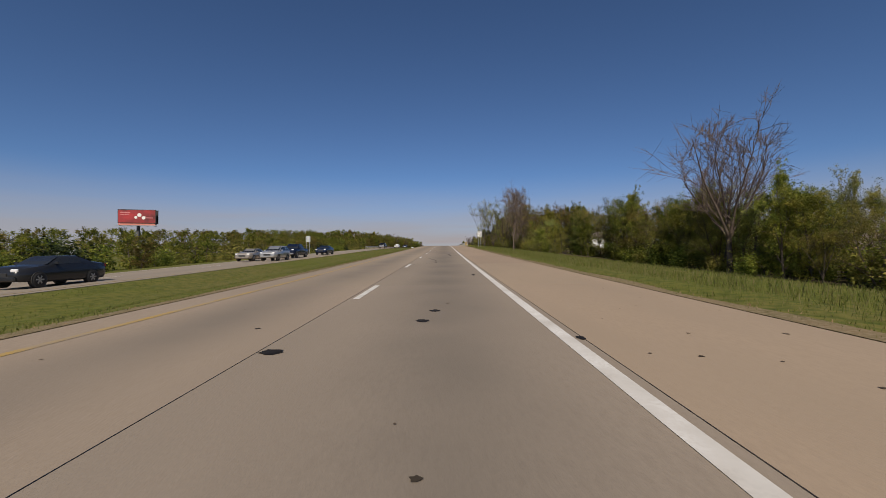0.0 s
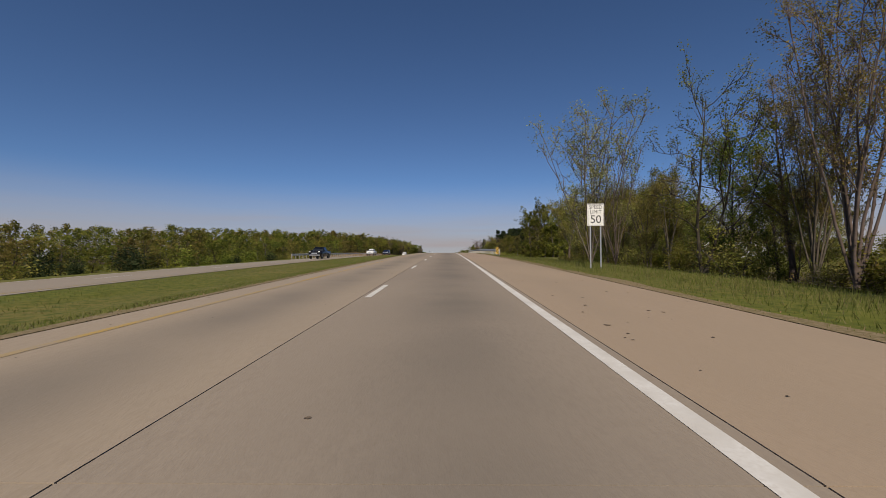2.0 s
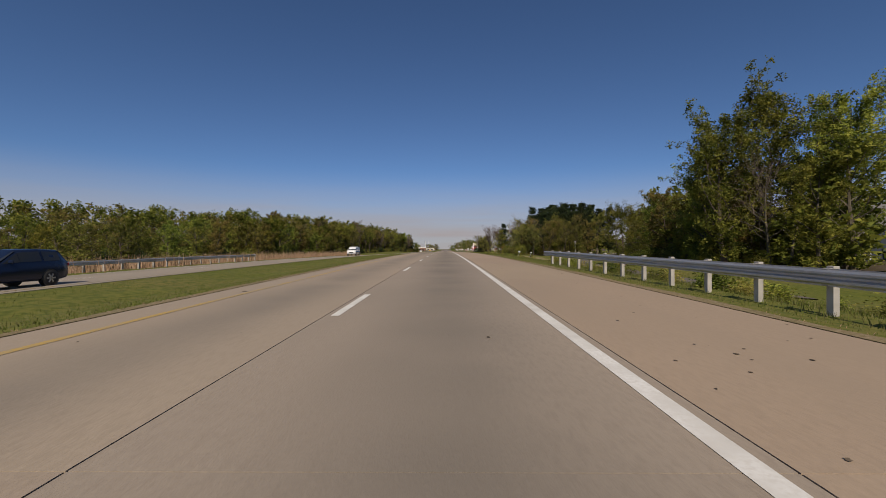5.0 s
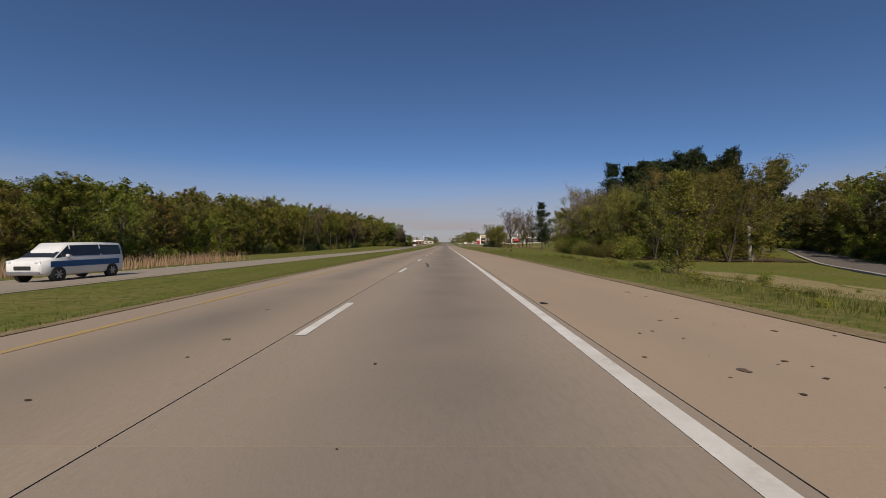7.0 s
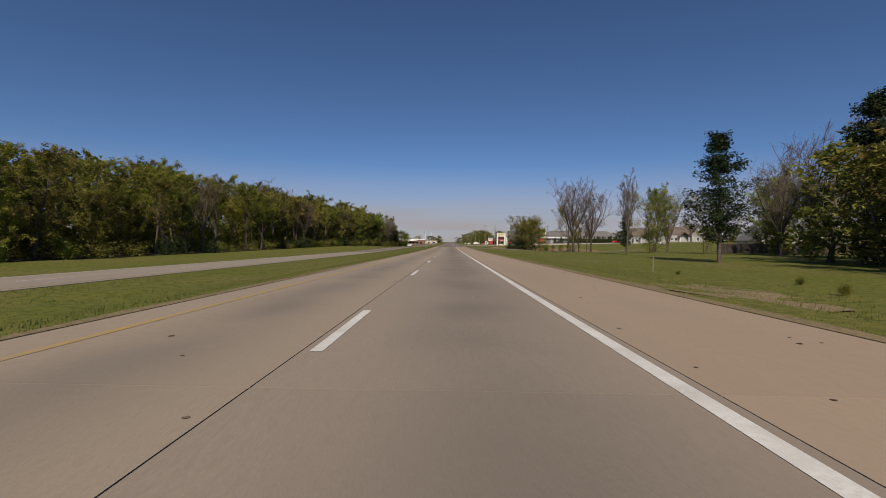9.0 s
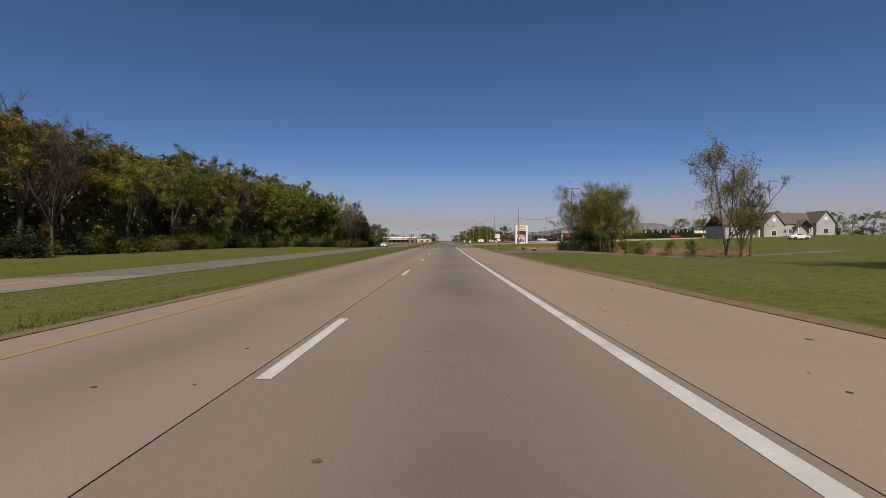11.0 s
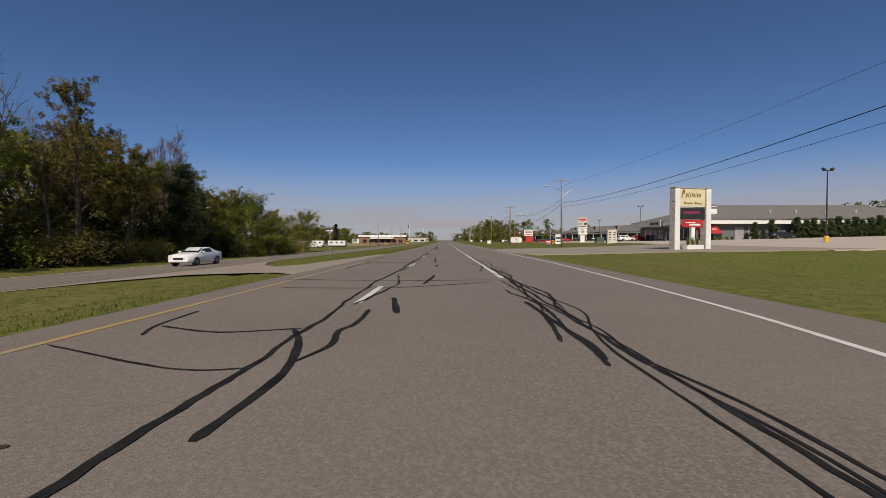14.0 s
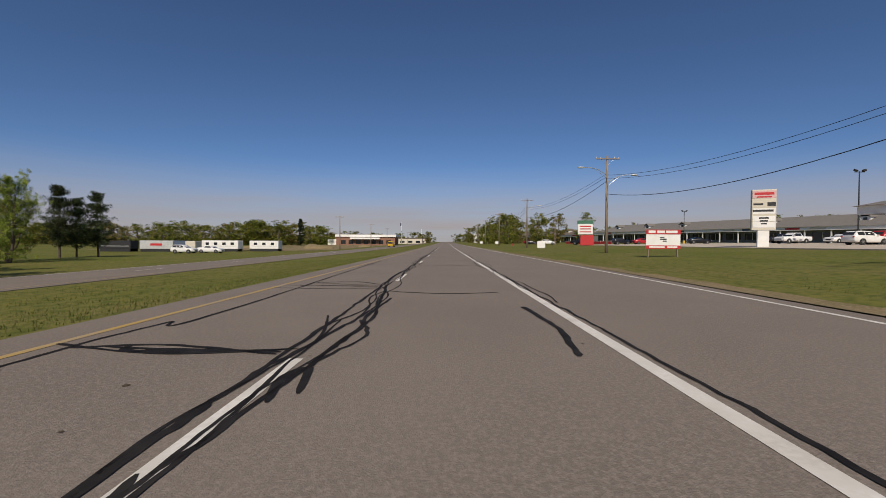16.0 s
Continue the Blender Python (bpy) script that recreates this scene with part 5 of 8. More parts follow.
# ---------------------------------------------------------------- guardrails
def guardrail(name, x, ya, yb, side, label, step=1.905, flare=0.0):
    """A W-beam rail on posts along y. side: +1 rail faces +x, -1 faces -x."""
    base = empty(name, spot(x, (ya + yb) / 2))
    inv = base.matrix_world.inverted()
    tagged(base, label, "guardrail", "guardrails")
    prof = [(0, .55), (.0, .58), (.07, .62), (.07, .66), (.02, .70), (.02, .74), (.07, .78), (.07, .82), (0, .86), (0, .89)]
    n = int((yb - ya) / 3.81)
    for k in range(n):
        bm = B()
        y0, y1 = ya + k * 3.81 - .06, ya + (k + 1) * 3.81 + .06
        rows = []
        for yy in (y0, y1):
            fl = flare * max(0, 1 - (yy - ya) / 8) ** 2
            gz = float(land(x, yy))
            rows.append([bm.verts.new((x + side * (.1 + d) + fl + (0.004 * side if k % 2 else 0), yy, gz + h)) for d, h in prof])
            rows.append([bm.verts.new((x + side * (.096 + d) + fl + (0.004 * side if k % 2 else 0), yy, gz + h)) for d, h in prof])
        for a in range(len(prof) - 1):
            bm.faces.new((rows[0][a], rows[0][a + 1], rows[2][a + 1], rows[2][a]))
            bm.faces.new((rows[1][a], rows[3][a], rows[3][a + 1], rows[1][a + 1]))
        ob = part("rail", bm, M["galv"], base)
        ob.matrix_parent_inverse = inv
    for k in range(int((yb - ya) / step) + 1):
        yy = ya + .3 + k * step
        if yy > yb:
            break
        fl = flare * max(0, 1 - (yy - ya) / 8) ** 2
        bm = B()
        gz = float(land(x, yy))
        box(bm, (.12, .16, 1.2), (x - side * .06 + fl, yy, gz + .33), bevel=.008)
        box(bm, (.11, .14, .34), (x + side * .05 + fl, yy, gz + .72), bevel=.008)
        ob = part("post", bm, M["post"], base)
        ob.matrix_parent_inverse = inv
    return base


M["post"] = material("pale_guardrail_post", (0.42, 0.39, 0.35), 0.8, second=(0.3, 0.275, 0.24), scale=3.0, bump=.1)
guardrail("guardrail", 7.4, 132, 216, -1, "galvanised steel guardrail on pale posts beside the shoulder")
guardrail("guardrail", -27.2, 146, 246, 1, "galvanised steel guardrail beyond the far carriageway")
# blunt end of the near rail and its striped marker
ends = tagged(empty("guardrail_end", spot(7.1, 131.2)), "sheet-steel guardrail end with bolted plate", "guardrail end")
part("plate", box(B(), (.34, 1.5, .5), (0, 0, .52), bevel=.05), M["galv"], ends)
part("leg", box(B(), (.12, .14, .8), (.05, .3, .1), bevel=.01), M["post"], ends)
M["marker_yellow"] = paint("marker_yellow", (.75, .45, .03), .5)
mk = tagged(empty("object_marker", spot(6.85, 130.2)), "black and yellow striped object marker at the guardrail's end", "road sign")
part("panel", box(B(), (.42, .03, .92), (0, 0, .72), bevel=.004), M["marker_yellow"], mk)
part("leg", box(B(), (.05, .04, .9), (0, .04, .25), bevel=.005), M["galv"], mk)
for k in range(5):
    bm = B()
    z0 = .3 + k * .2
    vs = [bm.verts.new(c) for c in ((-.205, -.02, min(z0 + .2, 1.17)), (-.205, -.02, min(z0 + .31, 1.17)), (.205, -.02, z0 + .1), (.205, -.02, z0 - .01 if k else z0))]
    bm.faces.new(vs)
    part("stripe", bm, M["black"], mk)


# ---------------------------------------------------------------- signs
def text_part(words, size, at, parent, mat, align="CENTER", rot=(90, 0, 0)):
    cu = bpy.data.curves.new("words", "FONT")
    cu.body, cu.size, cu.align_x, cu.align_y, cu.extrude = words, size, align, "CENTER", .002
    tmp = bpy.data.objects.new("words", cu)
    scene.collection.objects.link(tmp)
    bpy.context.view_layer.update()
    me = bpy.data.meshes.new_from_object(tmp)
    bpy.data.objects.remove(tmp)
    me.materials.clear()
    me.materials.append(mat)
    ob = new("lettering", me)
    ob.parent = parent
    ob.matrix_local = pose(*at, *rot)
    return ob


def bars(parent, rows, mat, y, name="lettering"):
    """Plain bars for writing: rows of (x, z, width, height)."""
    for x, z, w, h in rows:
        part(name, box(B(), (w, .012, h), (x, y, z), bevel=.003), mat, parent)


sp = tagged(empty("speed_limit_sign", spot(8.2, 95.9)), "white speed limit sign on two steel posts", "road sign")
part("panel", box(B(), (.92, .02, 1.22), (0, 0, 2.95), bevel=.006), M["white"], sp)
for s in (-1, 1):
    part("post", box(B(), (.07, .05, 3.7), (s * .28, .05, 1.6), bevel=.008), M["galv"], sp)
for dx, dz, w, h in ((0, .57, .86, .015), (0, -.57, .86, .015), (-.42, 0, .015, 1.14), (.42, 0, .015, 1.14)):
    part("border", box(B(), (w, .006, h), (dx, -.012, 2.95 + dz)), M["black"], sp)
text_part("SPEED", .27, (0, -.014, 3.36), sp, M["black"])
text_part("LIMIT", .27, (0, -.014, 3.1), sp, M["black"])
text_part("50", .62, (0, -.014, 2.68), sp, M["black"])
M["bare_alu"] = material("dull_aluminium", (.62, .63, .62), .5, .4, second=(.5, .51, .5), scale=2, bump=.05)
os_ = tagged(empty("road_sign", spot(-28.6, 88.5)), "blank aluminium back of a road sign on two posts", "road sign")
part("panel", box(B(), (.95, .02, 1.25), (0, 0, 3.0), bevel=.006), M["bare_alu"], os_)
for s in (-1, 1):
    part("post", box(B(), (.08, .06, 3.8), (s * .28, -.05, 1.65), bevel=.008), M["galv"], os_)
ls = tagged(empty("road_sign", spot(-13.2, 561.4)), "black arrow sign on a thin galvanised post in the median", "road sign")
part("panel", box(B(), (.9, .02, .34), (0, 0, 3.05), bevel=.006), M["black"], ls)
part("post", tube(B(), [(0, .04, -.3), (0, .04, 3.25)], .035, 6), M["galv"], ls)
part("arrow_shaft", box(B(), (.56, .006, .17), (-.12, -.014, 3.05)), M["white"], ls)
text_part("ONE WAY", .125, (-.11, -.02, 3.05), ls, M["black"])
bm = B()
bm.faces.new([bm.verts.new(p) for p in ((.16, -.017, 2.9), (.4, -.017, 3.05), (.16, -.017, 3.2))])
part("arrow_head", bm, M["white"], ls)
st = tagged(empty("stop_sign", spot(17.0, 582.4), 100), "back of a stop sign on a steel post", "road sign")
bm = B()
ring = [bm.verts.new((.38 * math.cos(radians(22.5 + 45 * k)), 0, 2.7 + .38 * math.sin(radians(22.5 + 45 * k)))) for k in range(8)]
ext = bmesh.ops.extrude_face_region(bm, geom=[bm.faces.new(ring)])
bmesh.ops.translate(bm, vec=(0, .012, 0), verts=[e for e in ext["geom"] if isinstance(e, bmesh.types.BMVert)])
part("panel", bm, M["bare_alu"], st)
part("post", box(B(), (.06, .05, 3.4), (0, .04, 1.45), bevel=.006), M["galv"], st)
for x, yy, tall, lab in ((13.8, 264.2, 0, ""),):
    mb = tagged(empty("mailbox", spot(x, yy), 20), "leaning white mailbox on a thin post", "mailbox")
    part("post", tube(B(), [(0, 0, -.2), (.18, 0, .8)], .035, 6), M["galv"], mb)
    bm = B()
    prof = [(-.09, 0), (-.09, .12), (-.06, .19), (0, .21), (.06, .19), (.09, .12), (.09, 0)]
    a = [bm.verts.new((.2 + p, -.24, .8 + h)) for p, h in prof]
    b = [bm.verts.new((.2 + p, .24, .8 + h)) for p, h in prof]
    for k in range(7):
        bm.faces.new((a[k], a[(k + 1) % 7], b[(k + 1) % 7], b[k]))
    bm.faces.new(a[::-1])
    bm.faces.new(b)
    part("box", bm, M["white"], mb)
for mx, my, dark in ((7.0, 468.2, True), (7.35, 468.0, False)):
    mb2 = tagged(empty("mailbox", spot(mx, my), 84 if dark else 70), "dark square mailbox on a thin post by the drive" if dark else "white arched mailbox tilted on a thin post by the drive", "mailbox", "mailboxes by the drive")
    part("post", box(B(), (.07, .07, 1.65), (0, 0, .55), bevel=.01), M["wood_pole"] if dark else M["black"], mb2)
    bm = B()
    prof = [(-.16, 0), (-.16, .31), (0, .32), (.16, .31), (.16, 0)] if dark else [(-.1, 0), (-.1, .12), (-.07, .19), (0, .22), (.07, .19), (.1, .12), (.1, 0)]
    n = len(prof)
    a = [bm.verts.new((p, -.25, 1.36 + h - (0 if dark else .1))) for p, h in prof]
    b = [bm.verts.new((p, .25, 1.36 + h + (0 if dark else .06))) for p, h in prof]
    for k in range(n):
        bm.faces.new((a[k], a[(k + 1) % n], b[(k + 1) % n], b[k]))
    bm.faces.new(a[::-1])
    bm.faces.new(b)
    part("box", bm, M["black"] if dark else M["white"], mb2)
    if dark:
        part("foot_plate", box(B(), (.3, .5, .05), (0, 0, .03), bevel=.01), M["post"], mb2)
for x, yy in ((12.2, 360), (38, 312)):
    part_ob = tagged(empty("marker_post", spot(x, yy)), "thin weathered marker post in the grass", "post", "marker posts")
    part("post", tube(B(), [(0, 0, -.2), (.02, 0, .9)], .035, 6), M["wood_pole"], part_ob)
sp2 = tagged(empty("snag", spot(40.5, 316)), "pale broken trunk standing at the wood's edge", "dead tree")
part("trunk", tube(B(), [(0, 0, -.3), (.05, 0, 2.0), (-.05, .02, 4.6)], [.3, .24, .2], 9), M["post"], sp2, smooth=True)

# billboard
bb = tagged(empty("billboard", spot(-91.5, 125, 1.1), 18), "large billboard with a red and black poster on one steel column", "billboard")
part("column", tube(B(), [(0, .7, -4), (0, .7, 9.0)], .45, 14), M["black"], bb, smooth=True)
M["poster_red"] = material("poster_red", (.42, .03, .035), .5, second=(.12, .02, .02), scale=.25, amount=.7)
for s, nm in ((-1, "front_panel"), (1, "rear_panel")):
    part(nm, box(B(), (9.8, .25, 4.1), (0, .7 + s * .9, 10.6), bevel=.03), M["black"], bb)
part("poster", box(B(), (9.4, .04, 3.75), (0, -.35, 10.6)), M["poster_red"], bb, "red and black poster")
part("apron", box(B(), (9.4, .06, .5), (0, -.36, 8.2)), paint("faded_salmon", (.55, .2, .15), .6), bb)
for s in range(5):
    part("walkway_bracket", box(B(), (.1, 3.4, .1), (-4.2 + 2.1 * s, .6, 7.8)), M["black"], bb)
part("walkway", box(B(), (11.2, .7, .06), (0, -.9, 7.85)), M["galv"], bb)
part("truss", box(B(), (9.4, .3, .5), (0, .7, 8.3), bevel=.03), M["black"], bb)
for x, z, w, h in ((-3.0, 11.7, 2.6, .35), (-3.1, 11.1, 2.3, .22), (3.1, 10.2, 2.0, .25)):
    part("lettering", box(B(), (w, .03, h), (x, -.39, z)), paint("poster_pink", (.6, .2, .2), .5), bb)
for x, z, r in ((.6, 11.0, .55), (1.7, 10.2, .5), (-.3, 10.3, .4)):
    bm = B()
    bmesh.ops.create_circle(bm, cap_ends=True, segments=18, radius=r, matrix=pose(x, -.39, z, 90))
    part("poster_shape", bm, M["white"], bb)
part("meter_box", box(B(), (.6, .3, 1.0), (0, -.1, 1.6), bevel=.03), M["white"], bb)


# ---------------------------------------------------------------- vehicles
def wheel(parent, x, y, r, wd=.21):
    bm = B()
    side = 1 if x > 0 else -1
    prof = [(-wd / 2, r * .62), (-wd / 2, r * .93), (-wd * .35, r), (wd * .35, r), (wd / 2, r * .93), (wd / 2, r * .62)]
    n = 18
    rings = [[bm.verts.new((x + a, y + rr * math.cos(2 * math.pi * k / n), r + rr * math.sin(2 * math.pi * k / n))) for k in range(n)] for a, rr in prof]
    for u, w in zip(rings, rings[1:]):
        for k in range(n):
            bm.faces.new((u[k], u[(k + 1) % n], w[(k + 1) % n], w[k]))
    ty = part("wheel", bm, M["rubber"], parent, smooth=True)
    bm = B()
    for k in range(6):
        w = 2 * math.pi * k / 6
        box(bm, (.03, r * .6, r * .18), (x + side * wd * .46, y + r * .3 * math.cos(w), r + r * .3 * math.sin(w)), (math.degrees(w), 0, 0), bevel=.006)
    tube(bm, [(x - .04, y, r), (x + side * wd * .4, y, r)], r * .62, 14)
    part("rim", bm, M["alloy"], ty)


def vehicle(name, kind_, colour, at, turn, label, band=None):
    """kind_: sedan, suv, pickup, van. Built nose towards -y, on the ground."""
    P = {  # station y, sill, belt, top, half width at belt, half width at top
        "sedan": [(-2.45, .42, .68, .7, .66, .6), (-2.36, .28, .84, .87, .86, .76), (-1.5, .22, .95, .99, .92, .82), (-.95, .21, 1.0, 1.05, .93, .76), (-.3, .21, 1.02, 1.44, .93, .62), (.85, .21, 1.04, 1.47, .93, .63),
                  (1.65, .22, 1.06, 1.16, .92, .74), (2.3, .28, 1.04, 1.1, .88, .74), (2.45, .42, .85, .88, .8, .7)],
        "suv": [(-2.25, .5, .72, .74, .68, .6), (-2.15, .34, .9, .93, .84, .74), (-1.3, .28, 1.0, 1.06, .92, .8), (-.75, .26, 1.04, 1.12, .93, .76), (-.05, .26, 1.06, 1.62, .93, .66), (1.0, .26, 1.08, 1.68, .93, .68),
                (1.9, .28, 1.1, 1.64, .92, .66), (2.25, .34, 1.06, 1.2, .88, .7), (2.32, .5, .9, .95, .8, .7)],
        "pickup": [(-2.85, .55, .95, .97, .8, .72), (-2.75, .4, 1.1, 1.13, .94, .84), (-1.6, .36, 1.16, 1.2, .98, .86), (-1.15, .34, 1.18, 1.24, .98, .8), (-.45, .34, 1.2, 1.84, .98, .7), (.75, .34, 1.2, 1.86, .98, .7),
                   (1.0, .36, 1.2, 1.24, .98, .9), (2.75, .4, 1.2, 1.22, .97, .92), (2.85, .5, 1.18, 1.2, .95, .9)],
        "van": [(-2.75, .5, .95, .97, .8, .7), (-2.65, .36, 1.1, 1.13, .96, .84), (-1.95, .32, 1.22, 1.28, 1.0, .86), (-1.55, .3, 1.25, 1.6, 1.0, .8), (-1.0, .3, 1.25, 2.04, 1.0, .78), (1.0, .3, 1.25, 2.08, 1.0, .78),
                (2.6, .32, 1.25, 2.04, .99, .78), (2.75, .4, 1.2, 1.9, .96, .78), (2.8, .5, 1.1, 1.2, .9, .8)],
    }[kind_]
    car = tagged(empty(name, at, turn), label, "car" if kind_ != "pickup" else "pickup truck", "traffic and parked cars")
    bm = B()
    rings = []
    for y, sill, belt, top, w, wt in P:
        pts = [(-w * .9, sill), (-w * .99, sill + .12), (-w, (sill + belt) / 2), (-w * .97, belt), (-wt, top - .04), (-wt * .8, top), (wt * .8, top), (wt, top - .04), (w * .97, belt), (w, (sill + belt) / 2), (w * .99, sill + .12), (w * .9, sill)]
        rings.append([bm.verts.new((x, y, z)) for x, z in pts])
    n = len(rings[0])
    for u, v in zip(rings, rings[1:]):
        for k in range(n):
            bm.faces.new((u[k], u[(k + 1) % n], v[(k + 1) % n], v[k]))
    bm.faces.new(rings[0][::-1])
    bm.faces.new(rings[-1])
    part("body", bm, colour, car, smooth=True)

    def pane(nm, corners, lift):
        b2 = B()
        vs = [b2.verts.new(c) for c in corners]
        fc = b2.faces.new(vs)
        fc.normal_update()
        nn = fc.normal.copy()
        for v_ in vs:
            v_.co += nn * lift
        part(nm, b2, M["glass"], car)

    cabin = [k for k in range(len(P)) if P[k][3] - P[k][2] > .35]
    i, j = cabin[0], cabin[-1]

    def pt(k, frac, s):
        y, sill, belt, top, w, wt = P[k]
        return Vector((s * (w * .97 + (wt - w * .97) * frac), y, belt + (top - .04 - belt) * frac))

    for s in (-1, 1):
        for a in range(i, j):
            c = [pt(a, .1, s), pt(a + 1, .1, s), pt(a + 1, .88, s), pt(a, .88, s)]
            mid = (c[0] + c[1]) / 2
            c = [Vector((p.x + s * .012, p.y + (.05 if p.y < mid.y else -.05), p.z)) for p in c]
            pane("window", c if s > 0 else c[::-1], 0)
        fr = [pt(i - 1, .5, s), pt(i, .1, s), pt(i, .85, s)]
        pane("quarter_window", [Vector((p.x + s * .014, p.y + .03, p.z)) for p in (fr if s > 0 else fr[::-1])], 0)
    a, b = pt(i - 1, 1, -1), pt(i - 1, 1, 1)
    c, d = pt(i, .92, 1), pt(i, .92, -1)
    up = Vector((0, -.03, .035))
    pane("windshield", [a * 1 + up, b + up, c + up, d + up], 0)
    if kind_ != "pickup":
        a, b = pt(j + 1, 1, -1), pt(j + 1, 1, 1)
        c, d = pt(j, .92, 1), pt(j, .92, -1)
        up = Vector((0, .03, .035))
        pane("rear_window", [b + up, a + up, d + up, c + up], 0)
    r = {"sedan": .34, "suv": .36, "pickup": .41, "van": .38}[kind_]
    fw, rw_ = P[0][0] + (.95 if kind_ != "pickup" else 1.0), P[-1][0] - (1.0 if kind_ != "pickup" else 1.25)
    for x in (-1, 1):
        for yy in (fw, rw_):
            part("wheel_arch", tube(B(), [(x * (P[3][4] - .2), yy, r), (x * (P[3][4] + .006), yy, r)], r * 1.14, 16), M["black"], car)
            wheel(car, x * (P[3][4] - .08), yy, r)
    y0, w0 = P[1][0], P[1][4]
    part("grille", box(B(), (w0 * .9, .06, .2), (0, P[0][0] - .01, (P[0][1] + P[0][2]) / 2 + .02), bevel=.02), M["black" if kind_ != "pickup" else "alloy"], car)
    part("bumper", box(B(), (w0 * 1.8, .22, .2), (0, y0 - .05, P[1][1] + .12), bevel=.05), colour if kind_ in ("sedan", "suv") else M["alloy"], car)
    for s in (-1, 1):
        part("headlight", box(B(), (.3, .1, .14), (s * w0 * .78, y0 - .035, P[1][2] - .06), (0, 0, s * 12), bevel=.03), M["lamp_glass"], car)
        part("tail_light", box(B(), (.24, .06, .14), (s * P[-2][4] * .84, P[-2][0] + .08, P[-2][2] - .1), bevel=.02), M["red"], car)
        part("mirror", box(B(), (.2, .1, .14), (s * (P[3][4] + .06), P[3][0] + .25, P[3][2] + .1), bevel=.03), colour, car)
    if band:
        for s in (-1, 1):
            part("stripe", box(B(), (.012, 4.6, .32), (s * (P[3][4] + .004), .05, .92)), band, car, "blue side band")
            part("stripe", box(B(), (.012, 3.9, .3), (s * (P[3][4] - .1), .6, 1.55), (0, s * -14, 0)), M["glass"], car)
    if kind_ == "pickup":
        part("bed", box(B(), (1.6, 1.7, .04), (0, 1.9, 1.235)), M["black"], car)
    return car


M["lamp_glass"] = material("headlamp_glass", (.75, .76, .78), .12, second=(.6, .61, .63), scale=6)
C = {k: paint("car_" + k, c, .25, mt) for k, c, mt in (("charcoal", (.035, .037, .042), .4), ("silver", (.5, .5, .5), .6), ("champagne", (.42, .38, .33), .5), ("navy", (.012, .02, .05), .3),
                                                        ("black", (.012, .012, .014), .2), ("white", (.75, .75, .74), 0.0), ("red", (.4, .02, .025), .1), ("blue", (.03, .12, .32), .1))}


def on_far(x, yy):
    return spot(x, yy, .03)


vehicle("sedan", "sedan", C["charcoal"], on_far(-19.6, 21.0), 0, "dark charcoal sedan on the far carriageway")
vehicle("sedan", "sedan", C["champagne"], on_far(-22.8, 50), 0, "champagne-coloured sedan on the far carriageway")
vehicle("suv", "suv", C["silver"], on_far(-19.2, 48), 0, "silver sport utility car on the far carriageway")
vehicle("pickup_truck", "pickup", C["navy"], on_far(-20.0, 56.5), 0, "dark blue pickup on the far carriageway")
vehicle("sedan", "sedan", C["navy"], on_far(-19.5, 69), 0, "navy blue sedan on the far carriageway")
vehicle("pickup_truck", "pickup", C["black"], on_far(-20.4, 140), 0, "black pickup with a chrome grille on the far carriageway")
vehicle("pickup_truck", "pickup", C["white"], on_far(-21.5, 192), 0, "white pickup on the far carriageway")
vehicle("suv", "suv", C["navy"], on_far(-18.9, 203), 0, "dark blue sport utility car on the far carriageway")
vehicle("van", "van", C["white"], on_far(-21.5, 284), 0, "white passenger van with blue side bands", C["blue"])
vehicle("sedan", "sedan", C["white"], on_far(-21.0, 549), 0, "white sedan on the far carriageway")

# ---------------------------------------------------------------- side roads, drives, parking
def strip_along(name, pts, width, mat, lift, label, category="road", kind_="structure", thick=.15, steps=14):
    """A paved strip along points (x, y), laid on the land."""
    P = np.array(pts, float)
    u = np.linspace(0, len(P) - 1, (len(P) - 1) * steps + 1)
    # smooth through the points
    def cr(k, t):
        p0, p1, p2, p3 = P[max(k - 1, 0)], P[k], P[k + 1], P[min(k + 2, len(P) - 1)]
        return .5 * (2 * p1 + (p2 - p0) * t + (2 * p0 - 5 * p1 + 4 * p2 - p3) * t * t + (3 * p1 - p0 - 3 * p2 + p3) * t ** 3)
    L = np.array([cr(min(int(a), len(P) - 2), a - min(int(a), len(P) - 2)) for a in u])
    d = np.gradient(L, axis=0)
    d /= np.linalg.norm(d, axis=1, keepdims=True)
    nr = np.stack([-d[:, 1], d[:, 0]], -1)
    w = np.interp(u, np.arange(len(P)), width) if isinstance(width, (list, tuple)) else np.full(len(u), width)
    cols_ = [-.5, -.25, 0, .25, .5]
    v, f = [], []
    for k in range(len(L)):
        for c in cols_:
            x, y = L[k] + nr[k] * w[k] * c
            v.append((x, y, float(land(x, y)) + (lift(x) if callable(lift) else lift)))
    m = len(cols_)
    f = [(r * m + c, r * m + c + 1, (r + 1) * m + c + 1, (r + 1) * m + c) for r in range(len(L) - 1) for c in range(m - 1)]
    f = [q[::-1] for q in f]
    b = len(v)
    for k in range(len(L)):
        for c in (0, m - 1):
            x, y, z = v[k * m + c]
            v.append((x, y, z - thick))
    for k in range(len(L) - 1):
        f.append((k * m, (k + 1) * m, b + 2 * k + 2, b + 2 * k))
        f.append((k * m + m - 1, b + 2 * k + 1, b + 2 * k + 3, (k + 1) * m + m - 1))
    return tagged(mesh_ob(name, v, f, mat), label, category, kind=kind_)


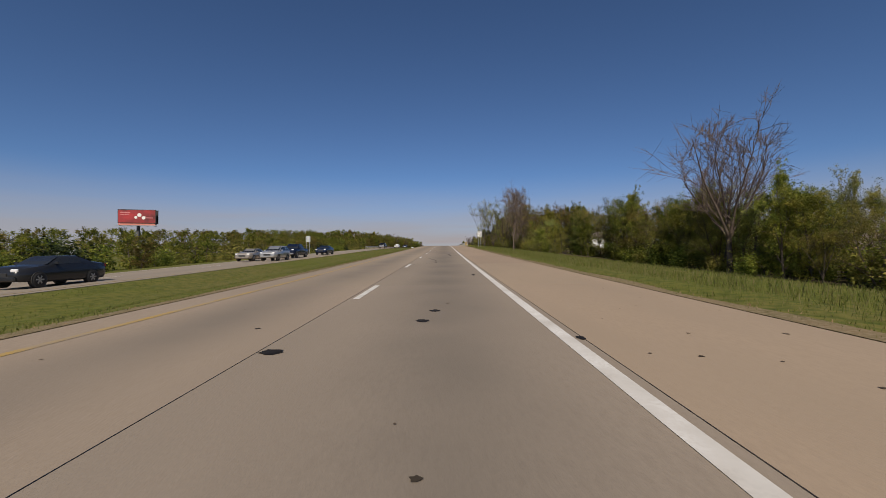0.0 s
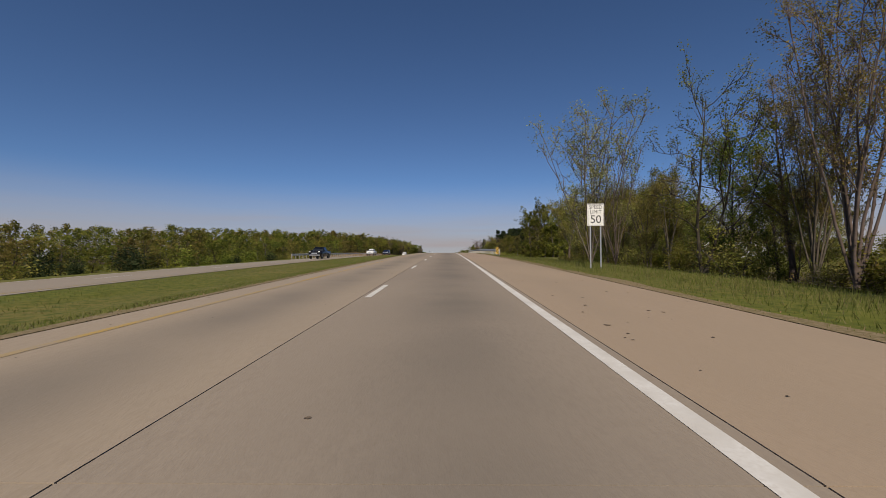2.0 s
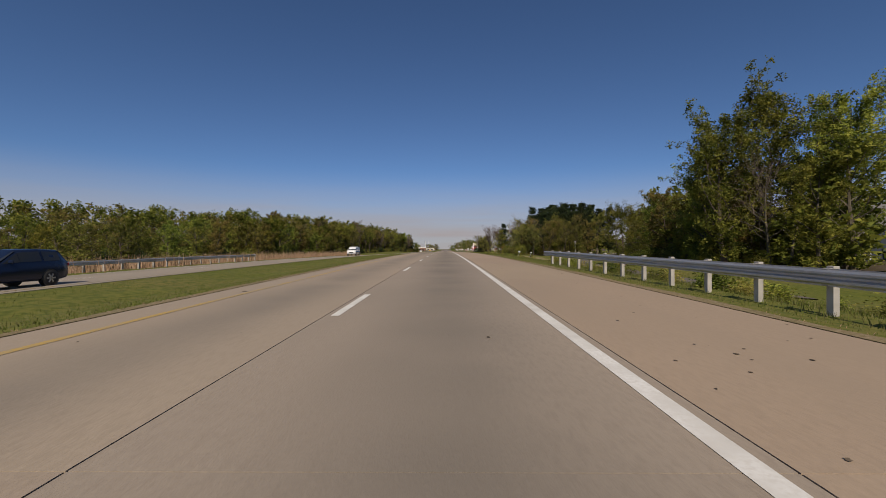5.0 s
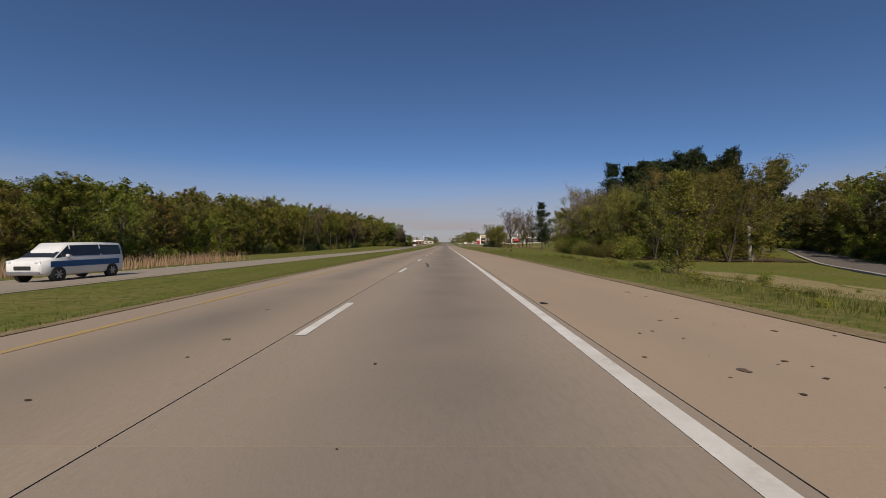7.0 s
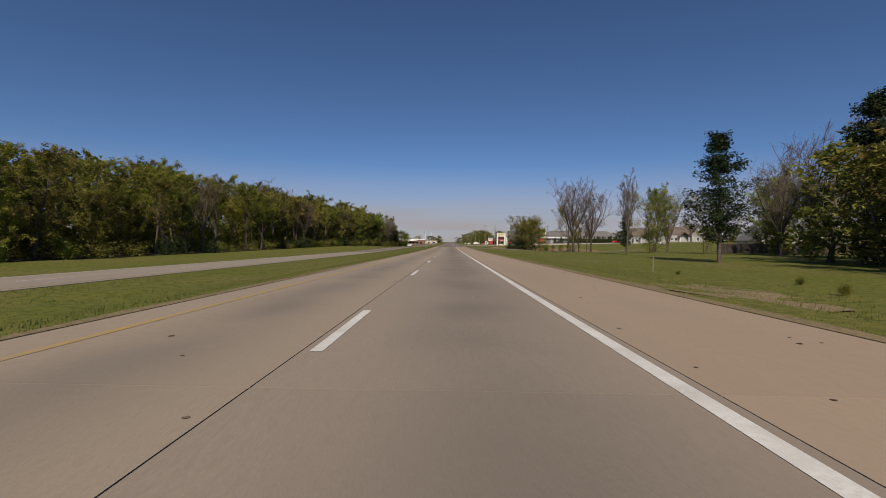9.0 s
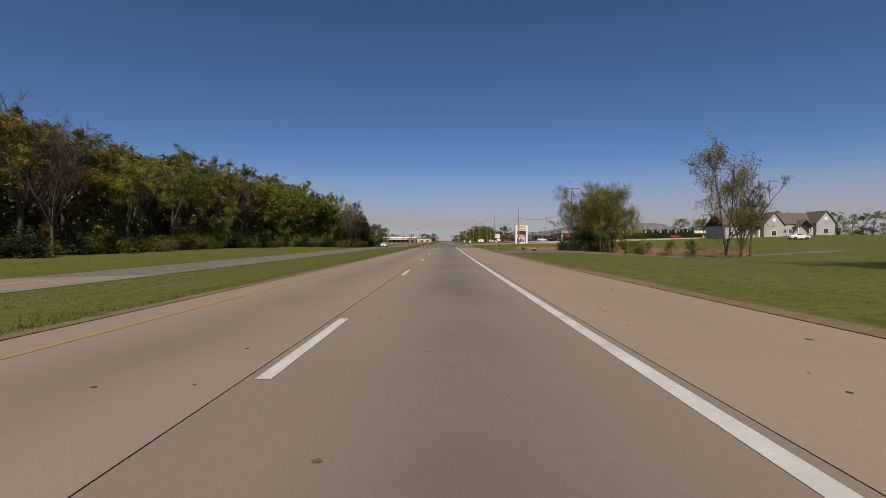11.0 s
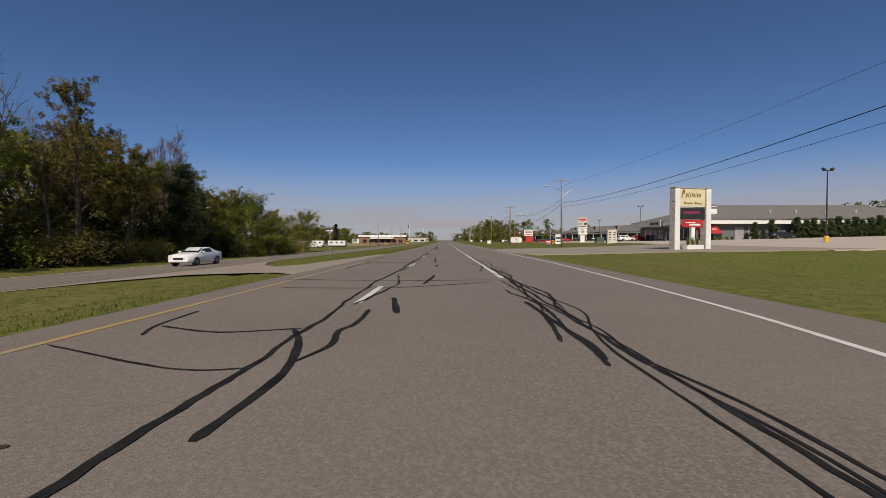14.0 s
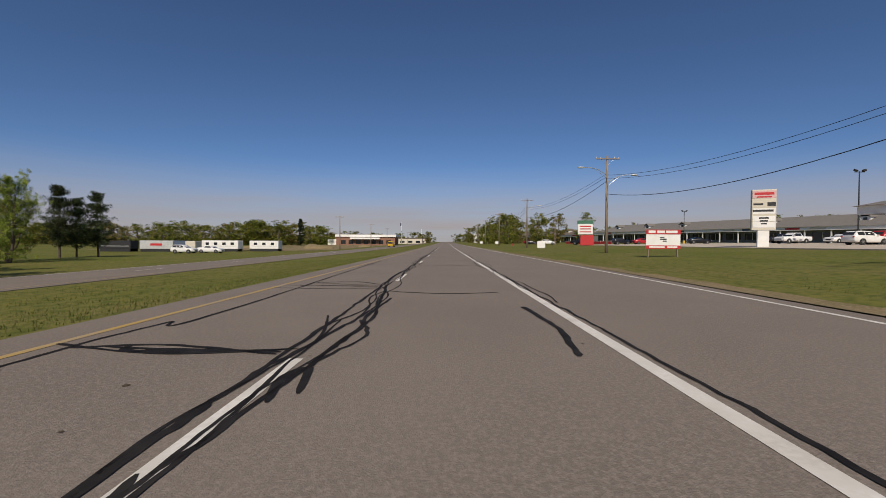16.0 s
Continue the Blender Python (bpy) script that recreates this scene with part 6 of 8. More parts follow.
M["old_asphalt"] = material("old_asphalt", (.135, .116, .1), .9, second=(.1, .088, .08), scale=.5, fine=(.18, .155, .135), fine_scale=30, bump=.4, bump_scale=50)
M["apron"] = material("worn_apron_concrete", (.3, .255, .205), .9, second=(.24, .205, .165), scale=.3, amount=.6, fine=(.34, .29, .235), fine_scale=20, bump=.3, bump_scale=40)
M["drive"] = material("patched_drive", (.17, .15, .13), .92, second=(.1, .09, .085), scale=.45, amount=.7, fine=(.22, .19, .16), fine_scale=26, bump=.4, bump_scale=50)
M["lot"] = material("parking_concrete", (.5, .43, .35), .85, second=(.42, .37, .3), scale=.15, amount=.6, fine=(.46, .4, .33), fine_scale=14, bump=.2, bump_scale=40)
M["lawn_dry"] = material("dry_turf", (.21, .17, .075), .95, second=(.13, .125, .04), scale=.6, fine=(.36, .28, .16), fine_scale=8, bump=.5, bump_scale=15)
for key in ("drive", "apron", "lot", "lawn_dry", "old_asphalt"):
    M[key].node_tree.nodes["Principled BSDF"].inputs["Specular IOR Level"].default_value = 0.12
side = [(14.5, 205), (18, 235), (22.5, 258), (30, 280), (44, 304), (64, 334), (92, 374)]
strip_along("side_road", side, 5.6, M["old_asphalt"], .05, "narrow dark asphalt side road below the highway")
strip_along("kerb", [(x - 2.9, y + .6) for x, y in side], .35, M["post"], .13, "pale concrete kerb along the side road", "kerb", thick=.25)
strip_along("driveway", [(5.5, 458.6), (7.5, 458.7), (12, 460.5), (20, 462.6), (40, 470), (60, 474)], [9.6, 8.6, 6, 4.6, 4.4, 4.4], M["drive"], lambda x: min(.12, .006 + max(0, x - 5.5) * .05), "patched asphalt driveway off the shoulder", "driveway")
strip_along("plaza_entrance", [(7.0, 565.5), (9, 565.5), (12, 565.5), (22, 566), (38, 568)], [27, 26, 25, 23, 30], M["apron"], lambda x: min(.13, .006 + max(0, x - 7) * .06), "wide pale concrete plaza entrance", "driveway")
CX = [(-5.82, 529.5, 556.5), (-6.6, 530.5, 554), (-7.5, 532, 551), (-9, 534, 548), (-10.5, 536, 544.5), (-12, 536.5, 543), (-13.5, 535.5, 545), (-15, 532, 549), (-16.4, 527, 555)]
cv = [(x, a + (b - a) * k / 10, float(land(x, a + (b - a) * k / 10)) + (.07 if -14 < x < -8 else .03 if -16 < x < -5.9 else -.005)) for x, a, b in CX for k in range(11)]
cf = [(c * 11 + k, c * 11 + k + 1, (c + 1) * 11 + k + 1, (c + 1) * 11 + k) for c in range(len(CX) - 1) for k in range(10)]
tagged(mesh_ob("crossover", cv, cf, M["apron"]), "paved crossover flaring through the grass median", "road", kind="structure")
tagged(sheet("parking_lot", np.arange(36, 165, 2.5), np.arange(553, 701, 2.0), lambda X, Y: land(X, Y) + .06, M["lot"], .15), "broad pale concrete parking lot before the shops", "parking lot", kind="structure")
tagged(sheet("dry_bank", np.arange(13, 24, 1.0), np.arange(256, 290, 1.5), lambda X, Y: land(X, Y) + .012 + .02 * np.sin(X * 2 + Y), M["lawn_dry"]), "dry bleached grass bank down to the side road", "grass", kind="structure")
# gravelly rim where grass meets the pavement
rg = np.random.default_rng(21)
for nm, x0, w0, ya, yb in (("gravel_verge", EDGE_R, .55, -20, 451), ("gravel_verge", 7.42, .9, 582, 720), ("gravel_verge", EDGE_L - .4, .4, -20, 480)):
    ob = sheet(nm, [0, .35, .7, 1], long_y(ya, yb, 1.5), lambda X, Y: Y * 0, M["dirt"])
    co = np.array([v.co[:] for v in ob.data.vertices])
    wob = np.interp(co[:, 1], np.arange(ya - 5, yb + 6, 1.5), rg.uniform(.5, 1.5, len(np.arange(ya - 5, yb + 6, 1.5))))
    co[:, 0] = x0 + (co[:, 0] * w0 * wob if x0 > 0 else w0 - (1 - co[:, 0]) * w0 * wob)
    co[:, 2] = land(co[:, 0], co[:, 1]) + .012
    ob.data.vertices.foreach_set("co", co.ravel())
    tagged(ob, "thin gravelly rim along the pavement's edge", "gravel", kind="structure")

# manhole
mh = tagged(empty("manhole", (5.9, 573.6, float(grade(573.6)) + .012)), "round iron manhole cover in a concrete collar", "manhole")
bm = B()
bmesh.ops.create_circle(bm, cap_ends=True, segments=28, radius=.62, matrix=pose(0, 0, .004))
part("collar", bm, M["apron"], mh)
bm = B()
tube(bm, [(0, 0, 0), (0, 0, .03)], .34, 28)
part("cover", bm, M["black"], mh)


# ---------------------------------------------------------------- poles and wires
def utility_pole(x, y, h, lamps=(), arm=True, lean=0.0, label="weathered wooden utility pole with a crossarm"):
    po = tagged(empty("utility_pole", spot(x, y)), label, "utility pole", "utility poles")
    part("pole", tube(B(), [(0, 0, -.8), (lean * .5, 0, h * .5), (lean, 0, h)], [.17, .145, .11], 10), M["wood_pole"], po, smooth=True)
    if arm:
        part("crossarm", box(B(), (2.6, .11, .12), (lean, -.12, h - .35), bevel=.015), M["wood_pole"], po)
        for dx in (-1.2, -.75, .75, 1.2):
            part("insulator", tube(B(), [(lean + dx, -.12, h - .29), (lean + dx, -.12, h - .12)], [.045, .03], 8), M["bare_alu"], po)
        part("brace", tube(B(), [(lean - .7, -.1, h - .4), (lean, -.05, h - 1.1), (lean + .7, -.1, h - .4)], .018, 5), M["galv"], po)
    for s, hh, reach in lamps:
        arm_ = part("lamp_arm", tube(B(), [(lean * .8, 0, hh - .7), (lean + s * reach * .4, -.1, hh - .1), (lean + s * reach * .75, -.15, hh + .1), (lean + s * reach, -.15, hh + .12)], .04, 7), M["galv"], po)
        part("stay", tube(B(), [(lean * .8, 0, hh - 1.1), (lean + s * reach * .55, -.1, hh)], .018, 5), M["galv"], po)
        bm = B()
        bmesh.ops.create_uvsphere(bm, u_segments=12, v_segments=8, radius=1.0, matrix=pose(lean + s * (reach + .3), -.15, hh + .1) @ Matrix.Diagonal((.42, .17, .1, 1)))
        part("luminaire", bm, M["bare_alu"], arm_, smooth=True)
    return po


POLES = [(24.6, 491.2, 13.4), (20.2, 527, 11.6), (20.9, 590, 12.2), (17.4, 628, 10.6), (17.0, 671, 10.4), (16.6, 714, 10.2), (16.4, 757, 10.2), (16.2, 800, 10)]
utility_pole(*POLES[0], label="tall wooden utility pole half hidden by a tree")
utility_pole(*POLES[1], arm=False, label="plain weathered wooden pole on the verge")
for q, p in enumerate(POLES[2:]):
    utility_pole(*p, lean=-.12 if q == 0 else 0.0, lamps=((-1, p[2] - 1.4, 2.6), (1, p[2] - 2.2, 2.6)) if q in (0, 1) else ((-1, p[2] - 1.6, 2.4),) if q % 2 else ((1, p[2] - 1.6, 2.4),), label="wooden utility pole with street lamp arms")
top = [Vector((x, y, float(land(x, y)) + h)) for x, y, h in POLES]


def wire(a, b, sag, r=.014, label="thin black overhead wire between poles"):
    bm = B()
    n = 18
    pts = [a.lerp(b, k / n) - Vector((0, 0, sag * 4 * (k / n) * (1 - k / n))) for k in range(n + 1)]
    tube(bm, pts, r, 5)
    return tagged(part("overhead_wire", bm, M["black"], None, smooth=True), label, "wire", "overhead wires")


def hang(k, h):
    """A point on a pole, h over the road beside it."""
    return Vector((POLES[k][0] - .15, POLES[k][1], float(grade(POLES[k][1])) + h))


wire(hang(0, 7.0), hang(1, 7.75), 1.0, .026, "heavy black communication cable between poles")
wire(hang(1, 7.75), hang(2, 8.2), .9, .026, "heavy black communication cable between poles")
wire(hang(1, 6.9), hang(2, 7.5), .7, .013)
wire(hang(0, 13.0), hang(2, 11.3), 1.6, .011)
for k in range(2, len(POLES) - 1):
    wire(hang(k, 8.0), hang(k + 1, 6.7), 1.9 if k == 2 else 1.2, .026, "heavy black communication cable between poles")
    for dz in (0, .35):
        wire(hang(k, 8.5 + dz), hang(k + 1, 8.4 + dz), 1.5 if k == 2 else 1.0, .016)
post2 = tagged(empty("utility_pole", spot(30.5, 700)), "plain wooden service pole in the lot", "utility pole", "utility poles")
part("pole", tube(B(), [(0, 0, -.5), (0, 0, 8)], [.14, .1], 8), M["wood_pole"], post2)


def lot_lamp(x, y, h):
    lp = tagged(empty("parking_lamp", spot(x, y)), "dark steel parking-lot lamp with two heads", "lamp post", "parking lamps")
    part("base", tube(B(), [(0, 0, -.2), (0, 0, .8), (0, 0, .9)], [.3, .3, .24], 12), M["marker_yellow"], lp, "yellow painted concrete base")
    part("pole", tube(B(), [(0, 0, .6), (0, 0, h)], [.1, .07], 8), M["black"], lp)
    part("head_bar", box(B(), (1.5, .1, .1), (0, 0, h - .1), bevel=.02), M["black"], lp)
    for s in (-1, 1):
        part("head", box(B(), (.5, .34, .3), (s * .62, -.08, h + .12), (25, s * -20, 0), bevel=.05), M["black"], lp)
    return lp


for x, y, h in ((55, 575, 10.4), (96, 566, 8.5), (59.5, 643, 10.5), (70, 706, 9.5)):
    lot_lamp(x, y, h)


# ---------------------------------------------------------------- buildings
def quad(bm, *c):
    return bm.faces.new([bm.verts.new(p) for p in c])


def gable_roof(bm, x0, x1, y0, y1, eave, ridge, axis="x", over=.4, thick=.18):
    """A pitched roof slab with thickness; the ridge runs along axis."""
    if axis == "x":
        ym = (y0 + y1) / 2
        prof = [(y0 - over, eave - .12), (ym, ridge), (y1 + over, eave - .12)]
        a = [(x0 - over, p, z) for p, z in prof] + [(x0 - over, p, z - thick) for p, z in prof[::-1]]
        b = [(x1 + over, *p[1:]) for p in a]
    else:
        xm = (x0 + x1) / 2
        prof = [(x0 - over, eave - .12), (xm, ridge), (x1 + over, eave - .12)]
        a = [(p, y0 - over, z) for p, z in prof] + [(p, y0 - over, z - thick) for p, z in prof[::-1]]
        b = [(p[0], y1 + over, p[2]) for p in a]
    va, vb = [bm.verts.new(p) for p in a], [bm.verts.new(p) for p in b]
    n = len(va)
    for k in range(n):
        bm.faces.new((va[k], va[(k + 1) % n], vb[(k + 1) % n], vb[k]))
    bm.faces.new(va[::-1])
    bm.faces.new(vb)
    return bm


def window(parent, x, z, w, h, y, frame_mat, name="window", rz=0, at=None):
    """A framed window on a wall facing -y (or turned by at, a matrix)."""
    mtx = at or Matrix()
    bm = B()
    for dx, dz, ww, hh in ((0, h / 2, w + .16, .1), (0, -h / 2, w + .16, .12), (-w / 2, 0, .1, h), (w / 2, 0, .1, h), (0, 0, .05, h)):
        box(bm, (ww, .1, hh), (x + dx, y - .03, z + dz), m=mtx)
    wn_ = part(name, bm, frame_mat, parent)
    part("pane", box(B(), (w, .03, h), (x, y - .015, z), m=mtx), M["glass"], wn_)
    return wn_


def wall_box(bm, x0, x1, y0, y1, z0, z1):
    return box(bm, (x1 - x0, y1 - y0, z1 - z0), ((x0 + x1) / 2, (y0 + y1) / 2, (z0 + z1) / 2))


M["siding_blue"] = material("blue_grey_siding", (.07, .1, .15), .8, second=(.055, .08, .125), scale=1.0, bump=.2, bump_scale=6, stretch=(.2, .2, 8))
M["cream"] = material("cream_siding", (.62, .57, .47), .8, second=(.52, .48, .4), scale=.8, bump=.2, bump_scale=6, stretch=(.2, .2, 6))
M["brown_roof"] = material("brown_shingles", (.14, .105, .085), .9, second=(.1, .08, .065), scale=1.5, fine=(.18, .14, .11), fine_scale=8, bump=.4)
M["mall_roof"] = material("weathered_grey_shingles", (.17, .155, .14), .9, second=(.135, .125, .115), scale=.6, fine=(.2, .185, .165), fine_scale=9, bump=.4, stretch=(1, 1, 3))
M["shop_wall"] = material("slate_grey_panel", (.13, .135, .14), .7, second=(.1, .105, .11), scale=.5, bump=.1)
M["brickred"] = material("red_brown_brick", (.24, .12, .08), .85, second=(.18, .09, .065), scale=.8, fine=(.3, .16, .11), fine_scale=9, bump=.3)

# two-storey house with a chimney
z0 = -1.5
h1 = tagged(empty("house", (0, 0, float(grade(254)))), "blue-grey two-storey house with a tan chimney", "house")
M["siding_dark"] = material("slate_blue_siding", (.028, .036, .05), .8, second=(.022, .028, .038), scale=.8, bump=.2, bump_scale=6, stretch=(.2, .2, 6))
bm = wall_box(B(), 62, 80, 250, 259, z0 - 1, 4.5)
part("wall", bm, M["siding_dark"], h1)
part("roof", gable_roof(B(), 62, 80, 250, 259, 4.6, 8.1), M["roof"], h1)
part("chimney", wall_box(B(), 59.8, 61.7, 249.6, 251.4, z0 - 1, 6.5), M["brick"], h1)
part("flue", wall_box(B(), 64.6, 65.8, 254, 255.2, 7, 9.2), M["brickred"], h1)
bm = wall_box(B(), 80.2, 87, 246, 259, z0 - 1, 4.4)
quad(bm, (80.2, 246, 4.4), (87, 246, 4.4), (83.6, 246, 8.6))
part("wing_wall", bm, M["siding_dark"], h1)
part("wing_roof", gable_roof(B(), 80.2, 87, 246, 259, 4.5, 8.9, "y"), M["roof"], h1)
for s, x in ((-1, 80.0), (1, 87.2)):
    part("barge_board", tube(B(), [(83.6, 245.5, 8.85), (83.6 + (x - 83.6) * 1.08, 245.5, 4.3)], .13, 4), M["white"], h1)
part("porch_roof", gable_roof(B(), 67.5, 73.5, 246.5, 250, 0.6, 2.4, "y"), paint("mossy_roof", (.1, .13, .09), .9), h1)
for x in (67.9, 70.5, 73.1):
    part("porch_post", wall_box(B(), x - .09, x + .09, 246.6, 246.8, z0, .6), M["white"], h1)
for x in (65, 70, 75.5):
    window(h1, x, 2.8, 1.5, 1.5, 249.95, M["white"])
for x in (64.5, 77):
    window(h1, x, -.1, 1.5, 1.4, 249.95, M["white"])
window(h1, 83.6, 2.8, 1.6, 1.6, 245.95, M["white"])
h2 = tagged(empty("house", (0, 0, float(grade(254)))), "white house with a dark shingled roof behind trees", "house", "houses behind the trees")
part("wall", wall_box(B(), 101, 116, 240, 250, -2.4, 4.6), M["white"], h2)
part("roof", gable_roof(B(), 101, 116, 240, 250, 4.7, 9.0), M["roof"], h2)
for x in (103.5, 107, 111):
    window(h2, x, 2.4, 1.3, 1.5, 239.95, M["black"])
part("garage_door", box(B(), (4.6, .08, 2.3), (107.5, 239.95, -.2), bevel=.02), M["cream"], h2)
h3 = tagged(empty("house", (0, 0, float(grade(200)))), "cream house glimpsed through the trees", "house", "houses behind the trees")
part("wall", wall_box(B(), 62, 78, 176, 186, -2.4, 2.6), M["white"], h3)
part("roof", gable_roof(B(), 62, 78, 176, 186, 2.7, 5.2), M["brown_roof"], h3)
for x in (65, 69, 74):
    window(h3, x, .9, 1.5, 1.3, 175.95, M["black"])
h3b = tagged(empty("house", (24, 30, float(grade(60)) - 1.9)), "tan house with a brown roof behind the tree belt", "house", "houses behind the trees")
part("wall", wall_box(B(), 34, 48, 30, 40, -2.4, 1.6), M["cream"], h3b)
part("roof", gable_roof(B(), 34, 48, 30, 40, 1.7, 4.4), M["brown_roof"], h3b)
for x in (37, 41, 45):
    window(h3b, x, .2, 1.4, 1.2, 29.95, M["white"])
shed = tagged(empty("shed", spot(53, 294)), "small cream shed among the trees", "shed")
part("wall", wall_box(B(), -1.4, 1.4, -1.2, 1.2, -.3, 2.2), M["cream"], shed)
part("roof", gable_roof(B(), -1.4, 1.4, -1.2, 1.2, 2.25, 3.1, "y", .25, .1), M["brown_roof"], shed)
# paling fence and house behind the lawn
fn = tagged(empty("fence", (0, 0, 0)), "dark stained board fence along the lawn", "fence")
for k in range(60):
    x = 50 + k * .62
    part("board", wall_box(B(), x, x + .58, 414, 414.05, float(land(x, 414)) - .1, float(land(x, 414)) + 1.75), M["fence"] if "fence" in M else M.setdefault("fence", material("dark_fence_boards", (.06, .05, .045), .9, second=(.08, .065, .055), scale=2, spread=.2, bump=.2)), fn)
h4 = tagged(empty("house", (24, 22, float(grade(440)) - 1.2)), "steep-gabled pale house behind bare trees", "house", "houses behind the trees")
bm = wall_box(B(), 62, 74, 430, 440, -.5, 4.5)
quad(bm, (62, 430, 4.5), (74, 430, 4.5), (68, 430, 10))
part("wall", bm, M["cream"], h4)
part("roof", gable_roof(B(), 62, 74, 430, 440, 4.5, 10.4, "y"), M["roof"], h4)
window(h4, 68, 5.4, 1.3, 1.6, 429.95, M["white"])

M["pale_siding"] = material("pale_grey_siding", (.42, .41, .39), .8, second=(.34, .33, .32), scale=.8, bump=.2, bump_scale=6, stretch=(.2, .2, 6))
# apartments beyond the reeds
for q, (x, y) in enumerate(((87, 540), (110, 548))):
    ap = tagged(empty("apartment_house", (x, y, float(land(x, y)))), "pale low apartment house with dark gabled roof", "apartment house", "apartment houses")
    bm = wall_box(B(), 0, 18, 0, 10, -1, 4.0)
    part("wall", bm, M["pale_siding"], ap)
    part("roof", gable_roof(B(), 0, 18, 0, 10, 4.1, 7.8), M["brown_roof"], ap)
    bm = wall_box(B(), 10.5, 16.5, -2, 1, -1, 4.2)
    quad(bm, (10.5, -2, 4.2), (16.5, -2, 4.2), (13.5, -2, 8.0))
    part("gable_wall", bm, M["pale_siding"], ap)
    part("gable_roof", gable_roof(B(), 10.5, 16.5, -2, 5, 4.2, 8.2, "y", .4), M["brown_roof"], ap)
    window(ap, 13.5, 1.6, 1.5, 1.5, -2.02, M["white"])
    part("gable_vent", wall_box(B(), 13.0, 14.0, -2.08, -2.0, 5.2, 6.2), M["white"], ap)
    part("entry_roof", gable_roof(B(), 4.5, 9.5, -2, 1, 2.9, 5.3, "y", .3), M["brown_roof"], ap)
    for x_ in (1.8, 3.6):
        window(ap, x_, 1.5, 1.2, 1.3, -.02, M["white"])
    for x_ in (4.8, 9.2):
        part("column", wall_box(B(), x_ - .15, x_ + .15, -1.9, -1.6, -.5, 2.9), M["white"], ap)

# shop building with the red awning
gz = float(grade(608))
s1 = tagged(empty("shop_building", (0, 0, gz)), "long grey shop building with hipped shingle roof and red awning", "shop building")
part("wall", wall_box(B(), 56.4, 109.5, 609, 636, -.5, 5.4), M["shop_wall"], s1)
part("fascia", wall_box(B(), 54.4, 129.5, 607.4, 638, 5.2, 6.3), M["white"], s1)
bm = B()
e, r_ = 6.3, 10.6
c = [(54.0, 607, e), (111.5, 607, e), (111.5, 638.4, e), (54.0, 638.4, e)]
rd = [(69, 622.7, r_), (106, 622.7, r_)]
quad(bm, c[0], c[1], rd[1], rd[0])
quad(bm, c[1], c[2], rd[1])
quad(bm, c[2], c[3], rd[0], rd[1])
quad(bm, c[3], c[0], rd[0])
quad(bm, *c[::-1])
part("roof", bm, M["mall_roof"], s1)
part("shop_front", wall_box(B(), 56.34, 56.42, 609.6, 634.5, .4, 4.7), paint("dark_front", (.035, .038, .045), .5), s1, "dark glazed shop front")
part("pillar", wall_box(B(), 54.5, 55.3, 607.5, 608.3, -.5, 5.2), M["white"], s1)
for k in range(9):
    y = 611 + k * 2.7
    if k == 4:
        part("door", wall_box(B(), 56.3, 56.38, y - .5, y + .5, 1.2, 3.7), M["glass"], s1)
        part("door_frame", wall_box(B(), 56.26, 56.39, y - .62, y - .5, 1.2, 3.8), M["white"], s1)
        continue
    pn = part("window", wall_box(B(), 56.3, 56.38, y - 1.1, y + 1.1, 2.0, 4.3), M["glass"], s1)
    part("mullion", wall_box(B(), 56.24, 56.3, y - .05, y + .05, 2.0, 4.3), M["white"], pn)
part("shop_sign", wall_box(B(), 53.9, 54.2, 620, 626, 5.0, 6.6), M["cream"], s1)
for k in range(2):
    part("lettering", wall_box(B(), 53.86, 53.9, 620.8 + k * 2.4, 622.8 + k * 2.4, 5.5, 6.1), M["black"], s1)
bm = B()
quad(bm, (56.8, 608.9, 5.0), (60.6, 608.9, 5.0), (60.6, 606.6, 3.4), (56.8, 606.6, 3.4))
quad(bm, (56.8, 606.6, 3.4), (60.6, 606.6, 3.4), (60.6, 606.6, 3.0), (56.8, 606.6, 3.0))
quad(bm, (56.8, 608.9, 5.0), (56.8, 606.6, 3.4), (56.8, 606.6, 3.0), (56.8, 608.9, 3.0))
quad(bm, (60.6, 608.9, 5.0), (60.6, 606.6, 3.4), (60.6, 606.6, 3.0), (60.6, 608.9, 3.0))
aw = part("awning", bm, M["red"], s1, "red fabric awning")
bars(aw, [(58.0, 3.95, 1.0, .26), (59.4, 3.95, 1.0, .26)], M["white"], 607.35)
for x in (57.8, 59.6, 61.4):
    part("window", wall_box(B(), x - .7, x + .7, 608.9, 608.98, 1.4, 3.2), M["glass"], s1)
for x in (66, 69):
    part("panel", wall_box(B(), x - 1, x + 1, 608.85, 608.97, 1.0, 4.6), paint("grey_panel", (.3, .3, .31), .6), s1)
dm = part("dormer", wall_box(B(), 60.0, 63.0, 612, 615, 7.2, 9.4), M["white"], s1)
part("dormer_roof", gable_roof(B(), 60.0, 63.0, 612, 615, 9.3, 10.1, "x", .25, .12), M["mall_roof"], s1)
part("dormer_window", wall_box(B(), 59.93, 60.0, 613, 614, 7.9, 8.9), M["glass"], dm)
for k, x in enumerate((76, 82, 89, 96, 104, 112)):
    part("vent", tube(B(), [(x, 613, 7.5), (x, 613, 8.7)], .16, 6), M["bare_alu"], s1)
for k in range(25):
    x = (67.5, 71.5)[k] if k < 2 else 73.5 + k * 1.75
    plant("arborvitae", x, 606.2, 4.4 * (.88 + .25 * ((k * 7) % 5) / 5), wide=1.25)
for k in range(5):
    plant("shrub", 57.3 + k * 1.25, 605.6, .9, wide=1.1)


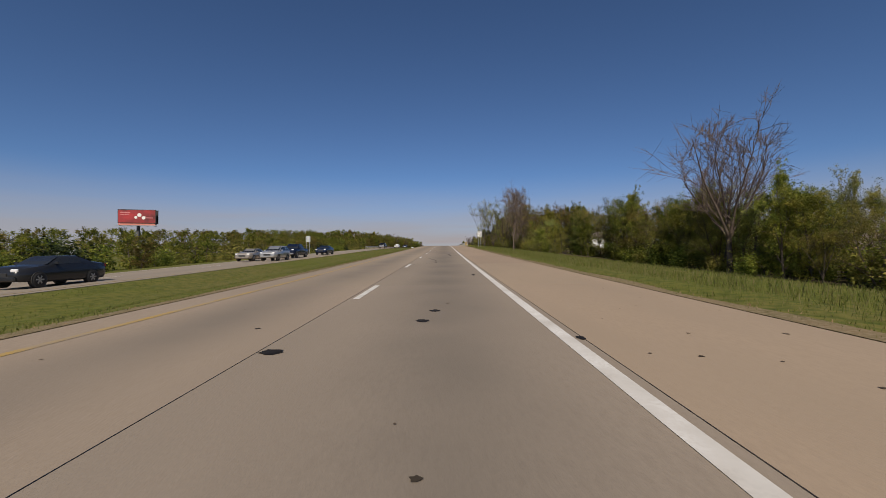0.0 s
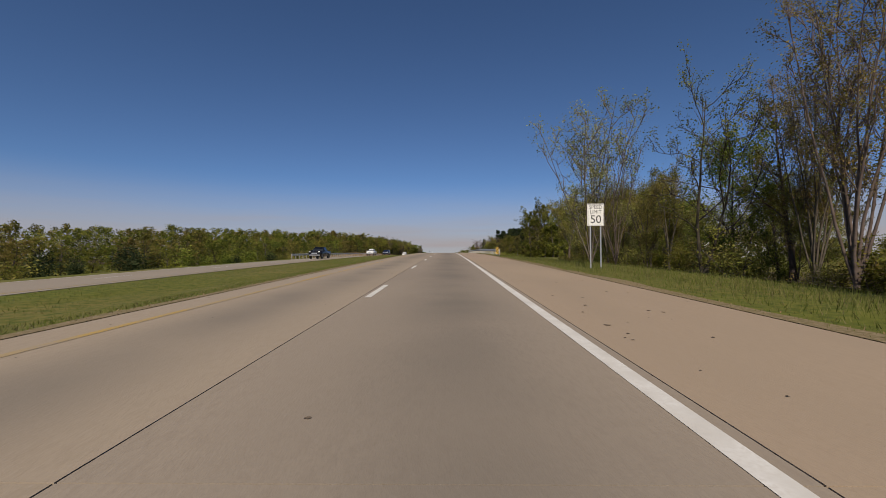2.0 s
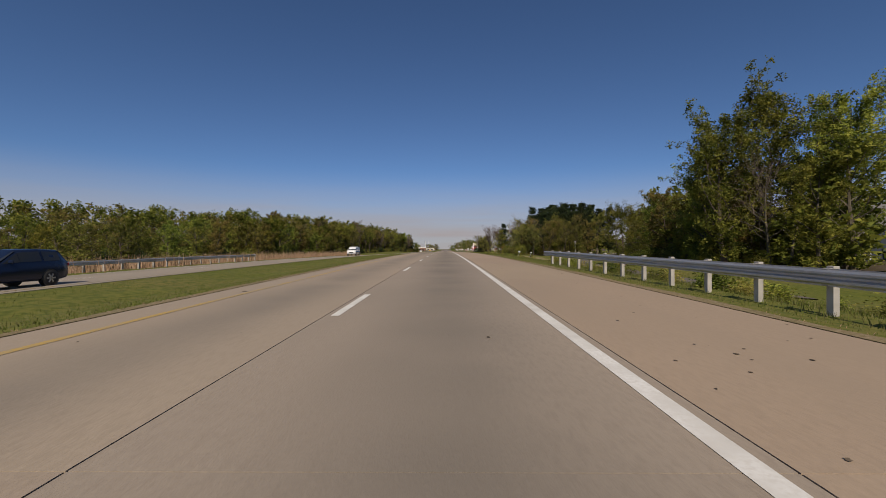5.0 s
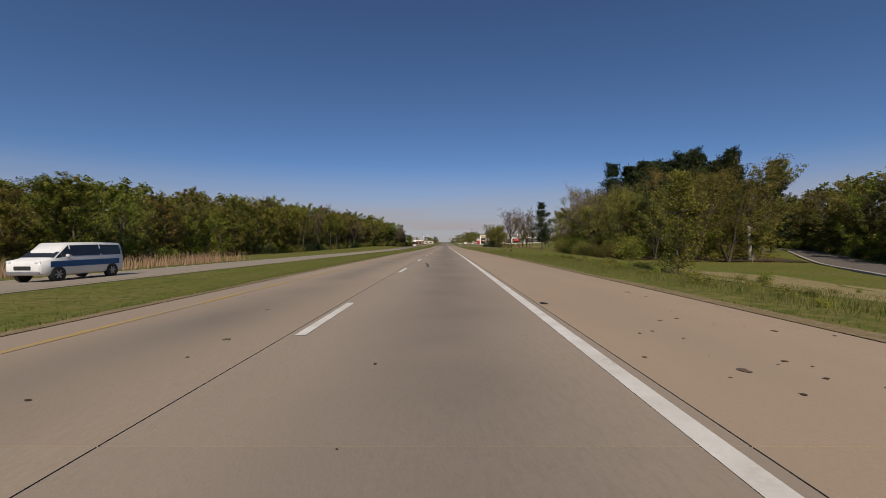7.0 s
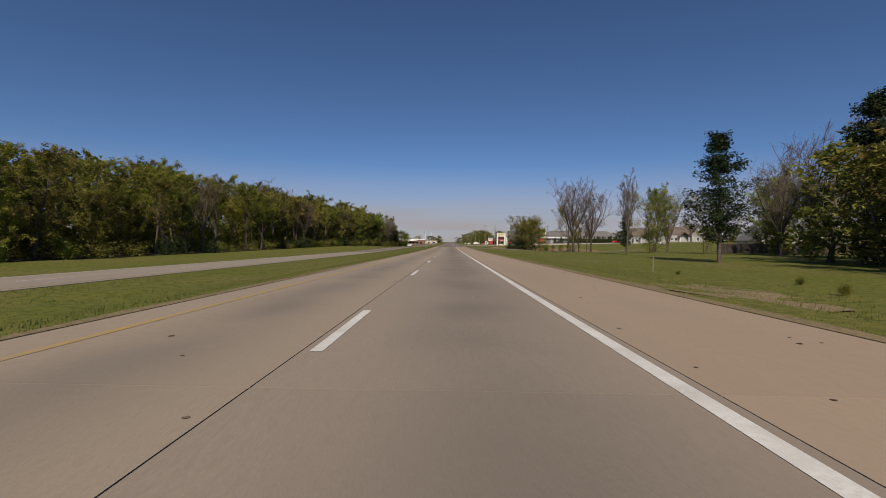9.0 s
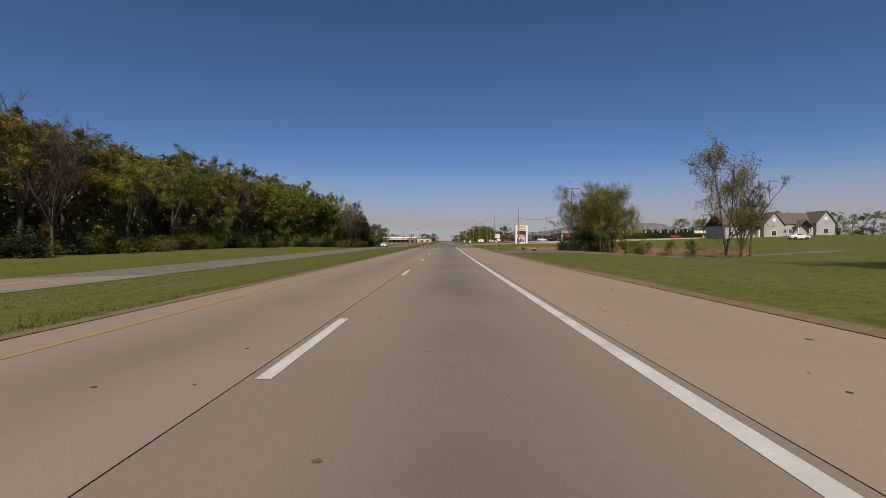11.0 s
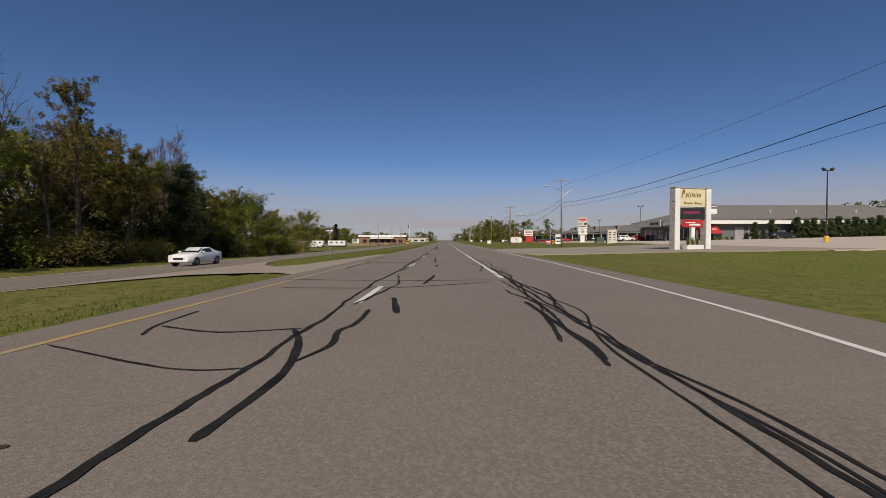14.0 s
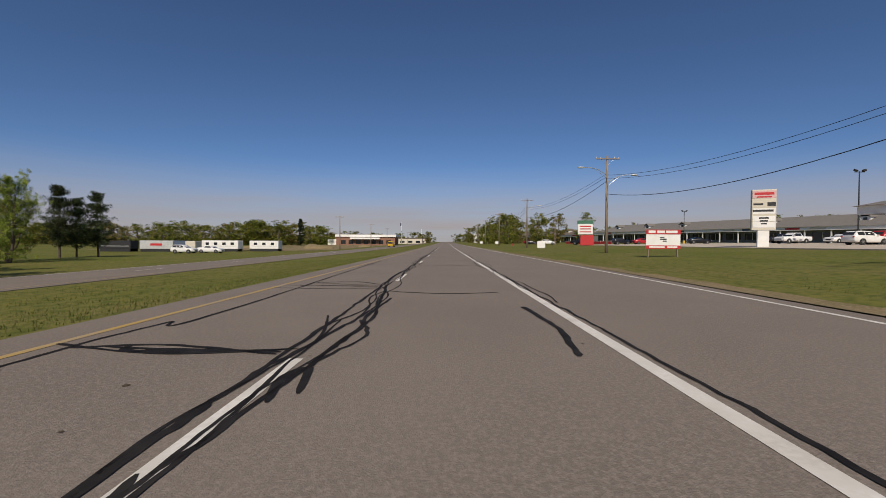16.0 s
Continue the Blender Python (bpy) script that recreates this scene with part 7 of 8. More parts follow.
def long_shop(name, a, b, depth, eave, ridge, base, roof_mat, label, dormers=(), bays=12):
    """A row of shops from a to b (plan points), its glazed front on the side of the road."""
    A, Bq = Vector((*a, 0)), Vector((*b, 0))
    L = (Bq - A).length
    ang = math.degrees(math.atan2(Bq.y - A.y, Bq.x - A.x))
    ob = tagged(empty(name, (A.x, A.y, base), ang), label, "shop building", "shop rows")
    # local x runs from a to b; the front faces local +y
    part("wall", wall_box(B(), 0, L, -depth, -2.4, -.6, eave - .9), M["shop_wall"], ob)
    part("fascia", wall_box(B(), -.4, L + .4, -.5, .1, eave - 1.1, eave), M["white"], ob)
    part("soffit", wall_box(B(), 0, L, -2.4, -.5, eave - .98, eave - .9), M["white"], ob)
    bm = B()
    m_, o = (-depth) / 2, .5
    c0, c1, c2, c3 = (-o, o, eave), (L + o, o, eave), (L + o, -depth - o, eave), (-o, -depth - o, eave)
    r0, r1 = (depth * .45, m_, ridge), (L - depth * .45, m_, ridge)
    quad(bm, c0, r0, r1, c1)
    quad(bm, c1, r1, c2)
    quad(bm, c2, r1, r0, c3)
    quad(bm, c3, r0, c0)
    quad(bm, c0, c1, c2, c3)
    part("roof", bm, roof_mat, ob)
    for k in range(bays):
        x = L * (k + .5) / bays
        wn_ = part("window", wall_box(B(), x - L / bays * .4, x + L / bays * .4, -2.42, -2.36, .4, 2.7), M["glass"], ob)
        part("mullion", wall_box(B(), x - .05, x + .05, -2.36, -2.3, .4, 2.7), M["white"], wn_)
        part("column", wall_box(B(), L * k / bays + .05, L * k / bays + .35, -.4, -.1, -.6, eave - 1.1), M["white"], ob)
        if k % 3 != 2:
            part("sign_board", wall_box(B(), x - L / bays * .3, x + L / bays * .3, .1, .16, eave - .85, eave - .25), (M["red"], M["cream"], M["siding_blue"], M["white"])[(k * 3) % 4], ob)
    for d in dormers:
        x = L * d
        dd = part("dormer", wall_box(B(), x - 1.2, x + 1.2, -depth * .34, -depth * .2, eave + 1.0, eave + 2.7), M["white"], ob)
        part("dormer_roof", gable_roof(B(), x - 1.2, x + 1.2, -depth * .4, -depth * .19, eave + 2.7, eave + 3.7, "y", .35, .12), roof_mat, dd)
        part("dormer_window", wall_box(B(), x - .45, x + .45, -depth * .2, -depth * .193, eave + 1.4, eave + 2.4), M["glass"], dd)
    return ob


long_shop("shop_row", (122, 688), (79, 806), 20, 4.4, 8.2, float(land(100, 700)) + .8, M["mall_roof"], "long shopping row under a grey shingle roof with white dormers", (.12, .32, .6, .75, .9), 18)
long_shop("shop_row", (74, 812), (46, 900), 18, 4.0, 7.0, float(land(60, 815)) + .6, M["brown_roof"], "farther shop row with a brown roof", (.2, .6), 9)
# red low wall before the shops
for k in range(5):
    rwall = tagged(empty("low_wall", spot(47 + k * 1.2, 742 - k * 6)), "low red and white wall before the shops", "low wall", "low walls")
    part("wall", box(B(), (.3, 5.6, 1.0), (0, 0, .4), (0, 0, 12), bevel=.02), M["red"], rwall)
    part("cap", box(B(), (.36, 5.6, .1), (0, 0, .95), (0, 0, 12)), M["white"], rwall)

# ---------------------------------------------------------------- plaza signs
M["stone"] = material("pale_fieldstone", (.5, .46, .4), .9, second=(.36, .33, .29), scale=2.2, amount=.7, fine=(.58, .54, .47), fine_scale=7, bump=.8, bump_scale=6)
ps = tagged(empty("plaza_sign", spot(27.0, 560.5), 14), "tall plaza sign between white pillars faced with stone", "sign")
for s_ in (-1, 1):
    pl = part("pillar", box(B(), (.62, .8, 7.0), (s_ * 2.05, 0, 3.3), bevel=.02), M["white"], ps)
    part("pillar_cap", box(B(), (.72, .9, .12), (s_ * 2.05, 0, 6.86), bevel=.02), M["post"], pl)
    rr = np.random.default_rng(31 + s_)
    for k in range(15):
        for j in range(2):
            part("stone", box(B(), (.08 + rr.uniform(0, .05), .38, .42), (s_ * 2.05 - .33, -.19 + j * .39, .25 + k * .44 + rr.uniform(-.02, .02)), bevel=.02), M["stone"], pl)
part("top_bar", box(B(), (3.5, .5, .1), (0, 0, 6.82), bevel=.02), M["post"], ps)
part("panel", box(B(), (3.48, .4, 2.0), (0, 0, 5.75), bevel=.03), paint("sign_cream", (.72, .65, .42), .5), ps)
part("message_board", box(B(), (3.48, .4, 1.2), (0, 0, 4.05), bevel=.03), M["black"], ps)
part("message", box(B(), (2.2, .02, .3), (-.1, -.21, 4.15)), paint("message_red", (.25, .03, .08), .4), ps)
part("banner", box(B(), (2.7, .05, .85), (.1, -.16, 2.95), bevel=.01), M["red"], ps, "red banner below the message board")
part("planter", box(B(), (2.2, .7, .7), (.25, -.15, .25), bevel=.03), M["white"], ps)
gold = paint("gold_letters", (.26, .17, .03), .4)
for q, (x, z, w, h) in enumerate(((-1.3, 6.2, .12, .9), (-1.12, 6.42, .3, .4), (-.75, 6.05, .2, .4), (-.48, 6.12, .1, .55), (-.24, 6.05, .12, .4), (-.02, 6.1, .08, .5), (.2, 6.05, .2, .4), (.46, 6.1, .08, .5), (.7, 6.05, .2, .4), (1.0, 6.05, .2, .4))):
    part("lettering", box(B(), (w, .02, h), (x, -.21, z), (0, 12, 0), bevel=.004), gold, ps)
bars(ps, [(-.95, 5.2, .3, .26), (-.5, 5.16, .42, .18), (-.08, 5.16, .3, .18), (.42, 5.2, .28, .26), (.82, 5.16, .36, .18), (1.2, 5.16, .2, .18)], gold, -.21)
bars(ps, [(-.2, 3.05, 1.3, .12), (.35, 2.82, 1.5, .2)], M["white"], -.2)
for k in range(3):
    plant("shrub", 26.6 + .65 * k, 560.35 + .16 * k, 1.0, wide=.55, dz=.55, label="small green shrub growing in a sign's planter")

ms = tagged(empty("mall_sign", spot(39, 634), -22), "tall white shopping sign with tenant panels", "sign")
part("cabinet", box(B(), (2.5, .6, 5.0), (0, 0, 4.6), bevel=.04), M["cream"], ms)
part("column", box(B(), (1.2, .45, 2.4), (0, 0, 1.0), bevel=.03), M["white"], ms)
part("header", box(B(), (2.4, .04, .9), (0, -.31, 6.5)), paint("pale_rose", (.65, .4, .4), .5), ms)
bars(ms, [(0, 6.6, 2.0, .3), (0, 6.2, 1.5, .16)], M["red"], -.34)
for k, (z, mm) in enumerate(((5.3, M["cream"]), (4.45, M["white"]), (3.5, M["white"]), (2.75, M["white"]))):
    part("tenant_panel", box(B(), (2.3, .03, .68), (0, -.315, z), bevel=.01), mm, ms)
bars(ms, [(-.6, 5.3, 1.0, .24), (.75, 5.3, .85, .5), (-.1, 4.5, 2.1, .26), (0, 3.6, 1.0, .2), (0, 3.25, .8, .18), (0, 2.9, .6, .16)], M["black"], -.335)

bn = tagged(empty("banner_sign", spot(16.9, 615, .15)), "red and white banner on two wooden legs", "sign")
part("board", box(B(), (2.7, .06, 1.5), (0, 0, 1.25), bevel=.01), M["white"], bn)
part("band", box(B(), (2.7, .02, .36), (0, -.04, 1.82)), M["red"], bn)
part("band", box(B(), (2.7, .02, .26), (0, -.04, .63)), M["red"], bn)
for s in (-1, 1):
    part("leg", box(B(), (.09, .09, 1.8), (s * 1.15, .06, .6)), M["wood_pole"], bn)
bars(bn, [(-.9, 1.83, .55, .2), (-.2, 1.83, .6, .2), (.65, 1.83, .9, .2), (-.5, .63, 1.2, .12), (.7, .63, .8, .12)], M["white"], -.055)
bars(bn, [(0, 1.25, .5, .1), (.1, 1.1, .3, .08), (-.1, 1.4, .35, .06)], M["black"], -.04)

for x, y, w, h, mm, bar, label in ((22.4, 597.5, 1.25, 1.9, M["white"], M["siding_blue"], "white election yard sign on the lawn"), (20.6, 598.2, 1.2, .8, M["red"], M["white"], "red yard sign on the lawn"),
                                   (21.6, 599.6, .9, .8, M["marker_yellow"], M["red"], "yellow yard sign on the lawn")):
    ys = tagged(empty("yard_sign", spot(x, y), -12), label, "yard sign", "yard signs")
    part("board", box(B(), (w, .03, h), (0, 0, .35 + h / 2), bevel=.005), mm, ys)
    for s in (-1, 1):
        part("stake", tube(B(), [(s * w * .35, .03, -.2), (s * w * .35, .03, .5)], .015, 5), M["galv"], ys)
    bars(ys, [(0, .35 + h * .62, w * .8, h * .24), (0, .35 + h * .28, w * .7, h * .12)], bar, -.02)
kb = tagged(empty("sign_cabinet", spot(36, 605.5), -8), "white notice cabinet with a blue side", "cabinet")
part("body", box(B(), (1.9, 1.2, 3.0), (0, 0, 1.4), bevel=.02), M["white"], kb)
part("side_panel", box(B(), (.06, 1.15, 2.8), (-.98, 0, 1.4)), C["blue"], kb)
for s in (-.48, .48):
    part("door", box(B(), (.85, .04, 2.7), (s, -.61, 1.45), bevel=.01), M["cream"], kb)
    bars(kb, [(s, 2.3, .5, .16), (s, 1.8, .55, .2), (s, 1.2, .4, .16), (s, .7, .55, .12)], M["black"], -.64)
ub = tagged(empty("transformer_box", spot(36.5, 614)), "dark green utility transformer box", "utility box")
part("body", box(B(), (1.8, 1.3, 1.4), (0, 0, .65), bevel=.05), paint("utility_green", (.06, .1, .06), .6), ub)
part("pad", box(B(), (2.2, 1.7, .2), (0, 0, 0)), M["post"], ub)
rb = tagged(empty("road_board_sign", spot(33, 682), -10), "roadside sign with green top and red base", "sign")
part("panel", box(B(), (3.4, .4, 2.6), (0, 0, 4.0), bevel=.03), M["white"], rb)
part("crown", box(B(), (3.6, .5, .8), (0, 0, 5.6), bevel=.03), paint("sign_green", (.05, .16, .1), .5), rb)
part("base", box(B(), (3.0, .4, 2.4), (.4, 0, 1.3), bevel=.02), M["red"], rb)
bars(rb, [(0, 4.6, 2.6, .3), (0, 4.0, 2.4, .25), (0, 3.3, 2.6, .25)], M["red"], -.22)
for x, y in ((24, 690), (18.5, 735), (15, 760), (13, 640)):
    o = tagged(empty("small_sign", spot(x, y)), "small white roadside sign", "sign", "small roadside signs")
    part("board", box(B(), (1.1, .05, .9), (0, 0, .9), bevel=.01), M["white"], o)
    part("leg", box(B(), (.08, .06, .9), (0, .05, .3)), M["wood_pole"], o)
hy = tagged(empty("hydrant", spot(20, 708)), "red fire hydrant on the lawn", "hydrant")
bm = B()
tube(bm, [(0, 0, -.1), (0, 0, .55), (0, 0, .7), (0, 0, .78)], [.13, .13, .1, .03], 10)
tube(bm, [(-.22, 0, .45), (.22, 0, .45)], .06, 8)
part("body", bm, M["red"], hy)

# planter with a lamp post by the drive
M["pebble"] = material("white_pebbles", (.55, .52, .47), .9, second=(.35, .33, .3), scale=14.0, fine=(.65, .62, .56), fine_scale=30, bump=1.0, bump_scale=20)
pt_ = tagged(empty("planter", spot(10.4, 458.6)), "dark planter with a stone top round a lamp post", "planter")
part("plinth", tube(B(), [(0, 0, -.1), (0, 0, .03), (0, 0, .06)], [.68, .66, .6], 18), M["pebble"], pt_, "ring of white pebbles")
part("pot", tube(B(), [(0, 0, .05), (0, 0, .34)], [.2, .25], 14), M["black"], pt_)
part("rim", tube(B(), [(0, 0, .33), (0, 0, .38)], [.27, .26], 14), M["black"], pt_)
rg_ = np.random.default_rng(52)
bm = B()
for k in range(42):
    q, r_ = rg_.uniform(0, 2 * math.pi), .24 * math.sqrt(rg_.uniform())
    bmesh.ops.create_icosphere(bm, subdivisions=1, radius=rg_.uniform(.02, .035), matrix=pose(r_ * math.cos(q), r_ * math.sin(q), .4 + rg_.uniform(0, .06)))
part("flowers", bm, M["white"], pt_, "white flowers in the pot")
part("post", tube(B(), [(0, 0, .3), (0, 0, 1.7)], .03, 8), M["wood_pole"], pt_)
part("lamp_head", box(B(), (.17, .17, .26), (0, 0, 1.8), bevel=.03), M["black"], pt_)
# leaning marker and a shed by the side road
mk = tagged(empty("marker_post", spot(17.4, 271)), "small leaning white marker on a thin post", "marker")
part("post", tube(B(), [(-.2, 0, -.1), (.15, 0, .95)], .03, 6), M["galv"], mk)
part("plate", box(B(), (.34, .03, .2), (.22, 0, 1.0), (0, 20, 0), bevel=.01), M["white"], mk)


# ---------------------------------------------------------------- parked cars
for nm, kd, cc, x, y, t, lb in (("suv", "suv", "red", 55, 634, 95, "red sport utility car parked before the shops"), ("suv", "suv", "white", 51.2, 633.5, 92, "white sport utility car parked before the shops"),
                                ("pickup_truck", "pickup", "white", 60, 655, -80, "white pickup parked before the shops"), ("sedan", "sedan", "black", 60, 682, 80, "black sedan parked before the shops"),
                                ("suv", "suv", "charcoal", 54.5, 686, 85, "dark sport utility car parked before the shops"), ("sedan", "sedan", "red", 50, 689, 90, "dark red sedan parked before the shops"), ("suv", "suv", "black", 45, 690, 90, "black sport utility car parked before the shops"),
                                ("pickup_truck", "pickup", "black", 38.5, 702, 60, "black pickup parked by the road sign"), ("suv", "suv", "white", 34.0, 722, 80, "white sport utility car parked by the road"), ("sedan", "sedan", "black", 31.0, 735, 80, "black sedan parked by the road"),
                                ("sedan", "sedan", "red", 33, 748, 80, "red sedan parked by the road"), ("sedan", "sedan", "charcoal", 68.5, 600, 90, "dark sedan parked by the evergreens"), ("sedan", "sedan", "red", 103, 598, 90, "red sedan parked by the evergreens"),
                                ("sedan", "sedan", "white", 88, 514, 90, "white sedan parked before the apartments"), ("suv", "suv", "white", -51.5, 664, 90, "white sport utility car among the trailers"), ("sedan", "sedan", "white", -48, 667, 90, "white sedan among the trailers"),
                                ("pickup_truck", "pickup", "charcoal", 69, 668, 80, "dark pickup parked before the shops"), ("sedan", "sedan", "charcoal", 75, 676, 80, "dark sedan parked before the shops"), ("sedan", "sedan", "white", 64.5, 651, -80, "white sedan parked beside a pickup")):
    vehicle(nm, kd, C[cc], spot(x, y, .07 if x > 30 and y < 701 else .03), t, lb)

# ---------------------------------------------------------------- left: trailers, sheds, far buildings
def trailer(x, y, l, h, w, mat, label, turn=0, windows=0):
    h *= .82
    tr = tagged(empty("trailer", spot(x, y), turn), label, "trailer", "trailers and containers")
    part("body", box(B(), (l, w, h), (0, 0, .6 + h / 2), bevel=.06), mat, tr)
    for s in (-1, 1):
        part("skirt", box(B(), (l * .96, .1, .6), (0, s * w * .45, .3)), M["black"], tr)
    for k in range(windows):
        part("window", box(B(), (.8, .04, .6), (-l / 2 + l * (k + .7) / (windows + .4), -w / 2 - .01, h * .62 + .6), bevel=.02), M["glass"], tr)
    part("stripe", box(B(), (l * .9, .02, .12), (0, -w / 2 - .012, h * .35 + .6)), M["bare_alu"], tr)
    return tr


trailer(-73, 675, 7, 2.2, 2.5, M["black"], "dark shipping container behind pines")
t2 = trailer(-64.5, 676, 7.5, 2.3, 2.5, M["bare_alu"], "grey container with red marking")
part("marking", box(B(), (2.6, .02, .5), (0, -1.275, 1.6)), M["red"], t2)
trailer(-58.6, 675, 2.6, 2.3, 2.5, M["siding_blue"], "blue container standing end on")
trailer(-55.8, 674, 2.2, 2.2, 2.2, M["cream"], "small beige shed beside the trailers")
trailer(-52.5, 680, 8.5, 2.4, 2.5, M["white"], "white travel trailer with dark windows", windows=4)
trailer(-44, 684, 7, 2.4, 2.5, M["white"], "white travel trailer with dark windows", windows=3)
tagged(sheet("bare_lot", np.arange(-95, -27, 4.0), np.arange(690, 832, 4.0), lambda X, Y: land(X, Y) + .03 + .05 * np.sin(X * .7 + Y * .3), M["dirt"]), "bare tan earth lot beyond the trailers", "earth", kind="structure")
for k in range(7):
    pile = tagged(empty("earth_pile", spot(-84 + k * 8.3, 716 + (k * 37) % 60)), "low heap of tan earth and rubble", "earth pile", "earth piles")
    bm = B()
    bmesh.ops.create_icosphere(bm, subdivisions=3, radius=1.0, matrix=Matrix.Diagonal((3.2 + k % 3, 2.4, .9 + .3 * (k % 2), 1)))
    for v in bm.verts:
        v.co += Vector((0, 0, .25 * noise.noise(v.co * .9 + Vector((k * 5, 0, 0)))))
    part("heap", bm, M["dirt"], pile, smooth=True)
bh = tagged(empty("store_building", (-48, 838, float(land(-48, 838)))), "low brick store with a white roof edge", "building")
part("wall", wall_box(B(), -19, 17, 0, 18, -1, 5.0), M["brickred"], bh)
part("fascia", wall_box(B(), -19.6, 17.6, -.6, 18.6, 5.0, 6.4), M["white"], bh)
part("wing", wall_box(B(), -25, -19.2, 3, 16, -1, 3.6), M["white"], bh)
part("wing_fascia", wall_box(B(), -10, 8, -3, -.7, 3.6, 4.6), M["white"], bh)
for k in range(7):
    part("window", wall_box(B(), -16 + k * 4.6, -13.2 + k * 4.6, -.06, 0, .6, 3.0), M["glass"], bh)
fp = tagged(empty("flagpole", spot(-34, 905)), "tall white pole with a hanging flag", "flagpole")
part("pole", tube(B(), [(0, 0, -.5), (0, 0, 17)], [.3, .16], 10), M["white"], fp)
part("flag", box(B(), (.9, .06, 2.6), (-.6, 0, 15.2), bevel=.02), C["navy"], fp)
rq = np.random.default_rng(44)
for k in range(14):
    s = -1 if k % 2 else 1
    x, y = s * rq.uniform(26, 80), 930 + k * 24
    fb = tagged(empty("far_building", spot(x, y)), "low pale commercial building far along the road", "building", "far town buildings")
    w, d, h = rq.uniform(14, 30), rq.uniform(10, 16), rq.uniform(3.6, 6)
    mm = (M["white"], M["cream"], M["brickred"], M["brick"])[k % 4]
    part("wall", wall_box(B(), -w / 2, w / 2, 0, d, -1, h), mm, fb)
    part("parapet", wall_box(B(), -w / 2 - .3, w / 2 + .3, -.3, d + .3, h, h + .7), (M["white"], M["brown_roof"])[k % 2], fb)
    for j in range(4):
        part("window", wall_box(B(), -w / 2 + w * (j + .2) / 4, -w / 2 + w * (j + .75) / 4, -.05, 0, .8, 2.6), M["glass"], fb)
for k in range(7):
    utility_pole(-30 - (k % 3), 700 + k * 55, 9.5, label="distant wooden utility pole across the road")
tw = tagged(empty("radio_mast", spot(-49, 1434)), "slender pale mast far down the road", "mast")
part("mast", tube(B(), [(0, 0, -1), (0, 0, 27)], [.7, .35], 8), M["white"], tw)
vehicle("van", "van", paint("car_yellow", (.6, .38, .03), .4), on_far(-20, 735), 180, "yellow truck on the far carriageway")

# ---------------------------------------------------------------- reeds and grass
def blades(name, xs, ys, heights, width, mat, label, lean=.25, seed=3, keep=None):
    rng = np.random.default_rng(seed)
    n = len(xs)
    z = land(xs, ys) - .03
    a = rng.uniform(0, 2 * math.pi, n)
    lx, ly = np.cos(a), np.sin(a)
    h = heights * rng.uniform(.6, 1.25, n)
    w = width * rng.uniform(.6, 1.4, n)
    tx, ty = rng.normal(0, lean, n) * h, rng.normal(0, lean, n) * h
    base = np.stack([xs, ys, z], -1)
    v = np.stack([base + np.stack([lx * w, ly * w, 0 * w], -1), base - np.stack([lx * w, ly * w, 0 * w], -1), base + np.stack([tx, ty, h], -1)], 1).reshape(-1, 3)
    f = np.arange(n * 3).reshape(-1, 3)
    return tagged(mesh_ob(name, v, f, mat), label, "grass", kind="stuff")


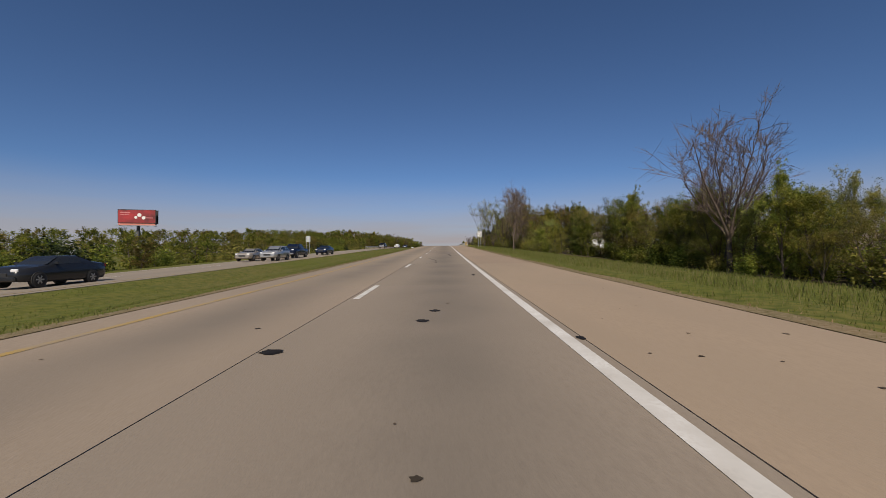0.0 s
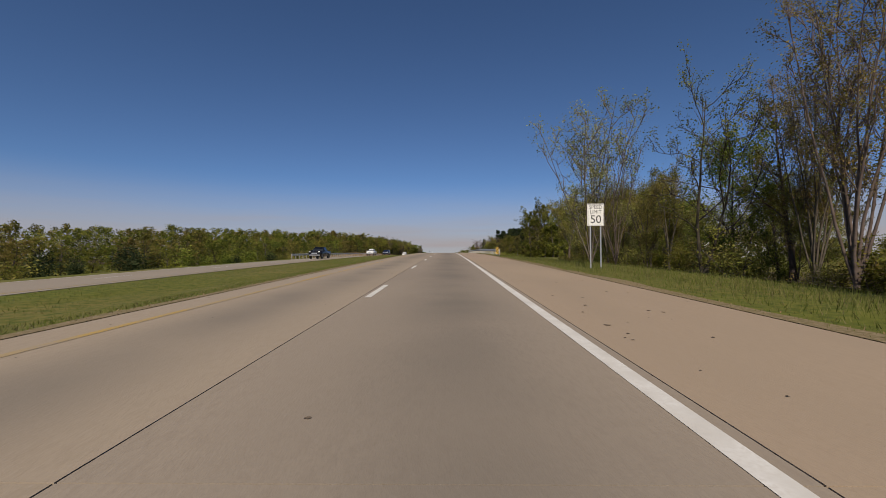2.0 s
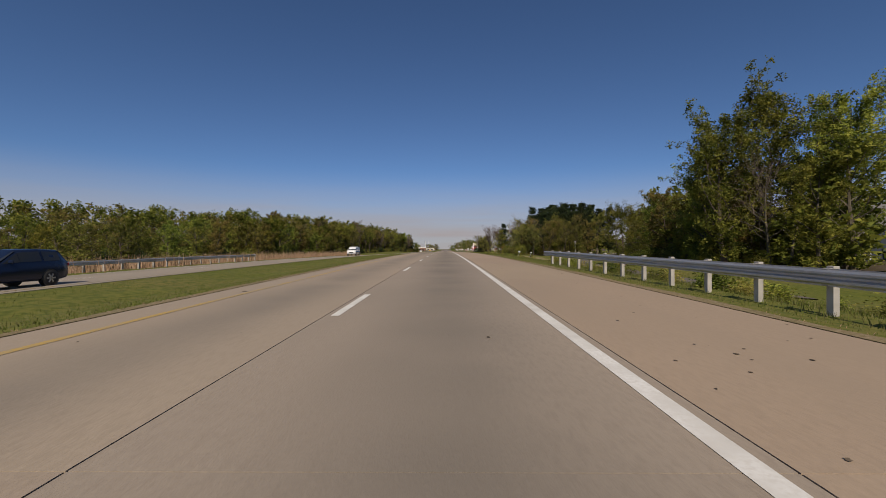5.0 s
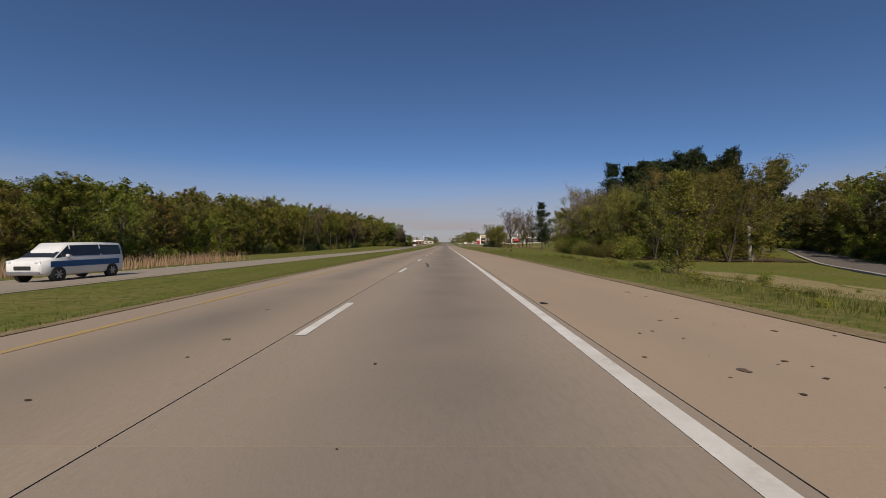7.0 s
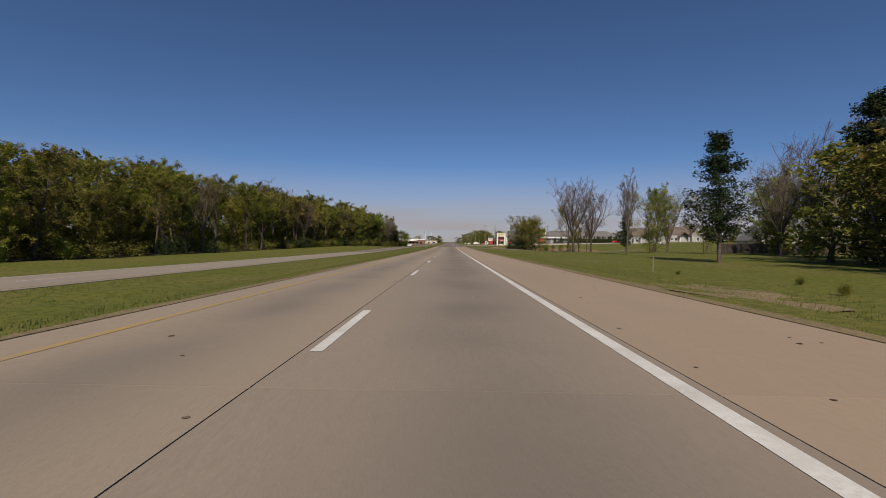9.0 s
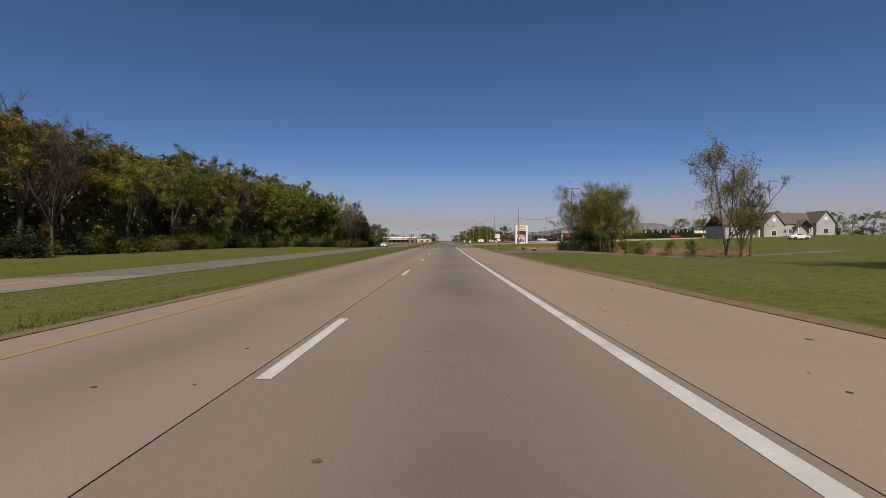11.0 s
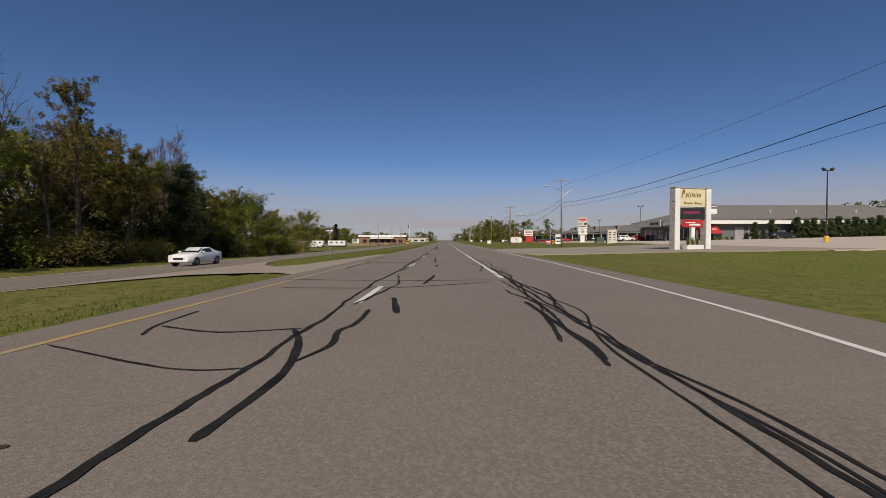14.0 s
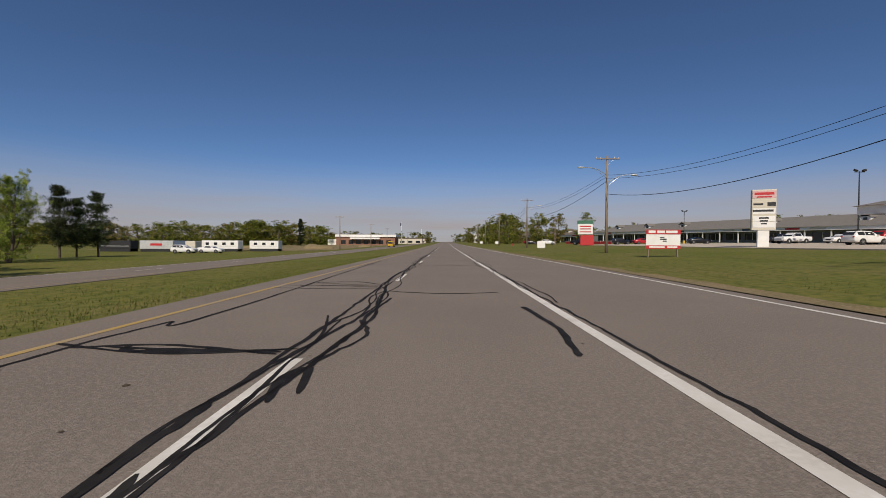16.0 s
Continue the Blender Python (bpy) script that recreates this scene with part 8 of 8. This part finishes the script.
rr = np.random.default_rng(8)
n = 44000
x, y = rr.uniform(13, 50, n), rr.uniform(474, 531, n)
ok = (side_right(x, y) < -.8) & ~((x > 17) & (x < 33) & (y < 489)) & (x > 15.5 + np.clip(y - 505, 0, 40) * .22) & ~((np.abs(y - np.interp(x, [5, 10, 18, 40, 60], [458.8, 461, 462.3, 470, 474])) < 4))
blades("dry_reeds", x[ok], y[ok], np.full(ok.sum(), .95), .017, M["dry"], "tan dry reeds filling the wet hollow", .14, 2)
n = 17000
x, y = rr.uniform(-47, -26.5, n), rr.uniform(195, 318, n)
ok = x > np.interp(y, [195, 240, 318], [-40, -50, -34])
blades("dry_reeds", x[ok], y[ok], np.full(ok.sum(), 1.3), .03, M["dry"], "brown rank weeds below the wood", .16, 4)
n = 150000
y = rr.uniform(-8, 625, n)
d = np.abs(rr.normal(0, 1.0, n)) * 3.2
x = edge_right(y) + .12 + d
ok = ~((y > 453) & (y < 464)) & ~((y > 551) & (y < 580)) & (x < 14)
hgt = np.interp(y, [0, 120, 130, 300, 340, 420, 600], [.24, .24, .17, .22, .1, .05, .045])
hgt = hgt * np.clip(d / 2.2, .3, 1.25)
blades("verge_grass", x[ok], y[ok], hgt[ok], .009, M["grass"], "tufted green grass along the shoulder", .3, 5)
cxs = [c[0] for c in CX][::-1]
off_crossover = lambda x, y: ~((y > np.interp(x, cxs, [c[1] for c in CX][::-1]) - .3) & (y < np.interp(x, cxs, [c[2] for c in CX][::-1]) + .3))
n = 270000
y = rr.uniform(-8, 625, n)
x = EDGE_L - .25 - rr.uniform(0, 1, n) ** 1.5 * 10.0
ok = off_crossover(x, y)
blades("median_grass", x[ok], y[ok], np.full(ok.sum(), .07), .0115, M["grass"], "short green grass in the median", .35, 6)
n = 60000
y = rr.uniform(-8, 485, n)
x = np.where(rr.uniform(0, 1, n) < .5, EDGE_L - .02 - np.abs(rr.normal(0, .28, n)), edge_right(y) + .02 + np.abs(rr.normal(0, .3, n)))
ok = np.where(x < 0, off_crossover(x, y), ~((y > 453) & (y < 464)) & ~((y > 551) & (y < 580)))
blades("straw_fringe", x[ok], y[ok], np.full(ok.sum(), .05), .014, M["dry"], "dry straw and dead grass along the pavement", .5, 9)
n = 60000
y = rr.uniform(-5, 310, n)
x = rr.uniform(8, 15, n)
blades("verge_grass", x, y, np.full(n, .2), .009, M["grass"], "long rough grass before the trees", .25, 7)

# ---------------------------------------------------------------- clear the pattern trees
for ob, _ in KINDS.values():
    for o in list(ob.children):
        bpy.data.objects.remove(o)
    bpy.data.objects.remove(ob)
